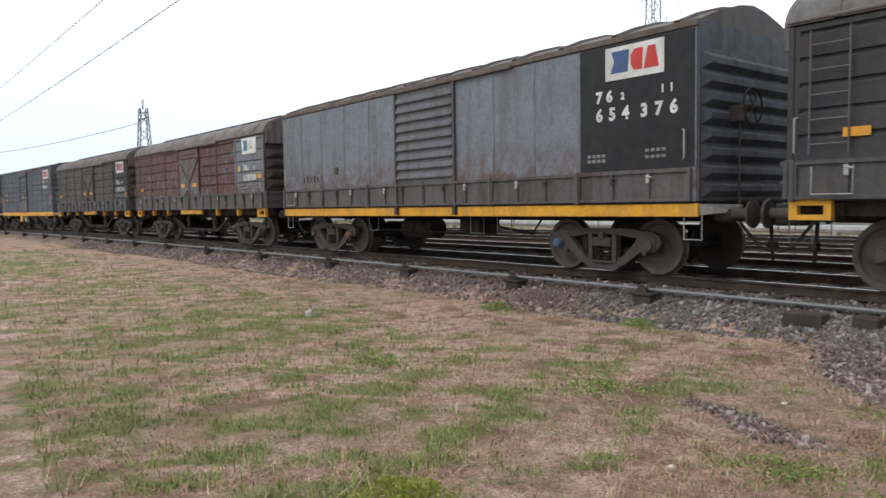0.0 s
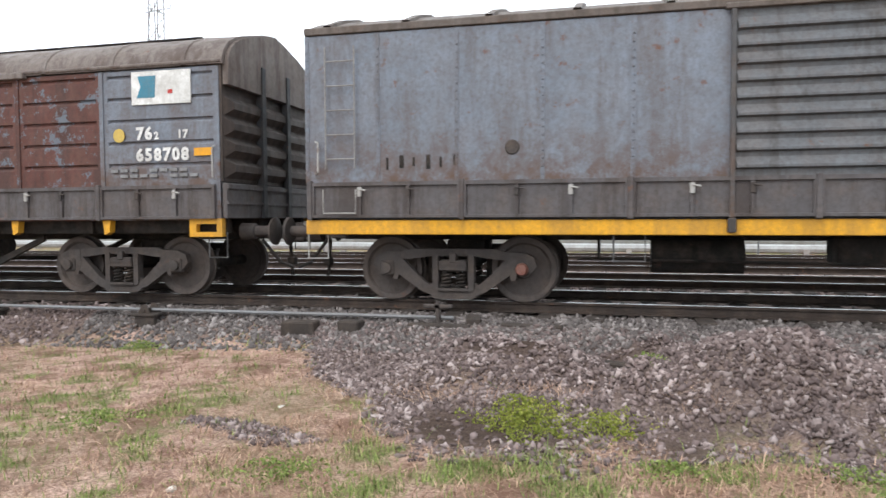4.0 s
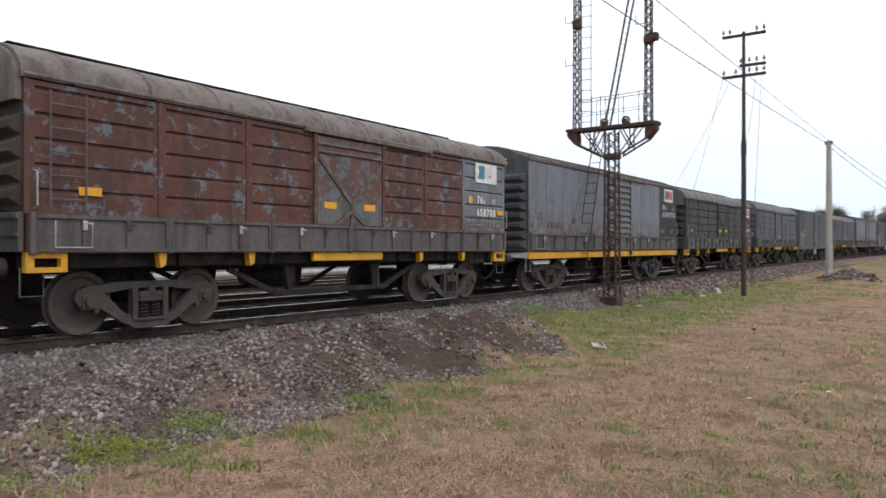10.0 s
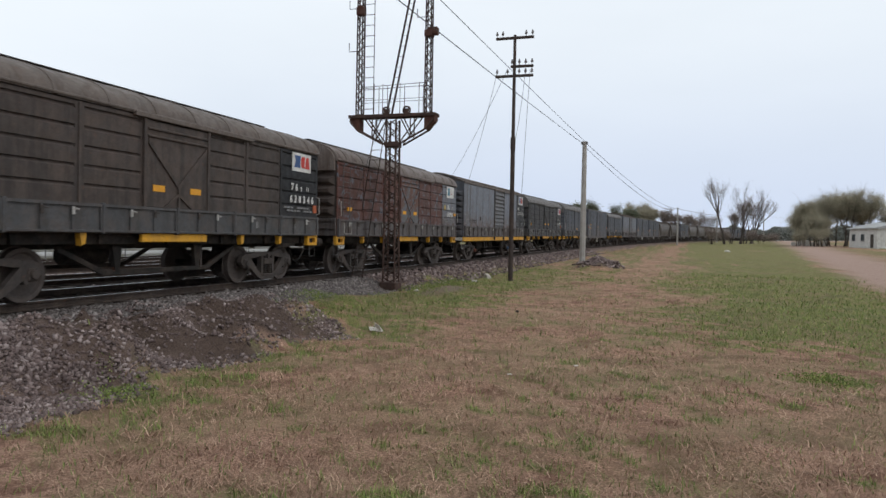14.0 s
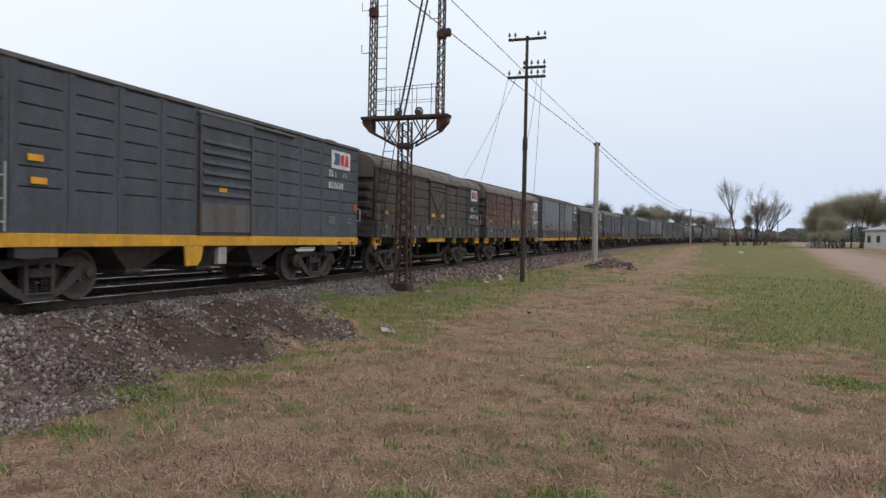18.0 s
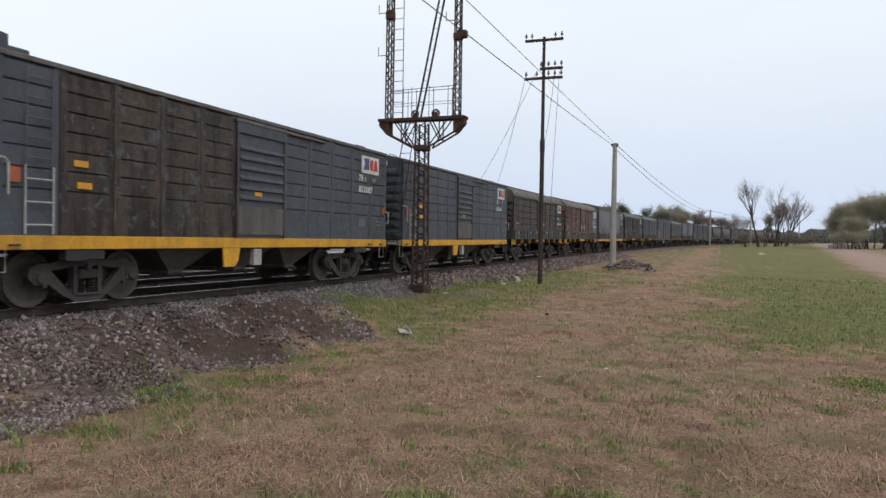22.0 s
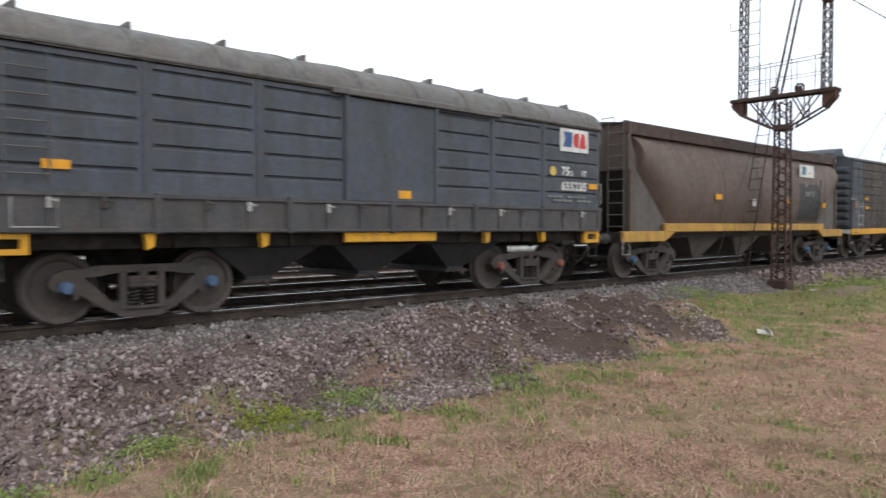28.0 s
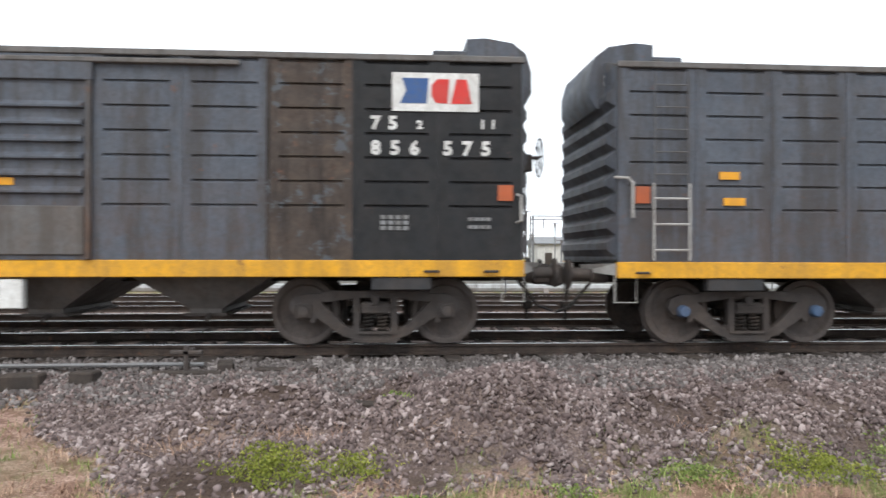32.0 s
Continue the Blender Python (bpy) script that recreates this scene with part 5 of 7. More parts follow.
def flat_wagon(label, side, number, caps=("steel",) * 4, half=6.66, pitch=9.2, lettered=True, sill_m=None):
    w = thing("box_wagon", label, "railway wagon", "wagons of the goods train")
    bogie(w, -pitch / 2, caps[:2])
    bogie(w, pitch / 2, caps[2:])
    underframe(w, half, "plain")
    part("body_shell", Shape().box(-half + 0.06, half - 0.06, -HALF + 0.05, HALF - 0.05, 1.16, 3.6), M_DARK, w)
    z0, z1 = 1.68, 3.67
    cuts = [-half + 0.03, -half + 1.08, -half + 2.2, -half + 3.35, -half + 4.5, -1.0, 1.12, 2.25, 3.34, 4.42, half - 0.03]
    for s in (-1, 1):
        y = s * HALF
        for i in range(len(cuts) - 1):
            if i == 5:
                continue
            x0, x1 = cuts[i], cuts[i + 1]
            sh = Shape().box(x0, x1 - 0.004, min(y, y - s * 0.05), max(y, y - s * 0.05), 1.2, z1)
            part("side_panel", sh, side, w)
            rv = [z0 + 0.06 + k * 0.1 for k in range(18)]
            part("rivet_seam", grid_panel([x0 - 0.03, x0 - 0.013, x0 + 0.013, x0 + 0.03], rib_cuts(z0, z1, rv, 0.024, 0.0), {(1, 2 * k + 1): (0.012, 0.004, 0.004, 0.004) for k in range(18)}, y + s * 0.008, s, 0.012), side, w)
        x0, x1 = cuts[5] + 0.02, cuts[6] - 0.02
        rw = [z0 + 0.08 + k * 0.205 for k in range(9)]
        sh = grid_panel([x0, x0 + 0.03, x1 - 0.03, x1], rib_cuts(z0, z1 - 0.02, rw, 0.15, 0.0), {(1, 2 * k + 1): (0.055, 0.02, 0.10, 0.02) for k in range(9)}, y + s * 0.02, s, 0.06)
        part("door", sh, M_DOOR_GREY, w, "sliding door of corrugated grey steel")
        for xp in (x0, x1):
            part("door_post", Shape().box(xp - 0.03, xp + 0.03, min(y, y + s * 0.07), max(y, y + s * 0.07), z0 - 0.5, z1, 0.008), M_GREY_DIRTY, w)
        part("door_rail", Shape().box(x0 - 0.1, x1 + 1.7, min(y, y + s * 0.08), max(y, y + s * 0.08), z1 - 0.02, z1 + 0.05, 0.01), M_ROOF_BROWN, w)
        part("eave", Shape().box(-half, half, min(y - s * 0.02, y + s * 0.03), max(y - s * 0.02, y + s * 0.03), 3.68, 3.78, 0.01), M_ROOF_BROWN, w)
        sill = Shape().box(-half, half, min(y - s * 0.06, y + s * 0.012), max(y - s * 0.06, y + s * 0.012), 0.965, 1.165, 0.01)
        part("side_sill", sill, sill_m or M_YELLOW, w, "yellow painted side sill" if not sill_m else "dusty side sill")
        for xp in (x0, x1):
            part("door_stop", Shape().box(xp - 0.05, xp + 0.05, min(y, y + s * 0.09), max(y, y + s * 0.09), 1.0, 1.18, 0.012), M_STEEL, w)
    drop_boards(w, half, 6, 1.2, 1.68, M_BOARD, None)
    crown = [(HALF + 0.01, 3.76)] + GABLE + [(-HALF - 0.01, 3.76)]
    sh = swept_roof(crown, -half, half, [-half + 0.35 + i * (2 * half - 0.7) / 11 for i in range(12)], 0.05, 1.015, 0.04)
    part("roof", sh, M_ROOF_BROWN, w, "low gabled steel roof with cross seams")
    for s in (-1, 1):
        x = s * half
        end_sheet(w, x, 1.2, 3.4, 8, M_GREY, [(HALF - 0.02, 3.75)] + GABLE + [(-HALF + 0.02, 3.75)])
        drawgear(w, x)
    corners(w, half, m=M_ROD)
    for xx in (-2.2, 1.6, 2.4):
        bar_u(w, "step", xx - 0.2, xx + 0.2, -1.42, 0.62, 1.0, M_ROD_DARK, 0.016)
    ladder(w, -half + 0.33, -half + 0.76, -HALF - 0.07, 1.86, 3.5, 5, M_ROD_MID, 0.012)
    bar_u(w, "step_frame", -half + 0.3, -half + 0.78, -HALF - 0.1, 1.26, 1.58, M_ROD)
    for xx in (-half + 0.15, half - 0.25):
        part("grab_iron", Shape().tube([(xx, -HALF - 0.01, 1.8), (xx + 0.07, -HALF - 0.09, 1.82), (xx + 0.07, -HALF - 0.09, 2.22), (xx, -HALF - 0.01, 2.24)], 0.014, 5), M_ROD, w)
    brake_wheel(w, half, 2.55, -0.75)
    y = -HALF - 0.006
    if lettered:
        plates(w, "black_panel", M_BLACK, [(4.44, half - 0.06, 1.7, 3.66)], -HALF - 0.011, "black painted number panel", 0.001)
        y = -HALF - 0.018
        emblem(w, 4.98, 6.09, 3.11, 3.62, y)
        lettering(number[0][:2], 0.18, M_WHITE, w, 4.78, y, 2.79, gap=1.7)
        lettering("2", 0.11, M_WHITE, w, 5.28, y, 2.80)
        lettering("11", 0.12, M_WHITE, w, 6.02, y, 2.82, gap=1.9)
        lettering(number[1][:3], 0.2, M_WHITE, w, 4.78, y, 2.50, gap=1.9)
        lettering(number[1][3:], 0.2, M_WHITE, w, 5.66, y, 2.50, gap=1.9)
        plates(w, "stencil_bar", M_FADED, [(4.6 + k * 0.1, 4.67 + k * 0.1, zz, zz + 0.05) for k in range(4) for zz in (1.84, 1.92)] + [(5.75 + k * 0.1, 5.82 + k * 0.1, zz, zz + 0.045) for k in range(4) for zz in (1.86, 1.96)], y)
        lettering(number[1], 0.2, M_WHITE, w, -half - 0.006, 0.05, 3.58, turn=-90)
        plates(w, "paint_scrawl", M_UNDER, [(-half + 1.2 + k * 0.19, -half + 1.23 + k * 0.19 + 0.03 * (k % 2), 1.84 + 0.02 * (k % 3), 2.0 + 0.03 * (k % 2)) for k in range(6)], -HALF - 0.004, "faint dark paint marks")
        part("wall_port", Shape().lathe([(-HALF - 0.02, 0.04), (-HALF - 0.022, 0.09), (-HALF, 0.1)], 12), M_STEEL, w, "small round riveted port", at=pose(-half + 2.95, 0, 2.1))
    return w, half


def brake_wheel(w, x, z, y):
    b = part("brake_bracket", Shape().box(x + 0.02, x + 0.3, y - 0.05, y + 0.05, z - 0.2, z + 0.05, 0.02).tube([(x + 0.15, y, z), (x + 0.42, y, z)], 0.025, 6).tube([(x + 0.2, y, z - 0.2), (x + 0.2, y, 1.1)], 0.014, 5), M_STEEL, w)
    rim = [(x + 0.4, y + 0.27 * math.cos(a), z + 0.27 * math.sin(a)) for a in [k * math.pi / 12 for k in range(25)]]
    part("brake_wheel", Shape().tube(rim, 0.016, 6), M_UNDER, b, "round spoked hand-brake wheel", smooth=True)
    sp = Shape()
    for k in range(6):
        a = k * math.pi / 3
        sp.tube([(x + 0.4, y, z), (x + 0.4, y + 0.26 * math.cos(a), z + 0.26 * math.sin(a))], 0.011, 5)
    part("spokes", sp, M_UNDER, b)


# ---- ribbed box wagon with a full yellow sill ----
FLATARC = [(1.1, 3.88), (0.55, 3.98), (0.0, 4.03), (-0.55, 3.98), (-1.1, 3.88)]


def ribbed_wagon(label, side, number, caps=("steel",) * 4, half=6.5, pitch=9.0, domes=(), black=False, hook=True, stained=None, lettered=True, tag="11", sill_m=None):
    w = thing("ribbed_wagon", label, "railway wagon", "wagons of the goods train")
    bogie(w, -pitch / 2, caps[:2])
    bogie(w, pitch / 2, caps[2:])
    underframe(w, half, "hoppers")
    part("body_shell", Shape().box(-half + 0.06, half - 0.06, -HALF + 0.05, HALF - 0.05, 1.16, 3.72), M_DARK, w)
    z0, z1 = 1.18, 3.74
    cuts = [-half + 0.03 + i * (half - 1.08) / 5 for i in range(6)]
    cuts += [0.85 + i * (half - 0.88) / 5 for i in range(6)]
    rows = [1.865 + i * 0.306 for i in range(6)]
    for s in (-1, 1):
        y = s * HALF
        for i in range(11):
            if i == 5:
                continue
            x0, x1 = cuts[i], cuts[i + 1]
            m = side
            if stained and i in (1, 2, 3, 4):
                m = stained
            if black and s < 0 and i == 8:
                m = M_STAIN
            if black and s < 0 and i >= 9:
                m = M_BLACK
            rw = rows + [3.69]
            sh = grid_panel([x0, x0 + 0.13, x1 - 0.13, x1 - 0.004], rib_cuts(z0, z1, rw, 0.016, 0.030), {(1, 2 * k + 1): (-0.038, 0.05, 0.005, 0.034) for k in range(len(rw))}, y, s, 0.05)
            part("panel_seam", Shape().box(x0 - 0.025, x0 + 0.025, min(y, y + s * 0.01), max(y, y + s * 0.01), z0, z1), m, w)
            part("side_panel", sh, m, w)
        x0, x1 = cuts[5] + 0.02, cuts[6] - 0.02
        rw = [1.98 + k * 0.21 for k in range(6)]
        sh = grid_panel([x0, x0 + 0.06, x1 - 0.06, x1], rib_cuts(z0, z1 - 0.04, rw, 0.10, 0.0), {(1, 2 * k + 1): (0.06, 0.03, 0.06, 0.015) for k in range(6)}, y + s * 0.02, s, 0.06)
        dr = part("door", sh, side, w, "sliding door, ribbed above a flat lower plate")
        part("kick_plate", Shape().box(x0 + 0.05, x1 - 0.05, min(y + s * 0.02, y + s * 0.05), max(y + s * 0.02, y + s * 0.05), z0 + 0.06, z0 + 0.66, 0.01), M_KICK, dr, "paler flat kick plate")
        part("door_head", Shape().box(x0 - 0.05, x1 + 0.05, min(y, y + s * 0.07), max(y, y + s * 0.07), 3.38, 3.62, 0.01), side, dr)
        for xp in (x0, x1):
            part("door_post", Shape().box(xp - 0.035, xp + 0.035, min(y, y + s * 0.065), max(y, y + s * 0.065), z0, 3.62, 0.008), M_GREY_DIRTY, w)
        part("door_rail", Shape().box(x0 - 0.1, x1 + 1.9, min(y, y + s * 0.085), max(y, y + s * 0.085), 3.60, 3.66, 0.01), M_ROOF_GREY, w)
        part("eave", Shape().box(-half, half, min(y - s * 0.02, y + s * 0.03), max(y - s * 0.02, y + s * 0.03), 3.71, 3.79, 0.01), M_ROOF_GREY, w)
        part("side_sill", Shape().box(-half, half, min(y - s * 0.06, y + s * 0.012), max(y - s * 0.06, y + s * 0.012), 0.955, 1.178, 0.01), sill_m or M_YELLOW, w, "yellow painted side sill" if not sill_m else "dusty side sill")
        for xp in (-half + 0.35, half - 0.45, half - 1.25):
            part("roping_eye", Shape().tube([(xp - 0.09, y + s * 0.02, 1.03), (xp - 0.06, y + s * 0.06, 1.03), (xp + 0.06, y + s * 0.06, 1.03), (xp + 0.09, y + s * 0.02, 1.03)], 0.02, 6), M_STEEL, w)
        if hook:
            part("lifting_lug", Shape().prism([(-1.45, 0.96), (-0.85, 0.96), (-0.92, 0.66), (-1.05, 0.55), (-1.4, 0.55)], min(y, y - s * 0.04), max(y, y - s * 0.04)), M_YELLOW, w, "yellow lifting lug under the sill")
    crown = [(HALF + 0.01, 3.76)] + FLATARC + [(-HALF - 0.01, 3.76)]
    sh = swept_roof(crown, -half, half, [-half + 0.5 + i * (2 * half - 1.0) / 11 for i in range(12)], 0.05, 1.008, 0.02)
    part("roof", sh, M_ROOF_GREY, w, "low arched steel roof with cross seams")
    for s in (-1, 1):
        x = s * half
        end_sheet(w, x, 1.2, 3.55, 8, side, [(HALF - 0.02, 3.72)] + FLATARC + [(-HALF + 0.02, 3.72)])
        drawgear(w, x)
        hat = Shape()
        for y in (-0.9, 0.9):
            hat.tube([(x - s * 0.3, y, 3.8), (x - s * 0.3, y, 3.98), (x - s * 0.9, y, 3.98), (x - s * 0.9, y, 3.82)], 0.014, 5)
        part("roof_rail", hat, M_ROD_DARK, w)
    for s in domes:
        x = s * half
        pr = [(x - s * 0.72, 3.72), (x - s * 0.72, 4.18), (x - s * 0.45, 4.20), (x - s * 0.05, 4.14), (x + s * 0.14, 4.0), (x + s * 0.22, 3.75), (x + s * 0.22, 3.45), (x + s * 0.12, 3.28), (x + s * 0.0, 3.3), (x - s * 0.02, 3.72)]
        part("end_hatch", Shape().prism(pr, -0.95, 0.8), side, w, "rounded steel filler housing over the end", smooth=True)
        part("hatch_plate", Shape().box(min(x - s * 1.2, x - s * 0.62), max(x - s * 1.2, x - s * 0.62), -0.85, 0.6, 3.85, 4.05, 0.02), side, w)
    corners(w, half, m=M_ROD)
    ladder(w, -half + 0.48, -half + 0.98, -HALF - 0.08, 1.2, 2.2, 3, M_ROD, 0.018)
    ladder(w, -half + 0.5, -half + 0.96, -HALF - 0.07, 2.2, 3.65, 5, M_ROD_DARK, 0.011)
    for xx in (-half + 0.02, half - 0.1):
        part("grab_iron", Shape().tube([(xx - 0.06, -HALF + 0.02, 2.28), (xx + 0.1, -HALF - 0.1, 2.26), (xx + 0.16, -HALF - 0.1, 2.2), (xx + 0.16, -HALF - 0.1, 1.75)] if xx < 0 else [(xx, -HALF - 0.02, 1.66), (xx + 0.04, -HALF - 0.1, 1.68), (xx + 0.04, -HALF - 0.1, 2.0), (xx, -HALF - 0.02, 2.02)], 0.02, 6), M_ROD, w)
    brake_wheel(w, half, 2.62, -0.6)
    part("side_box", Shape().box(-pitch / 2 - 0.75, -pitch / 2 + 0.05, -HALF + 0.02, -HALF + 0.2, 0.78, 0.955, 0.01), M_DARK, w)
    part("side_box", Shape().box(pitch / 2 - 0.05, pitch / 2 + 0.75, -HALF + 0.02, -HALF + 0.2, 0.78, 0.955, 0.01), M_DARK, w)
    part("document_box", Shape().box(-0.3, 0.0, -HALF + 0.02, -HALF + 0.14, 0.55, 0.93, 0.012), M_WHITE if not lettered or side is M_GREY else M_ROD, w, "white painted document box under the sill")
    y = -HALF - 0.016
    plates(w, "reflector", M_ORANGE, [(-half + 1.42, -half + 1.70, 2.26, 2.36), (-half + 1.48, -half + 1.78, 1.92, 2.02), (cuts[5] + 0.68, cuts[5] + 0.95, 2.09, 2.18)], y - 0.014)
    plates(w, "reflector", M_VERMILION, [(-half + 0.24, -half + 0.44, 1.94, 2.16), (half - 0.36, half - 0.16, 1.94, 2.14)], y - 0.01)
    if lettered:
        x0 = half - 1.78
        emblem(w, x0, x0 + 1.16, 3.07, 3.56, y)
        lettering(number[0][:2], 0.175, M_WHITE, w, x0 - (0.28 if black else 0.17), y, 2.84, gap=1.9 if black else 1.2)
        lettering("2", 0.11, M_WHITE, w, x0 + (0.33 if black else 0.22), y, 2.85)
        lettering(tag, 0.12, M_WHITE, w, x0 + (1.17 if black else 0.72), y, 2.86, gap=1.7)
        if black:
            lettering(number[1][:3], 0.185, M_WHITE, w, x0 - 0.28, y, 2.52, gap=2.0)
            lettering(number[1][3:], 0.185, M_WHITE, w, x0 + 0.68, y, 2.52, gap=2.0)
        else:
            lettering(number[1], 0.18, M_WHITE, w, x0 - 0.17, y, 2.52, gap=1.22)
        plates(w, "stencil_bar", M_FADED, [(x0 - 0.15 + k * 0.1, x0 - 0.08 + k * 0.1, zz, zz + 0.05) for k in range(4) for zz in (1.56, 1.63, 1.70)] + [(x0 + 1.02 + k * 0.08, x0 + 1.08 + k * 0.08, zz, zz + 0.045) for k in range(4) for zz in (1.58, 1.68)], y)
        lettering(number[1], 0.17, M_WHITE, w, -half - 0.006, -0.2, 3.58, turn=-90)
    return w, half


# ---- bulging hopper wagon ----
def hopper_wagon(label, number, caps=("steel",) * 4, half=7.35, pitch=11.2, skin=None, stripe=True):
    w = thing("hopper_wagon", label, "railway wagon", "wagons of the goods train")
    bogie(w, -pitch / 2, caps[:2])
    bogie(w, pitch / 2, caps[2:])
    skin = skin or M_HOPPER
    z0, z1 = 1.12, 3.62

    def belly(z):
        t = (z - z0) / (z1 - z0)
        return 1.16 + 0.46 * math.sin(math.pi * min(1, max(0, t * 0.98 + 0.06))) ** 0.7
    zs = [z0 + (z1 - z0) * i / 14 for i in range(15)]

    def ring(x, squeeze, lift):
        r = [(x, -belly(z) * squeeze, z0 + lift + (z - z0) * (1 - lift / (z1 - z0))) for z in zs]
        return r + [(a, -b_, c_) for a, b_, c_ in r[::-1]]
    body = Shape().rings([ring(-half + 0.75, 0.95, 1.55), ring(-half + 0.78, 0.97, 1.5), ring(-half + 2.0, 1.0, 0.35), ring(-half + 2.5, 1.0, 0.0), ring(0, 1.0, 0.0), ring(half - 2.5, 1.0, 0.0), ring(half - 2.0, 1.0, 0.35), ring(half - 0.78, 0.97, 1.5)])
    part("tank", body, skin, w, "bulging rust-brown steel hopper body", smooth=True)
    for i in range(3):
        x = -2.4 + i * 2.4
        part("body_seam", Shape().rings([[(x + dx, y * 1.006, z) for _, y, z in ring(0, 1, 0)] for dx in (-0.04, 0.04)]), skin, w)
    for s in (-1, 1):
        part("top_coaming", Shape().box(-half + 0.35, half - 0.35, s * 1.24 - 0.06, s * 1.24 + 0.06, 3.58, 3.9, 0.01), M_HOPPER_TOP, w, "dark rust top coaming")
        part("side_stripe", Shape().box(-half + 1.9, half - 1.9, s * 1.43 - 0.06, s * 1.43 + 0.04, 1.16, 1.38, 0.01), M_YELLOW_OLD if stripe else skin, w, "worn yellow lower stripe")
        for e in (-1, 1):
            def run_of(a, b_):
                return (a, b_) if a < b_ else (b_, a)
            x0, x1 = run_of(e * half, e * (half - 1.9))
            knee = [(e * (half - 1.9), 1.18), (e * (half - 1.9), 0.92), (e * (half - 2.5), 1.2), (e * (half - 2.5), 1.34)]
            part("side_sill", Shape().box(x0, x1, s * 1.42 - 0.06, s * 1.42 + 0.06, 0.92, 1.18, 0.01), M_YELLOW_OLD if stripe else skin, w, "worn yellow end sill")
            part("sill_knee", Shape().prism(knee if e < 0 else knee[::-1], s * 1.42 - 0.058, s * 1.42 + 0.058), M_YELLOW_OLD if stripe else skin, w)
        for e in (-1, 1):
            x = e * half
            web = [(x - e * 0.4, 3.6), (x - e * 0.4, 1.18), (x - e * 2.6, 1.18), (x - e * 0.8, 2.9)]
            part("floor_beam", Shape().box(-half + 1.8, half - 1.8, s * 1.25 - 0.05, s * 1.25 + 0.05, 1.0, 1.15), M_UNDER, w) if e < 0 else None
            part("end_web", Shape().prism(web, s * 1.32 - 0.02, s * 1.32 + 0.02), M_HOPPER_GREY, w)
    part("roof", Shape().slab([(1.25, 3.86), (0.6, 3.93), (0, 3.95), (-0.6, 3.93), (-1.25, 3.86)], -half + 0.35, half - 0.35), M_HOPPER_TOP, w)
    part("roof_hatch", Shape().box(-4, 4, -0.3, 0.3, 3.93, 4.02, 0.03), M_HOPPER_TOP, w)
    part("underframe", Shape().box(-half + 0.05, half - 0.05, -0.28, 0.28, 0.86, 1.14).box(-half, -half + 0.12, -1.4, 1.4, 0.9, 1.16).box(half - 0.12, half, -1.4, 1.4, 0.9, 1.16), M_UNDER, w)
    for x in (-2.7, 0.0, 2.7):
        ch = part("discharge_hopper", Shape().rings([[(x - 1.1, -1.2, 1.12), (x + 1.1, -1.2, 1.12), (x + 1.1, 1.2, 1.12), (x - 1.1, 1.2, 1.12)], [(x - 0.25, -0.9, 0.45), (x + 0.25, -0.9, 0.45), (x + 0.25, 0.9, 0.45), (x - 0.25, 0.9, 0.45)]]), M_HOPPER_GREY, w, "dusty steel discharge hopper")
        part("hopper_gate", Shape().box(x - 0.32, x + 0.32, -0.95, 0.95, 0.38, 0.45), M_STEEL, ch)
    for e in (-1, 1):
        x = e * half
        part("end_wall", Shape().box(min(x - e * 0.5, x - e * 0.42), max(x - e * 0.5, x - e * 0.42), -1.35, 1.35, 2.7, 3.85), M_HOPPER, w)
        for yy in (-1.325, 1.325):
            part("end_post", Shape().box(min(x - e * 0.5, x - e * 0.40), max(x - e * 0.5, x - e * 0.40), yy - 0.075, yy + 0.075, 1.16, 2.7), M_HOPPER, w)
        part("slope_sheet", Shape().rings([[(x - e * 0.5, -1.2, 2.75), (x - e * 0.5, 1.2, 2.75), (x - e * 2.4, 1.2, 1.2), (x - e * 2.4, -1.2, 1.2)], [(x - e * 0.6, -1.2, 2.9), (x - e * 0.6, 1.2, 2.9), (x - e * 2.5, 1.2, 1.3), (x - e * 2.5, -1.2, 1.3)]]), M_HOPPER_GREY, w)
        drawgear(w, x, white=False)
        hat = Shape().tube([(x - e * 0.35, -0.95, 3.85), (x - e * 0.35, -0.95, 4.0), (x - e * 0.35, -0.6, 4.0), (x - e * 0.35, -0.6, 3.85)], 0.014, 5)
        part("roof_rail", hat, M_ROD_DARK, w)
    lad = part("ladder", Shape().tube([(-half + 0.33, -1.25, 1.15), (-half + 0.33, -1.25, 3.9)], 0.018, 5).tube([(-half + 0.33, -0.8, 1.15), (-half + 0.33, -0.8, 3.9)], 0.018, 5), M_ROD_DARK, w)
    rg = Shape().tube([(-half + 0.33, -1.25, 0), (-half + 0.33, -0.8, 0)], 0.016, 5).mesh("rung", M_ROD_DARK)
    for i in range(9):
        part("rung", rg, None, lad, at=pose(0, 0, 1.3 + i * 0.29))
    ladder(w, half - 2.75, half - 2.3, -1.66, 1.5, 2.9, 5, M_ROD_DARK, 0.012)
    corners(w, half, m=M_ROD)
    if number[1]:
        y = -1.63
        part("black_panel", Shape().rings([[(xx, -belly(z) - 0.008, z) for z in zs[2:10]] + [(xx, -belly(z) + 0.03, z) for z in zs[2:10][::-1]] for xx in (half - 4.4, half - 2.6)]), M_DARK, w, "dark number panel")
        emblem(w, half - 4.25, half - 3.05, 2.96, 3.38, -1.54, faded=True)
        lettering(number[0], 0.18, M_FADED, w, half - 4.1, y - 0.01, 2.62)
        lettering("11", 0.12, M_FADED, w, half - 2.9, y - 0.01, 2.64)
        lettering(number[1], 0.18, M_FADED, w, half - 4.05, y - 0.02, 2.3)
        lettering(number[1], 0.22, M_FADED, w, -half + 0.41, 0.9, 3.45, turn=-90)
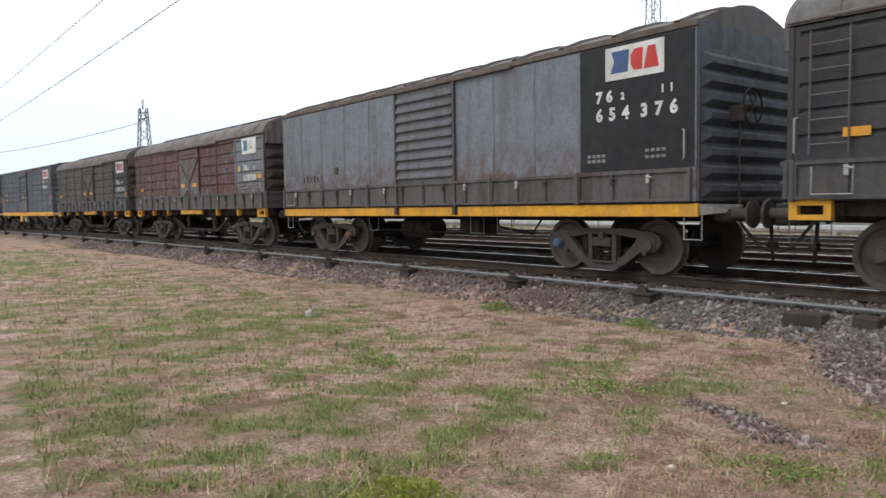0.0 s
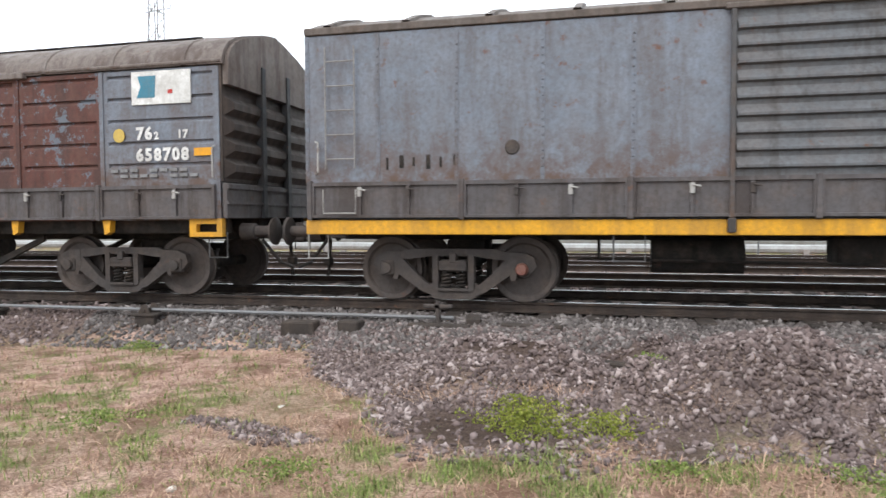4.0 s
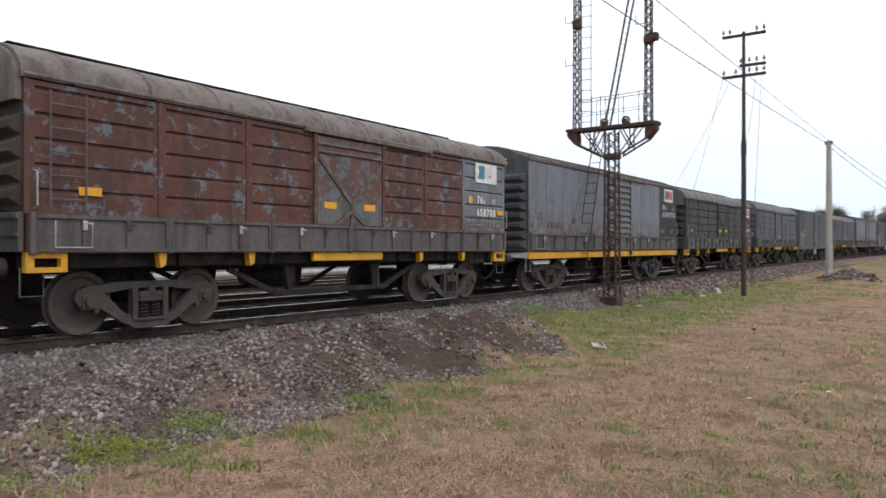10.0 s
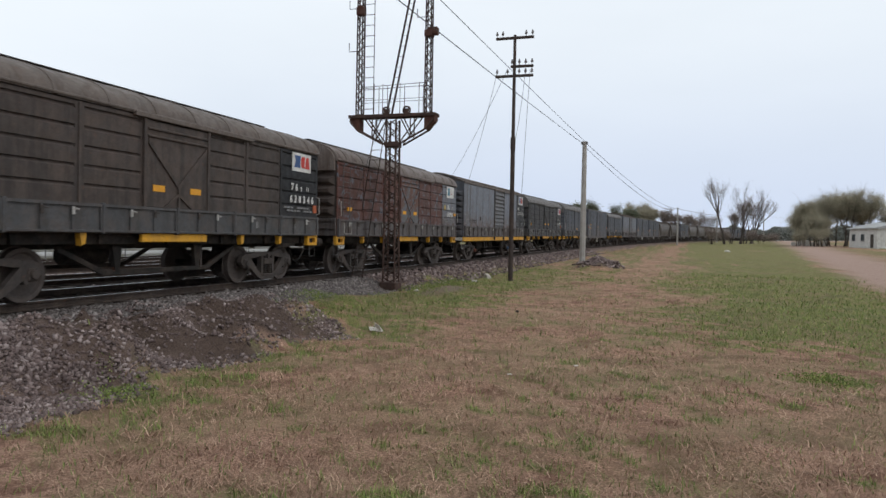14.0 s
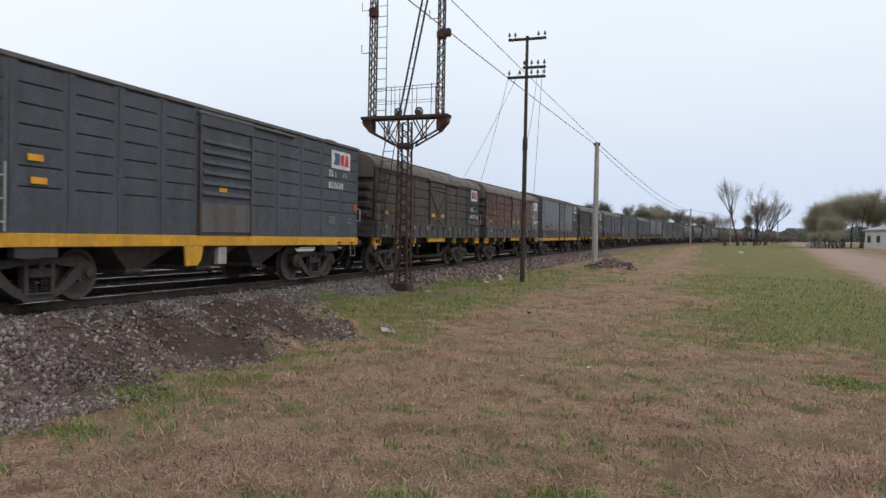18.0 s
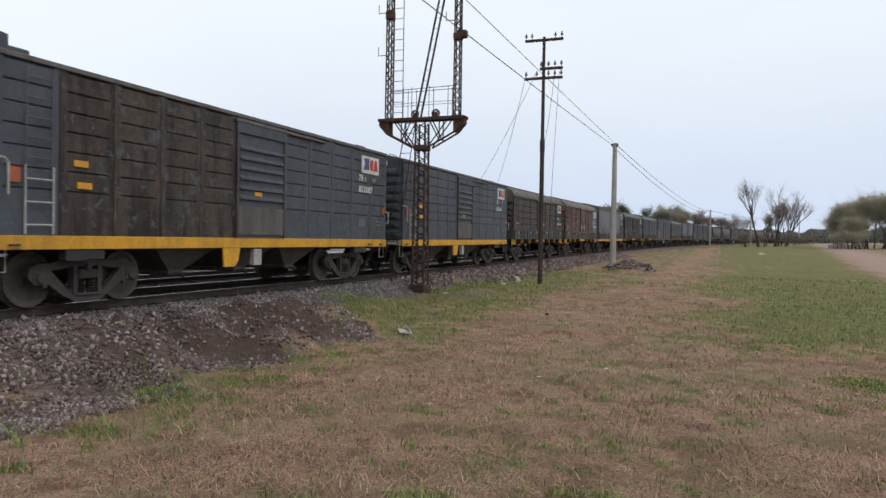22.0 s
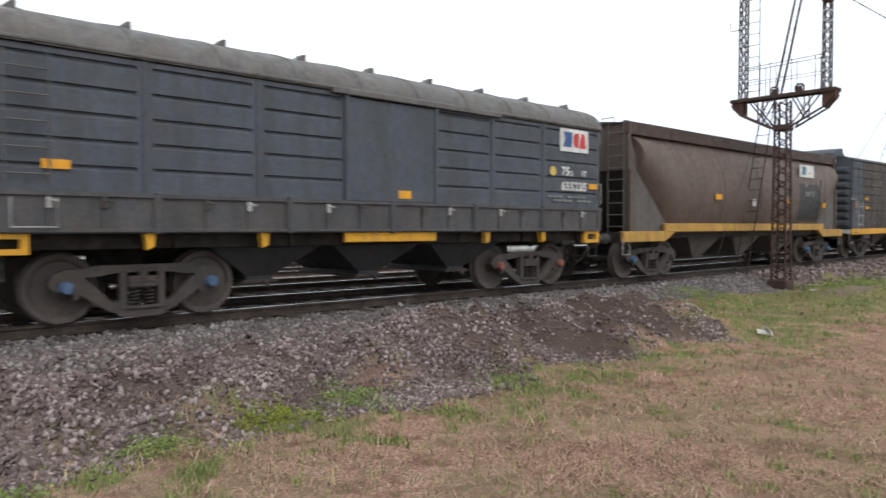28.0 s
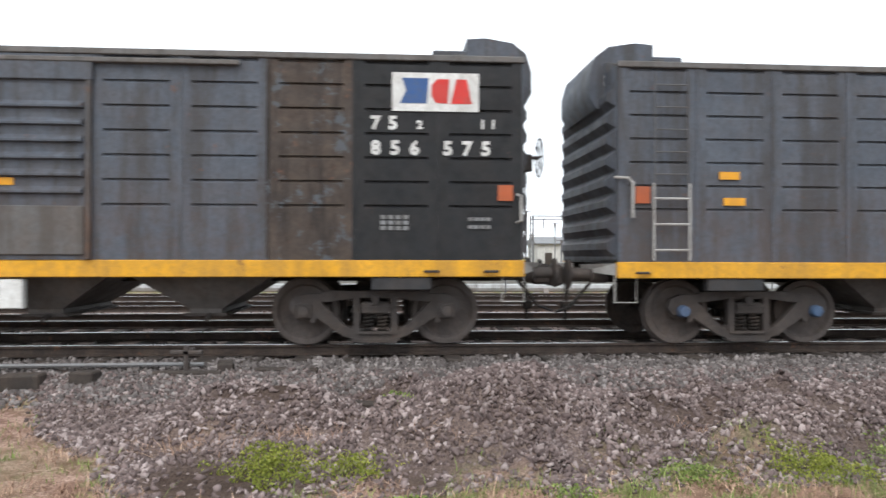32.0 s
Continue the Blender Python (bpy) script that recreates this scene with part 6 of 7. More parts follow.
        plates(w, "reflector", M_ORANGE, [(-3.1, -2.75, 2.05, 2.2), (1.6, 1.9, 2.0, 2.15), (half - 2.55, half - 2.3, 1.95, 2.1)], y - 0.03, thick=0.02)
        plates(w, "label_plate", M_WHITE, [(-0.75, -0.55, 1.9, 2.12)], y - 0.03, thick=0.02)
    return w, half


# ---- the train, from its visible head to its visible tail ----
TRAIN = []                # wagon, metres of its middle behind the reference point
B, R, S = "blue", "red", "steel"
w0, _ = arched_wagon("charcoal covered wagon with an arched roof and yellow corner pockets", M_DARK, M_ROOF_GREY, M_BOARD_GREY, M_DARK, M_DARK, True, ("762", "638825"), (S, S, S, S), dull_sides=False)
w1, _ = flat_wagon("pale blue-grey riveted box wagon with rust streaks", M_BLUEGREY, ("762", "654376"), (S, R, B, S))
w2, _ = arched_wagon("rusty red-brown covered wagon with peeling paint and a braced door", M_BROWN, M_ROOF, M_BOARD, M_DOOR_RUST, M_BLUEGREY, False, ("762", "658708"), (S, S, S, S), dull_sides=True)
w3, _ = arched_wagon("dull brown covered wagon with a black number panel and arched roof", M_BROWN_DULL, M_ROOF_BROWN, M_BOARD_GREY, M_BROWN_DULL, M_BLACK, True, ("762", "638346"), (S, S, S, S))
w4, _ = ribbed_wagon("slate grey ribbed wagon with a yellow side sill", M_GREY_CLEAN, ("752", "853630"), (S, S, S, S), half=6.6, pitch=9.2)
w5, _ = ribbed_wagon("grey ribbed wagon stained brown along one half", M_GREY_CLEAN, ("75", "852087"), (S, S, S, S), half=6.77, pitch=9.4, domes=(-1,), stained=M_STAIN)
w6, _ = hopper_wagon("rust-brown hopper wagon with bulging sides and worn yellow stripe", ("75", "809731"), (B, S, B, B))
w7, _ = arched_wagon("clean slate grey covered wagon with a flat door and roof brackets", M_GREY_CLEAN, M_ROOF_GREY, M_BOARD_GREY, M_GREY_CLEAN, None, False, ("752", "655235"), (B, B, R, R), floor="hoppers", walkway="high", plain_door=True)
w8, _ = ribbed_wagon("weathered slate grey ribbed wagon with filler housings at both ends", M_GREY, ("752", "850055"), (B, B, B, R), half=6.5, pitch=8.95, domes=(-1, 1), hook=False)
w9, _ = ribbed_wagon("grey ribbed wagon with a black number panel at its leading end", M_GREY, ("752", "856575"), (S, S, S, S), half=6.5, pitch=9.0, domes=(1,), black=True, hook=False)
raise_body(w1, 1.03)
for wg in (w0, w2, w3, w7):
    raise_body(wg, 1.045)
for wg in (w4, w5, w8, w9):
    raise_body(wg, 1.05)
for wg, mid in ((w0, 0.34), (w1, -13.74), (w2, -27.82), (w3, -41.22), (w4, -55.17), (w5, -69.87), (w6, -84.88), (w7, -99.44), (w8, -113.37), (w9, -127.65)):
    TRAIN.append((wg, mid))

a1, _ = arched_wagon("pale grey covered wagon with an arched roof", M_GREY, M_ROOF_GREY, M_BOARD_GREY, M_GREY, None, False, ("", ""), (S, S, S, S), floor="hoppers", half=5.9, plain_door=True)
f1, _ = flat_wagon("grey-blue flat-sided box wagon", M_BLUEGREY, ("", ""), (S, S, S, S), lettered=False, sill_m=M_BOARD)
r1, _ = ribbed_wagon("dusty grey ribbed wagon", M_GREY, ("", ""), (S, S, S, S), lettered=False, sill_m=M_BOARD, hook=False)
h1, _ = hopper_wagon("dull brown hopper wagon with bulging sides", ("", ""), (S, S, S, S), skin=M_HOPPER_GREY, stripe=False)
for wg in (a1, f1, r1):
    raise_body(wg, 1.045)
LENGTH = {a1: 5.9, f1: 6.66, r1: 6.5, h1: 7.35, w0: 6.1}
used, ahead = set(), 0.5 + 6.1
for kind in (a1, r1, a1, f1, r1, r1, h1, h1, r1, h1, h1, h1, h1, h1, r1, r1, r1, f1, r1, r1, h1):
    hl = LENGTH[kind]
    wg = kind if kind not in used else copy_thing(kind, pose(0, 0, 0))
    if kind in used:
        WHEELSETS += [(wg, ch, ch.location.x) for ch in wg.children if ch.name.startswith("wheelset")]
    used.add(kind)
    TRAIN.append((wg, ahead + 1.25 + hl))
    ahead += 1.25 + 2 * hl


# ---- bracket signal: a lattice mast that carries a platform and two tall posts ----
def lattice(sh, base, top, w0, w1, panels, leg=0.03, lace=0.016):
    """Four angle legs laced with zigzag flats, from base to top."""
    b_, t_ = Vector(base), Vector(top)
    ax = (t_ - b_).normalized()
    u = ax.cross(Vector((0, 1, 0))).normalized()
    q = ax.cross(u)

    def corner(i, f):
        w = (w0 + (w1 - w0) * f) / 2
        su, sq = ((-1, -1), (1, -1), (1, 1), (-1, 1))[i % 4]
        return b_ + (t_ - b_) * f + u * su * w + q * sq * w
    for i in range(4):
        sh.tube([corner(i, 0), corner(i, 1)], leg, 4)
    for k in range(panels):
        for i in range(4):
            j = i + 1
            a, c_ = (i, j) if k % 2 else (j, i)
            sh.tube([corner(a, k / panels), corner(c_, (k + 1) / panels)], lace, 3)
    return sh


def signal_mast():
    x, y, z = 21.9, 8.46, -0.30
    top = thing("signal_mast", "rusty lattice bracket signal with a platform and two tall posts", "railway signal", at=pose(x, y, z))
    part("mast", lattice(Shape(), (0, 0, 0), (0, 0, 5.3), 0.40, 0.32, 26, 0.034, 0.02), M_TOWER, top)
    part("foot_plate", Shape().box(-0.28, 0.28, -0.28, 0.28, -0.25, 0.05, 0.03), M_TOWER, top)
    part("collar", Shape().box(-0.22, 0.22, -0.22, 0.22, 4.42, 4.58, 0.01), M_TOWER, top)
    part("platform", Shape().box(-0.22, 0.22, -1.5, 1.5, 5.44, 5.47).box(-0.22, -0.19, -1.5, 1.5, 5.37, 5.44).box(0.19, 0.22, -1.5, 1.5, 5.37, 5.44), M_TOWER, top, "rusty steel platform")
    for s in (-1, 1):
        for xx in (-0.18, 0.18):
            part("bracket_arm", Shape().tube([(xx, s * 1.46, 5.30), (xx, s * 1.2, 4.98), (xx, s * 0.28, 4.50)], 0.032, 4), M_TOWER, top)
            for a_, b_ in (((0.95, 5.38), (0.30, 4.55)), ((0.30, 5.38), (0.66, 4.72)), ((0.66, 5.38), (0.66, 4.75))):
                part("strut", Shape().tube([(xx, s * a_[0], a_[1]), (xx, s * b_[0], b_[1])], 0.022, 4), M_TOWER, top)
        part("end_plate", Shape().slab([(s * 1.48, 5.41), (s * 1.12, 5.41), (s * 1.12, 4.96), (s * 1.22, 4.98), (s * 1.45, 5.2)], -0.16, 0.16), M_TOWER_RED, top, "rust-red gusset plate")
        yy = s * 1.19
        post = part("signal_post", lattice(Shape(), (0, yy, 5.46), (0, yy, 11.5), 0.19, 0.16, 44, 0.024, 0.015), M_TOWER_DARK, top, "tall dark lattice post")
        part("lamp_bracket", Shape().box(-0.1, 0.1, yy - 0.3, yy + 0.04, 7.95, 8.2, 0.03).box(-0.13, 0.13, yy - 0.13, yy + 0.13, 7.9, 8.12, 0.02) if s < 0 else Shape().box(-0.13, 0.13, yy - 0.13, yy + 0.13, 8.75, 9.05, 0.03), M_TOWER_RED, post, "rust-red bracket plate")
        arms = Shape()
        for zz in (7.6, 9.0) if s > 0 else (8.55,):
            arms.tube([(0, yy + 0.1, zz), (0, yy + 0.42, zz), (0, yy + 0.42, zz + 0.28)], 0.014, 4)
        part("hook_arm", arms, M_TOWER_DARK, post)
        wh = [(0.0, -0.1 + s * 0.36 + 0.12 * math.cos(a), 5.6 + 0.12 * math.sin(a)) for a in [k * math.pi / 7 for k in range(15)]]
        part("wire_pulley", Shape().tube(wh, 0.03, 5).box(-0.04, 0.04, s * 0.36 - 0.16, s * 0.36 - 0.04, 5.46, 5.66), M_TOWER, top)
        part("rail_bar", Shape().tube([(s * 0.2, -1.15, 6.42), (s * 0.2, 1.15, 6.36)], 0.01, 4).tube([(s * 0.2, -1.15, 5.95), (s * 0.2, 1.15, 5.92)], 0.007, 4), M_TOWER_DARK, top)
        for yk in (-0.95, -0.3, 0.3, 0.6):
            part("rail_upright", Shape().tube([(s * 0.2, yk, 5.46), (s * 0.2, yk, 6.45)], 0.011, 4), M_TOWER_DARK, top)
    st = Shape()
    for d in (-0.09, 0.09):
        st.tube([(0.3, 0.3 + d, 5.4), (0.1, -1.0 + d, 11.4)], 0.034, 5)
    for i in range(18):
        f = i / 18
        st.tube([(0.3 - 0.2 * f, 0.21 - 1.3 * f, 5.4 + 6 * f), (0.3 - 0.2 * f, 0.39 - 1.3 * f, 5.4 + 6 * f)], 0.008, 3)
    part("stay_ladder", st, M_TOWER_DARK, top)

    def rungs(name, y0, y1, x0, z0, z1, n):
        lad = part(name, Shape().tube([(x0, y0, z0), (x0, y0, z1)], 0.014, 4).tube([(x0, y1, z0), (x0, y1, z1)], 0.014, 4), M_TOWER_DARK, top)
        me = Shape().tube([(x0, y0, 0), (x0, y1, 0)], 0.010, 4).mesh("rung", M_TOWER_DARK)
        for i in range(n):
            part("rung", me, None, lad, at=pose(0, 0, z0 + (i + 0.5) * (z1 - z0) / n))
    rungs("post_ladder", 0.62, 0.95, -0.2, 5.48, 9.55, 12)
    lad = part("mast_ladder", Shape().tube([(-0.35, 1.25, 0.0), (-0.30, 0.45, 5.42)], 0.016, 4).tube([(-0.35, 0.88, 0.0), (-0.30, 0.1, 5.42)], 0.016, 4), M_TOWER_DARK, top)
    me = Shape().tube([(0, 0, 0), (0, 0.36, 0)], 0.010, 4).mesh("rung", M_TOWER_DARK)
    for i in range(17):
        f = (i + 0.5) / 17
        part("rung", me, None, lad, at=pose(-0.35 + 0.05 * f, 0.88 - 0.78 * f, 5.42 * f))
    return top


signal_mast()


# ---- poles and wires ----
def telegraph_pole(x, y, z, h):
    top = thing("telegraph_pole", "tall dark telegraph pole with three crossarms of insulators", "pole", at=pose(x, y, z))
    part("shaft", Shape().tube([(0, 0, -0.4), (0, 0, h * 0.55), (0, 0, h * 0.56), (0, 0, h)], [0.10, 0.09, 0.075, 0.06], 10), M_POLE, top)
    part("shaft_band", Shape().tube([(0, 0, h * 0.535), (0, 0, h * 0.585)], 0.105, 10), M_POLE, top)
    ins = Shape().tube([(0, 0, 0), (0, 0, 0.12)], 0.012, 4).tube([(0, 0, 0.10), (0, 0, 0.16), (0, 0, 0.2), (0, 0, 0.26)], [0.05, 0.055, 0.035, 0.02], 8).mesh("insulator", M_PORCELAIN)
    for zz, y0, y1, spots in ((h - 0.12, -0.78, 0.78, (-0.72, -0.46, 0.5, 0.74)), (h - 1.28, -0.78, 0.15, (-0.72, -0.46, -0.2, 0.1)), (h - 1.66, -0.78, 0.78, (-0.72, -0.46, -0.2, 0.28, 0.72))):
        arm = part("crossarm", Shape().box(-0.05, 0.05, y0, y1, zz - 0.05, zz + 0.05, 0.01), M_POLE, top)
        for s in spots:
            part("insulator", ins, None, arm, at=pose(0, s, zz + 0.04))
    return top


def concrete_pole(x, y, z, h, label="plain grey concrete pole carrying two wires", w=0.15):
    top = thing("concrete_pole", label, "pole", "wire poles along the verge", at=pose(x, y, z))
    part("shaft", Shape().tube([(0, 0, -0.4), (0, 0, h)], [w * 1.1, w * 0.75], 8), M_CONC, top)
    part("insulator", Shape().tube([(-0.05, 0.14, h - 0.18), (-0.05, 0.14, h - 0.02)], 0.05, 8).tube([(0, 0, h - 0.12), (-0.05, 0.15, h - 0.12)], 0.015, 4), M_PORCELAIN, top)
    part("insulator", Shape().tube([(-0.05, -0.14, h - 0.18), (-0.05, -0.14, h - 0.02)], 0.05, 8).tube([(0, 0, h - 0.12), (-0.05, -0.15, h - 0.12)], 0.015, 4), M_PORCELAIN, top)
    return top


def gz(x, y):
    return float(ground_z(x, y))


telegraph_pole(28.97, 6.08, gz(28.97, 6.08), 10.0)
concrete_pole(40.8, 4.68, gz(40.8, 4.68) - 0.1, 6.85, "grey concrete pole standing in a small gravel mound", 0.16)
concrete_pole(150, 0.0, gz(150, 0.0), 7.3)
concrete_pole(-66, 5.9, gz(-66, 5.9), 8.0)
concrete_pole(205, -9.8, gz(205, -9.8), 9.0)
concrete_pole(232, -23.9, gz(232, -23.9), 9.0)


def cable(a, b_, sag, r=0.014, label="thin dark overhead wire between poles"):
    a, b_ = Vector(a), Vector(b_)
    pts = [a.lerp(b_, i / 24) - Vector((0, 0, 4 * sag * (i / 24) * (1 - i / 24))) for i in range(25)]
    ob = part("overhead_wire", Shape().tube(pts, r, 4), M_WIRE)
    return tagged(ob, label, "wire", "overhead wires")


qz = gz(40.8, 4.68) + 6.6
cable((40.8, 4.8, 6.6), (-66, 6.9, 6.9), 0.6, 0.015)
cable((40.8, 4.56, 6.6), (-66, 4.9, 6.9), 0.35, 0.012)
cable((40.8, 4.82, qz), (150, 0.1, gz(150, 0.0) + 7.1), 1.3, 0.02)
cable((40.8, 4.54, qz), (150, -0.1, gz(150, 0.0) + 7.1), 0.9, 0.02)
cable((150, 0.0, gz(150, 0.0) + 7.1), (232, -23.9, gz(232, -23.9) + 8.6), 1.2, 0.03)
for dy, ex, ey, ez in ((0.7, 45.0, 13.2, 3.2), (0.3, 43.0, 14.6, 3.0)):
    cable((28.97, 6.08 + dy, gz(28.97, 6.08) + 8.6), (ex, ey, ez), 0.5, 0.009, "slack thin wire hanging from the telegraph pole")
cable((28.97, 5.43, gz(28.97, 6.08) + 8.6), (29.47, 5.93, gz(28.97, 6.08) + 0.3), -0.25, 0.008, "slack thin wire hanging from the telegraph pole")
cable((28.97, 5.63, gz(28.97, 6.08) + 8.5), (29.17, 6.08, gz(28.97, 6.08) + 5.6), 0.35, 0.008, "slack thin wire hanging from the telegraph pole")
cable((18.7, 9.05, -0.15), (21.5, 8.75, 4.9), 0.0, 0.007, "thin signal wire from the mast to the ground")


# ---- point rodding and timbers beside the track ----
rod = thing("point_rodding", "grey steel point rods running over low roller stools", "point rodding", at=pose(0, 0, 0))
def beside(x, y, z):
    """A place beside the near rail, y metres from the eye's line, along the bend."""
    return (x, y - float(bend(x)), z + float(rise(x)))


part("rod", Shape().tube([beside(-75 + 5 * i, 9.02, -0.12) for i in range(14)] + [(-2.4, 9.1, -0.13)], 0.026, 6), M_GALV, rod)
part("rod", Shape().tube([beside(-75 + 5 * i, 9.14, -0.14) for i in range(14)] + [(-2.9, 9.16, -0.14)], 0.022, 6), M_GALV, rod)
stool_me = Shape().box(-0.16, 0.16, -0.1, 0.12, -0.40, -0.22, 0.02).box(-0.2, 0.2, -0.13, 0.15, -0.23, -0.19, 0.01).prism([(-0.1, -0.19), (0.1, -0.19), (0.03, -0.06), (-0.03, -0.06)], -0.1, -0.07).prism([(-0.1, -0.19), (0.1, -0.19), (0.03, -0.06), (-0.03, -0.06)], 0.14, 0.17).tube([(0, -0.12, -0.14), (0, 0.2, -0.14)], 0.025, 6).mesh("roller_stool", M_SLEEPER)
for x in (-6.95, -9.75, -13.1, -16.4, -20.4, -24.5, -28.4, -32.2, -36, -40, -44, -48, -53, -58):
    part("roller_stool", stool_me, None, rod, at=pose(*beside(x, 8.97, 0.02), 0, 0, random.uniform(-4, 4)))
for x, y, L, wd, hh, a in ((-4.42, 8.72, 0.46, 0.28, 0.15, 5), (-3.72, 8.78, 0.30, 0.24, 0.13, -8), (-2.55, 8.95, 0.85, 0.16, 0.05, -5), (-1.35, 9.0, 0.80, 0.15, 0.05, -4), (-2.15, 9.2, 0.2, 0.4, 0.08, 12), (-0.45, 7.85, 1.0, 0.14, 0.045, -24)):
    ob = part("timber_block", Shape().box(-L / 2, L / 2, -wd / 2, wd / 2, -0.1, hh, 0.02), M_SLEEPER, at=pose(x, y, gz(x, y), 0, 0, a))
    tagged(ob, "weathered dark timber block half sunk in the ballast", "timber", "timbers beside the rail")
crank = tagged(part("point_crank", Shape().box(-0.2, 0.2, -0.04, 0.04, 0, 0.05, 0.01).box(-0.04, 0.04, -0.04, 0.3, 0, 0.05, 0.01).tube([(0, 0, -0.2), (0, 0, 0.1)], 0.035, 8), M_STEEL, at=pose(-2.6, 9.05, 0.0)), "small steel point crank on a timber", "crank")


# ---- litter ----
def scrap(x, y, s, label, m, flat=0.5, seed=1):
    r = random.Random(seed)
    sh = Shape()
    ring0 = [(s * (0.8 + 0.4 * r.random()) * math.cos(k * 1.05), s * (0.5 + 0.4 * r.random()) * math.sin(k * 1.05), 0.0) for k in range(6)]
    ring1 = [(a * 0.9 + 0.1 * s * r.random(), b_ * 0.85, s * flat * (0.4 + 0.9 * r.random())) for a, b_, _ in ring0]
    ring2 = [(a * 0.35, b_ * 0.35, s * flat * (1.0 + 0.5 * r.random())) for a, b_, _ in ring1]
    sh.rings([ring0, ring1, ring2])
    tagged(part("litter", sh, m, at=pose(x, y, gz(x, y) - 0.01, 0, 0, r.uniform(0, 180))), label, "litter", "litter on the grass")


scrap(30.2, 7.35, 0.2, "pale plastic bag lying in the grass", M_LITTER, 0.8, 2)
scrap(-3.05, 3.85, 0.06, "small crumpled piece of white paper", M_LITTER, 0.4, 3)
scrap(-3.3, 5.9, 0.05, "small flat piece of white paper", M_LITTER, 0.3, 4)
scrap(-10.9, 5.4, 0.1, "grey lump of rubble in the grass", M_CONC, 0.8, 5)
scrap(13.4, 5.3, 0.05, "small white scrap of paper", M_LITTER, 0.5, 6)
scrap(21.5, 7.4, 0.1, "small white scrap at the mast's foot", M_LITTER, 0.4, 7)
scrap(27.5, 7.2, 0.12, "pale scrap of plastic", M_LITTER, 0.5, 8)
scrap(17.0, 3.2, 0.06, "dark scrap of plastic", M_RUBBER, 0.7, 9)
scrap(10.3, 0.9, 0.045, "small white scrap of paper", M_LITTER, 0.4, 10)
scrap(9.2, 1.6, 0.04, "small white scrap of paper", M_LITTER, 0.4, 11)
scrap(95, -6, 0.5, "white plastic sheet beside the track", M_LITTER, 0.3, 12)
scrap(46.5, 3.2, 0.12, "pale scrap of plastic", M_LITTER, 0.5, 13)
card = thing("torn_cardboard", "torn folded piece of pale cardboard on the grass", "litter", at=pose(12.85, 5.06, gz(12.85, 5.06), 0, 0, 25) @ Matrix.Scale(1.1, 4))
part("flap", Shape().rings([[(-0.22, -0.12, 0.0), (0.24, -0.1, 0.01), (0.2, 0.12, 0.03), (-0.2, 0.1, 0.02)], [(-0.22, -0.12, 0.012), (0.24, -0.1, 0.022), (0.2, 0.12, 0.042), (-0.2, 0.1, 0.032)]]), M_LITTER, card)
part("flap", Shape().rings([[(-0.22, -0.1, 0.02), (0.02, -0.02, 0.04), (-0.12, 0.02, 0.15), (-0.22, -0.06, 0.11)], [(-0.22, -0.088, 0.02), (0.02, -0.008, 0.04), (-0.12, 0.032, 0.15), (-0.22, -0.048, 0.11)]]), M_LITTER, card)


# ---- trees ----
def limbs(sh, p, d, length, r, depth, rr, spread, tips, bend_up=0.15):
    q = p
    pts, rad = [p], [r]
    for k in range(3):
        d = (d + Vector((rr.uniform(-1, 1), rr.uniform(-1, 1), rr.uniform(-0.4, 1) * 0.6 + bend_up)) * 0.16).normalized()
        q = q + d * length / 3
        pts.append(q)
        rad.append(r * (1 - 0.16 * (k + 1)))
    sh.tube(pts, rad, 5 if depth > 2 else 3)
    if depth == 0:
        tips.append(q)
        return
    for k in range(rr.choice((2, 3, 3))):
        nd = (d + Vector((rr.uniform(-1, 1), rr.uniform(-1, 1), rr.uniform(-0.35, 0.7))) * spread).normalized()
        limbs(sh, pts[rr.choice((2, 3, 3))], nd, length * rr.uniform(0.62, 0.82), r * 0.55, depth - 1, rr, spread, tips, bend_up)
    if depth < 4:
        tips += [q, pts[1], pts[2]]


def strands(tips, count, length, up, width, droop, seed):
    """Fine twigs: thin two-part ribbons that leave each branch end."""
    g = np.random.default_rng(seed)
    a = np.repeat(np.array([tuple(p) for p in tips]), count, 0)
    k = len(a)
    d = g.normal(size=(k, 3))
    d /= np.linalg.norm(d, axis=1)[:, None]
    d[:, 2] += up
    d /= np.linalg.norm(d, axis=1)[:, None]
    ln = length * g.lognormal(0, 0.35, k)[:, None]
    m = a + d * ln * 0.55
    e = m + (d - np.array([0, 0, droop])) * ln * 0.6
    side = np.cross(d, g.normal(size=(k, 3)))
    side *= width / np.linalg.norm(side, axis=1)[:, None]
    p = np.stack([a - side, a + side, m + side * 0.8, m - side * 0.8, e + side * 0.3, e - side * 0.3], 1)
    f = np.array([(0, 1, 2, 3), (3, 2, 4, 5)])
    return p.reshape(-1, 3), (np.arange(k)[:, None, None] * 6 + f).reshape(-1, 4)


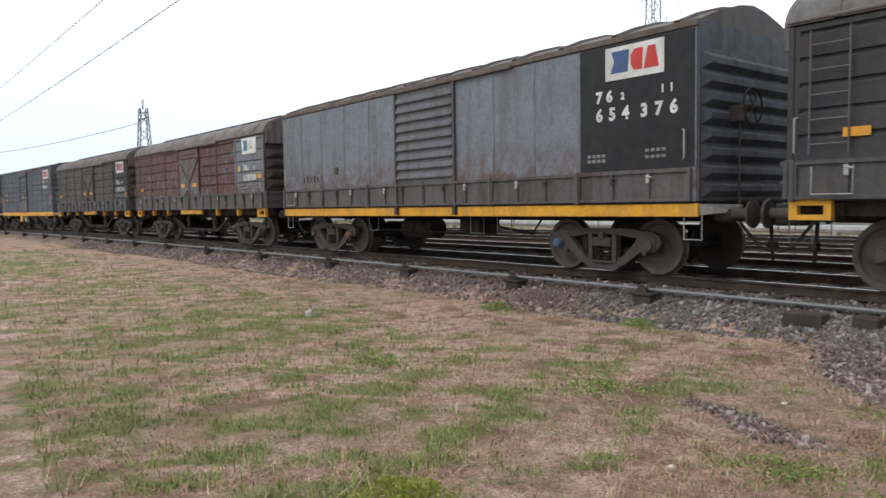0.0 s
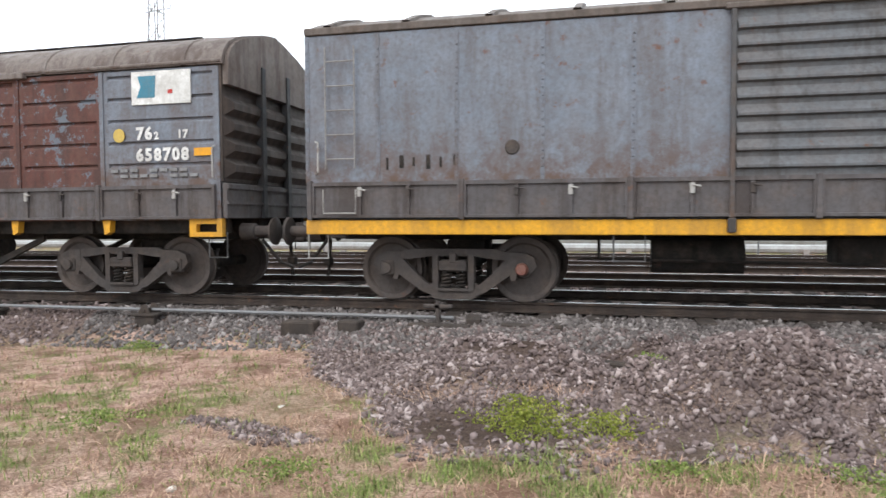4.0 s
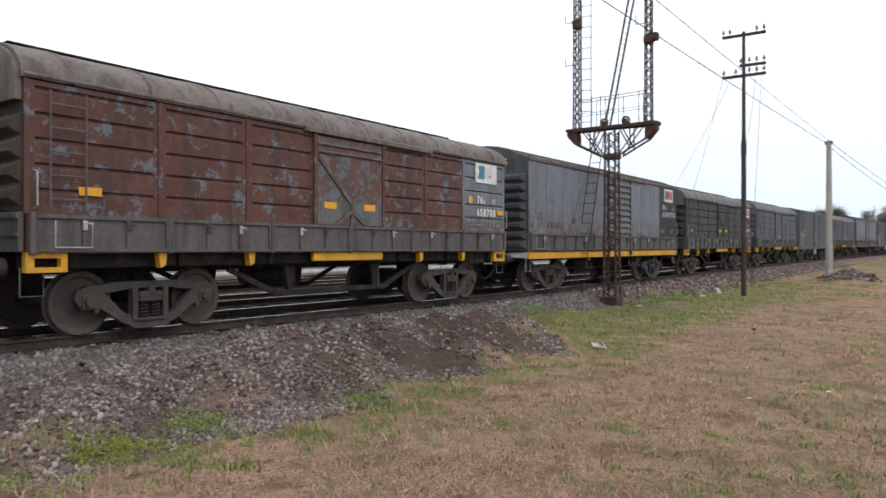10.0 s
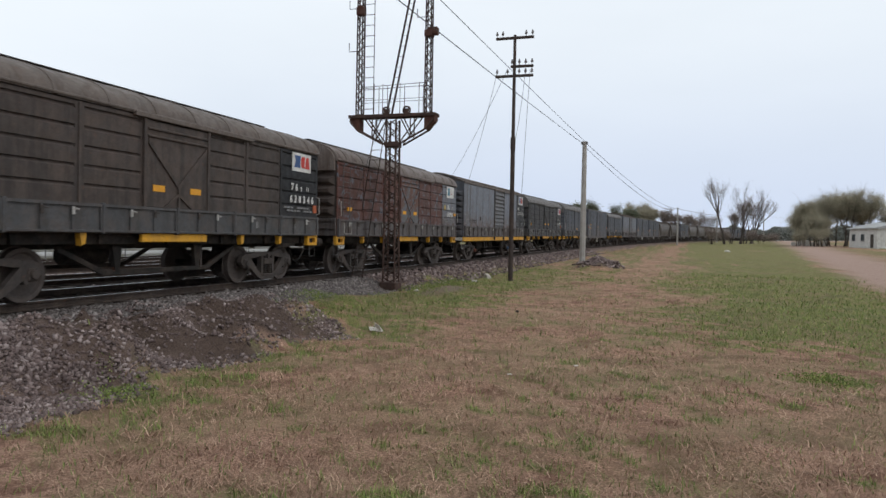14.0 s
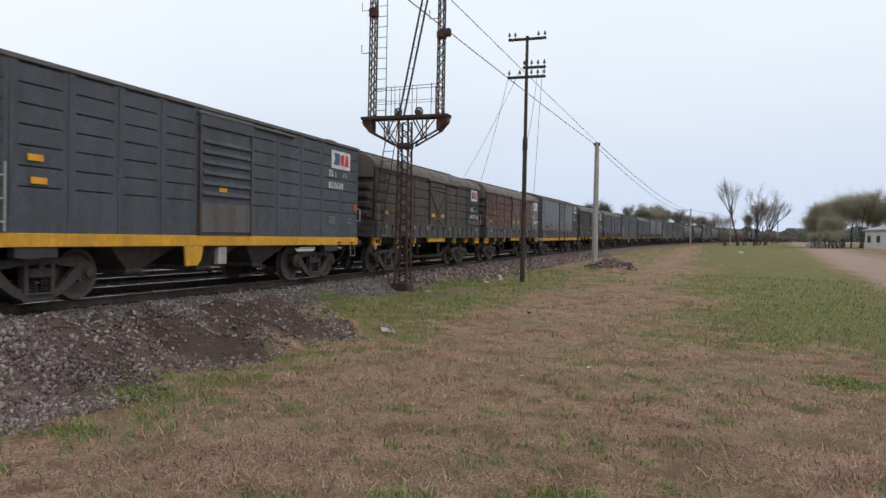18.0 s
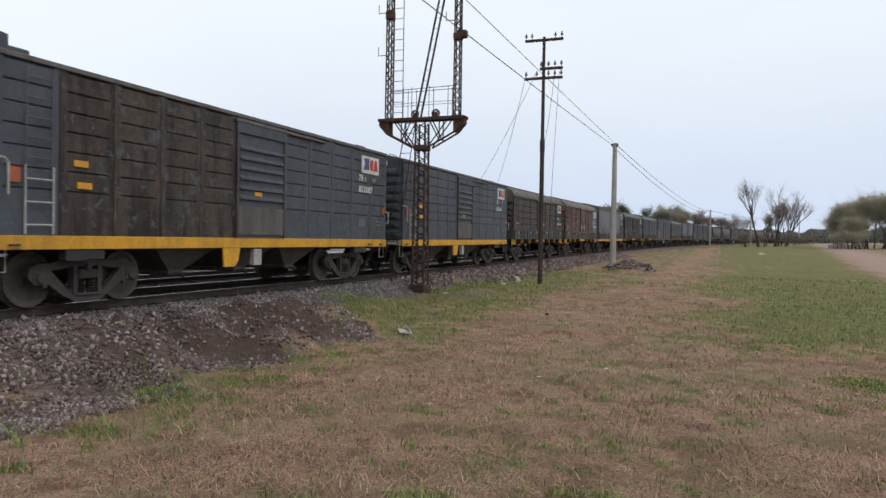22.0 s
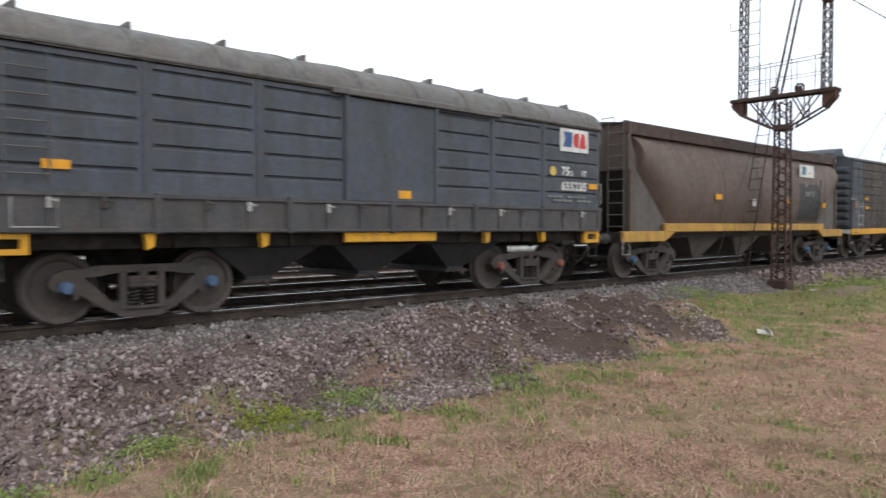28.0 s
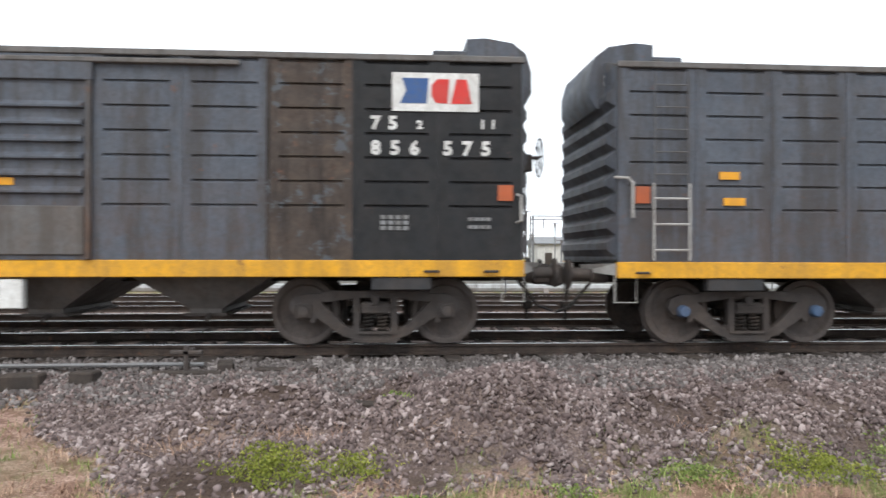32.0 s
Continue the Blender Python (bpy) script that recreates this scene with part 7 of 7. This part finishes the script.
def tree(name, x, y, h, seed, label, leaf=None, twig=None, density=60, clump=0.8, leaf_size=0.12, depth=4, spread=0.75, r=None, droop=0.0, stem=0.34, stems=0):
    rr = random.Random(seed)
    top = thing(name, label, "tree", "trees in the distance", at=pose(x, y, gz(x, y)))
    sh, tips = Shape(), []
    for k in range(stems or (1 if h > 7 and leaf is None else 2)):
        limbs(sh, Vector((0.5 * k * math.cos(2 * k), 0.5 * k * math.sin(2 * k), -0.3)), Vector((rr.uniform(-0.2, 0.2) * (1 + 0.8 * k), rr.uniform(-0.2, 0.2) * (1 + 0.8 * k), 1)).normalized(), h * stem, r or h * 0.024, depth, rr, spread, tips)
    part("trunk", sh, M_BARK, top, "bare branching trunk")
    if leaf:
        g = np.random.default_rng(seed)
        t = np.array([tuple(p) for p in tips])
        c = np.repeat(t, density, 0)
        c = c + g.normal(0, clump, c.shape) * (1, 1, 0.75)
        c[:, 2] -= droop * g.random(len(c)) ** 2
        c = c[c[:, 2] > 0.25]
        k = len(c)
        s = leaf_size * g.lognormal(0, 0.4, k)
        u, w = g.normal(size=(k, 3)), g.normal(size=(k, 3))
        u /= np.linalg.norm(u, axis=1)[:, None]
        w = np.cross(u, w)
        w /= np.linalg.norm(w, axis=1)[:, None]
        p = np.stack([c - u * s[:, None], c + w * s[:, None] * 0.6, c + u * s[:, None], c - w * s[:, None] * 0.6], 1)
        ob = soup("crown", p.reshape(-1, 3), np.arange(k * 4).reshape(-1, 4), leaf, "uneven crown of small leaves", "stuff")
        ob.parent = top
    if twig:
        v_, f_ = strands(tips, *twig[1:], seed)
        soup("twig_crown", v_, f_, twig[0], "crown of fine spreading twigs").parent = top
    return top


for i, (az, d, h) in enumerate(((93.3, 170, 16.0), (94.45, 178, 13.5), (94.75, 186, 11), (95.15, 186, 13.5), (92.5, 172, 8.0), (93.8, 178, 8))):
    a = radians(az)
    tree("bare_tree", d * math.sin(a), d * math.cos(a), h, 60 + i, "leafless grey-brown tree with fine spreading twigs", None, (M_TWIG, 2, 0.8, 0.9, 0.010, 0.0), depth=5, spread=0.46, r=h * 0.019, stem=0.30, stems=1 if i == 0 else 2)
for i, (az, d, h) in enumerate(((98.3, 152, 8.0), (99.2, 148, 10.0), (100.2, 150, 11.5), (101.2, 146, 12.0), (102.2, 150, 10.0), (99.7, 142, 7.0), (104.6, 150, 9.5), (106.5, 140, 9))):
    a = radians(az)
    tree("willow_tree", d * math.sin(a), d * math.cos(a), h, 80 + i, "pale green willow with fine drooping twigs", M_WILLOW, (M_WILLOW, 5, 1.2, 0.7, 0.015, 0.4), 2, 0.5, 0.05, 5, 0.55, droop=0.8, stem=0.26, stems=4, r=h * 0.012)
for i, (az, d, h, m) in enumerate(((82.95, 190, 13, M_LEAF_HAZED), (84.35, 205, 9.5, M_TWIG), (84.95, 205, 8.5, M_TWIG), (85.85, 205, 11.5, M_LEAF_HAZED), (86.95, 210, 13, M_WILLOW), (87.95, 216, 12.5, M_WILLOW), (88.75, 220, 11, M_TWIG), (89.65, 224, 11, M_TWIG), (90.55, 230, 11.5, M_TWIG), (91.35, 236, 9, M_TWIG), (80.35, 190, 6, M_TWIG))):
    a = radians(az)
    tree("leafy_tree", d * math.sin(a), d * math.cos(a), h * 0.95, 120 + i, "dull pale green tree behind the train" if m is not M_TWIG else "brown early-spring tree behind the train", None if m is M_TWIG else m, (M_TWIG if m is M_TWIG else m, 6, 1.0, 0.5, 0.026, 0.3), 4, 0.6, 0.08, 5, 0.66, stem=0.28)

for i, (az, d, h) in enumerate(((92.4, 168, 5.5), (93.4, 172, 4.5), (95.1, 175, 4.5), (95.7, 178, 3.5), (96.5, 190, 3.5), (98.3, 140, 4.0), (99.4, 138, 5.0))):
    a = radians(az)
    tree("bush", d * math.sin(a), d * math.cos(a), h, 160 + i, "low twiggy bush under the bare trees" if i < 5 else "low pale green bush by the road", None, (M_TWIG if i < 5 else M_WILLOW, 4, 0.6, 0.6, 0.012, 0.1), depth=4, spread=0.8, stem=0.25, stems=3, r=h * 0.01)

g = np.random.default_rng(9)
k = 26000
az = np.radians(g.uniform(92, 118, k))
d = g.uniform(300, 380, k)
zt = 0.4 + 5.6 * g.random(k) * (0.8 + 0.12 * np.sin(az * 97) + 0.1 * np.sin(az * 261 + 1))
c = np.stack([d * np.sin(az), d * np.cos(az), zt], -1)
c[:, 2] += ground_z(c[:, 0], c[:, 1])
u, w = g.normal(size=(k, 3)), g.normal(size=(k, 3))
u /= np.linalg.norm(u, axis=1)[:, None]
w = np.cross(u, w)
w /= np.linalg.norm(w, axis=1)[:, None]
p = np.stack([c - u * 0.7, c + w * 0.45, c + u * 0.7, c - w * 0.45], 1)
soup("far_wood", p.reshape(-1, 3), np.arange(k * 4).reshape(-1, 4), M_FAR_HAZED, "low dark haze-grey belt of trees along the horizon")


# ---- buildings and yard gear ----
def house(x, y, turn, L, W, H, wall, label, roof_m, doors=1):
    top = thing("house", label, "house", at=pose(x, y, gz(x, y), 0, 0, turn))
    part("wall", Shape().box(-L / 2, L / 2, -W / 2, W / 2, -0.3, H), wall, top)
    part("roof", Shape().slab([(-W / 2 - 0.4, H), (W / 2 + 0.4, H), (W / 2 + 0.4, H + 0.12), (0, H + 1.1), (-W / 2 - 0.4, H + 0.12)], -L / 2 - 0.3, L / 2 + 0.3), roof_m, top)
    n_w = max(2, int(L / 3))
    for i in range(n_w):
        xx = -L / 2 + (i + 0.5) * L / n_w
        for s in (-1, 1):
            if i < doors:
                part("door", Shape().box(xx - 0.5, xx + 0.5, s * W / 2 - 0.05, s * W / 2 + 0.05, 0, 2.05), M_BARK, top)
            else:
                wd = part("window", Shape().box(xx - 0.6, xx + 0.6, s * W / 2 - 0.06, s * W / 2 + 0.06, 1.0, 2.1), M_GALV, top)
                part("pane", Shape().box(xx - 0.52, xx + 0.52, s * W / 2 - 0.075, s * W / 2 + 0.075, 1.08, 2.02), M_GLASS, wd)
    return top


house(128.6, -31.1, 10, 10, 7, 2.9, M_PLASTER, "low white plastered house with a pale roof", M_PIPE)
house(131.7, -42.8, 10, 9, 7, 2.8, M_PLASTER, "white house beyond the dirt road", M_GALV)
house(330, -34.8, 5, 8, 6, 2.6, M_BRICK, "small brick house by the road's far end", M_BROWN_DULL)
house(350, -50.5, 5, 9, 6, 2.8, M_PLASTER, "pale house far down the road", M_BROWN_DULL)
house(-11.5, 84, 0, 6, 6, 3.5, M_BRICK, "small red brick building beyond the yard", M_BROWN_DULL)
house(9.5, 92, 0, 11, 7, 5.2, M_BRICK, "red brick building beyond the yard", M_BROWN_DULL)
house(26, 100, 0, 12, 7, 3.2, M_PLASTER, "pale shed beyond the yard", M_GALV)

for i in range(6):
    a = radians(97.9 + i * 0.4)
    tagged(part("hut", Shape().box(-0.4, 0.4, -0.4, 0.4, -0.2, 0.7 + 0.15 * (i % 3), 0.06), M_PLASTER, at=pose(155 * math.sin(a), 155 * math.cos(a), gz(155 * math.sin(a), 155 * math.cos(a)), 0, 0, 17 * i)), "small white painted block by the road", "block", "white blocks by the road")

for i, (y, z, r) in enumerate(((27.5, 0.05, 0.16), (29.2, 0.28, 0.2), (31.5, 0.1, 0.2), (34, 0.4, 0.22))):
    pp = thing("pipe_line", "long pale steel pipe on low supports beyond the yard", "pipe", "pipes beyond the yard", at=pose(0, y, 0))
    part("pipe", Shape().tube([(-120, 0, z), (120, 0, z)], r, 8), M_PIPE, pp)
    me = Shape().box(-0.1, 0.1, -0.15, 0.15, -0.5, z).mesh("support", M_CONC)
    for k in range(17):
        part("support", me, None, pp, at=pose(-48 + 6 * k, 0, 0))
for i in range(14):
    x = -26 + i * 5.0
    y = 24.8 + (i % 3) * 0.3
    ob = tagged(part("marker_post", Shape().tube([(0, 0, -0.3), (0, 0, 1.1)], 0.03, 6).box(-0.3, 0.3, -0.03, 0.03, 0.75, 0.8), M_GALV, at=pose(x, y, gz(x, y))), "low galvanised yard post with a bar", "post", "yard posts")


def gantry(x, y, w, h, label):
    top = thing("substation_gantry", label, "gantry", "substation frames", at=pose(x, y, gz(x, y)))
    for s in (-1, 1):
        part("leg", lattice(Shape(), (s * w / 2, 0, 0), (s * w / 2, 0, h), 0.4, 0.3, 10, 0.05, 0.03), M_GALV, top)
    part("beam", lattice(Shape(), (-w / 2, 0, h - 0.2), (w / 2, 0, h - 0.2), 0.4, 0.4, 12, 0.045, 0.025), M_GALV, top)
    me = Shape().tube([(0, 0, 0), (0, 0, -1.0)], 0.07, 6).mesh("insulator_string", M_PORCELAIN)
    for i in range(3):
        part("insulator_string", me, None, top, at=pose((i - 1) * w / 3.2, 0, h - 0.4))
    return top


gantry(3.05, 80, 1.7, 5.6, "galvanised lattice gantry of a substation")
gantry(19.0, 78, 7, 6.0, "galvanised lattice gantry of a substation")
gantry(27.0, 82, 7, 6.4, "galvanised lattice gantry of a substation")
gantry(-11.2, 80, 4.0, 5.5, "galvanised lattice gantry of a substation")
r_ = random.Random(4)
for i in range(22):
    x, y, h = r_.uniform(-8, 34), r_.uniform(60, 86), r_.uniform(2.2, 5.2)
    p = thing("switch_post", "slim galvanised substation post with a porcelain cap", "post", "substation posts", at=pose(x, y, gz(x, y)))
    part("shaft", Shape().tube([(0, 0, -0.2), (0, 0, h)], 0.07, 6), M_GALV, p)
    part("cap", Shape().tube([(0, 0, h), (0, 0, h + 0.5)], 0.12, 6).box(-0.5, 0.5, -0.05, 0.05, h + 0.45, h + 0.52), M_PORCELAIN, p)
for x, y, h in ((4.8, 79.9, 6.0), (22.5, 76, 7.5)):
    p = thing("yard_lamp", "slim yard lamp post with two arms", "lamp post", "yard lamps", at=pose(x, y, gz(x, y)))
    part("shaft", Shape().tube([(0, 0, -0.2), (0, 0, h)], [0.09, 0.05], 6), M_GALV, p)
    part("arm", Shape().tube([(-0.9, 0, h + 0.25), (0, 0, h), (0.9, 0, h + 0.25)], 0.04, 5), M_GALV, p)


def radio_mast(x, y, h, w, label, guys=True):
    top = thing("radio_mast", label, "mast", "lattice masts in the distance", at=pose(x, y, gz(x, y)))
    part("shaft", lattice(Shape(), (0, 0, 0), (0, 0, h), w, w * 0.75, int(h / w), w * 0.05, w * 0.03), M_TOWER_DARK, top)
    for k in range(4):
        zz = h * (0.62 + 0.1 * k)
        part("antenna", Shape().tube([(-w * 1.3, 0, zz), (w * 1.3, 0, zz + 0.4)], 0.07, 5).tube([(0, -w * 1.3, zz), (0, w * 1.3, zz + 0.3)], 0.07, 5).tube([(w * 1.3, 0, zz - 0.6), (w * 1.3, 0, zz + 1.4)], 0.06, 5), M_GALV, top)
    if guys:
        for k in range(3):
            a = k * 2.09 + 0.4
            for zz in (h * 0.55, h * 0.9):
                part("guy_wire", Shape().tube([(0, 0, zz), (h * 0.35 * math.cos(a), h * 0.35 * math.sin(a), 0)], 0.04, 3), M_WIRE, top)
    return top


radio_mast(-69.3, 97.5, 46, 1.9, "tall dark lattice radio mast beyond the yard")
a = radians(-73.6)
lt = thing("power_tower", "dark lattice power tower with short arms far beyond the yard", "power tower", at=pose(190 * math.sin(a), 190 * math.cos(a), -0.3))
part("shaft", lattice(Shape(), (0, 0, 0), (0, 0, 25), 4.0, 1.6, 12, 0.14, 0.08), M_TOWER_DARK, lt)
part("arm", Shape().tube([(-3.4, 0, 22.5), (3.4, 0, 22.5)], 0.14, 5).tube([(-3.4, 0, 22.5), (0, 0, 24)], 0.09, 5).tube([(3.4, 0, 22.5), (0, 0, 24)], 0.09, 5), M_TOWER_DARK, lt)
part("arm", Shape().tube([(0, 0, 24.8), (0.4, 0, 27.2)], 0.1, 5).tube([(-0.6, 0, 24.8), (-1.0, 0, 27)], 0.08, 5), M_TOWER_DARK, lt)
cable((190 * math.sin(a), 190 * math.cos(a), 21.5), (-420, 10, 26), 4.0, 0.07, "power line leaving the far tower")


# ---- the train's run ----
def run(t):
    """Metres that the reference point has gone along the track at t seconds."""
    return 3.8165 * t + 0.212 + 0.562 * ((t - 16) / 16) ** 2


def motions():
    for wagon, mid in TRAIN:
        rows = []
        for i in range(33):
            s = run(i) + mid
            x, y, z, a = on_track(s)
            slope = math.atan2(on_track(s + 4)[2] - on_track(s - 4)[2], 8)
            rows.append((i, pose(x, y, z, 0, -math.degrees(slope), math.degrees(a))))
        walk(wagon, rows)
    steps = [i * 32.0 / 192 for i in range(193)]
    turns = [math.degrees(run(t) / WHEEL_R) for t in steps]
    for wagon, ws, x in WHEELSETS:
        walk(ws, [(t, pose(x, 0, WHEEL_R, 0, turn % 360, 0)) for t, turn in zip(steps, turns)])


motions()
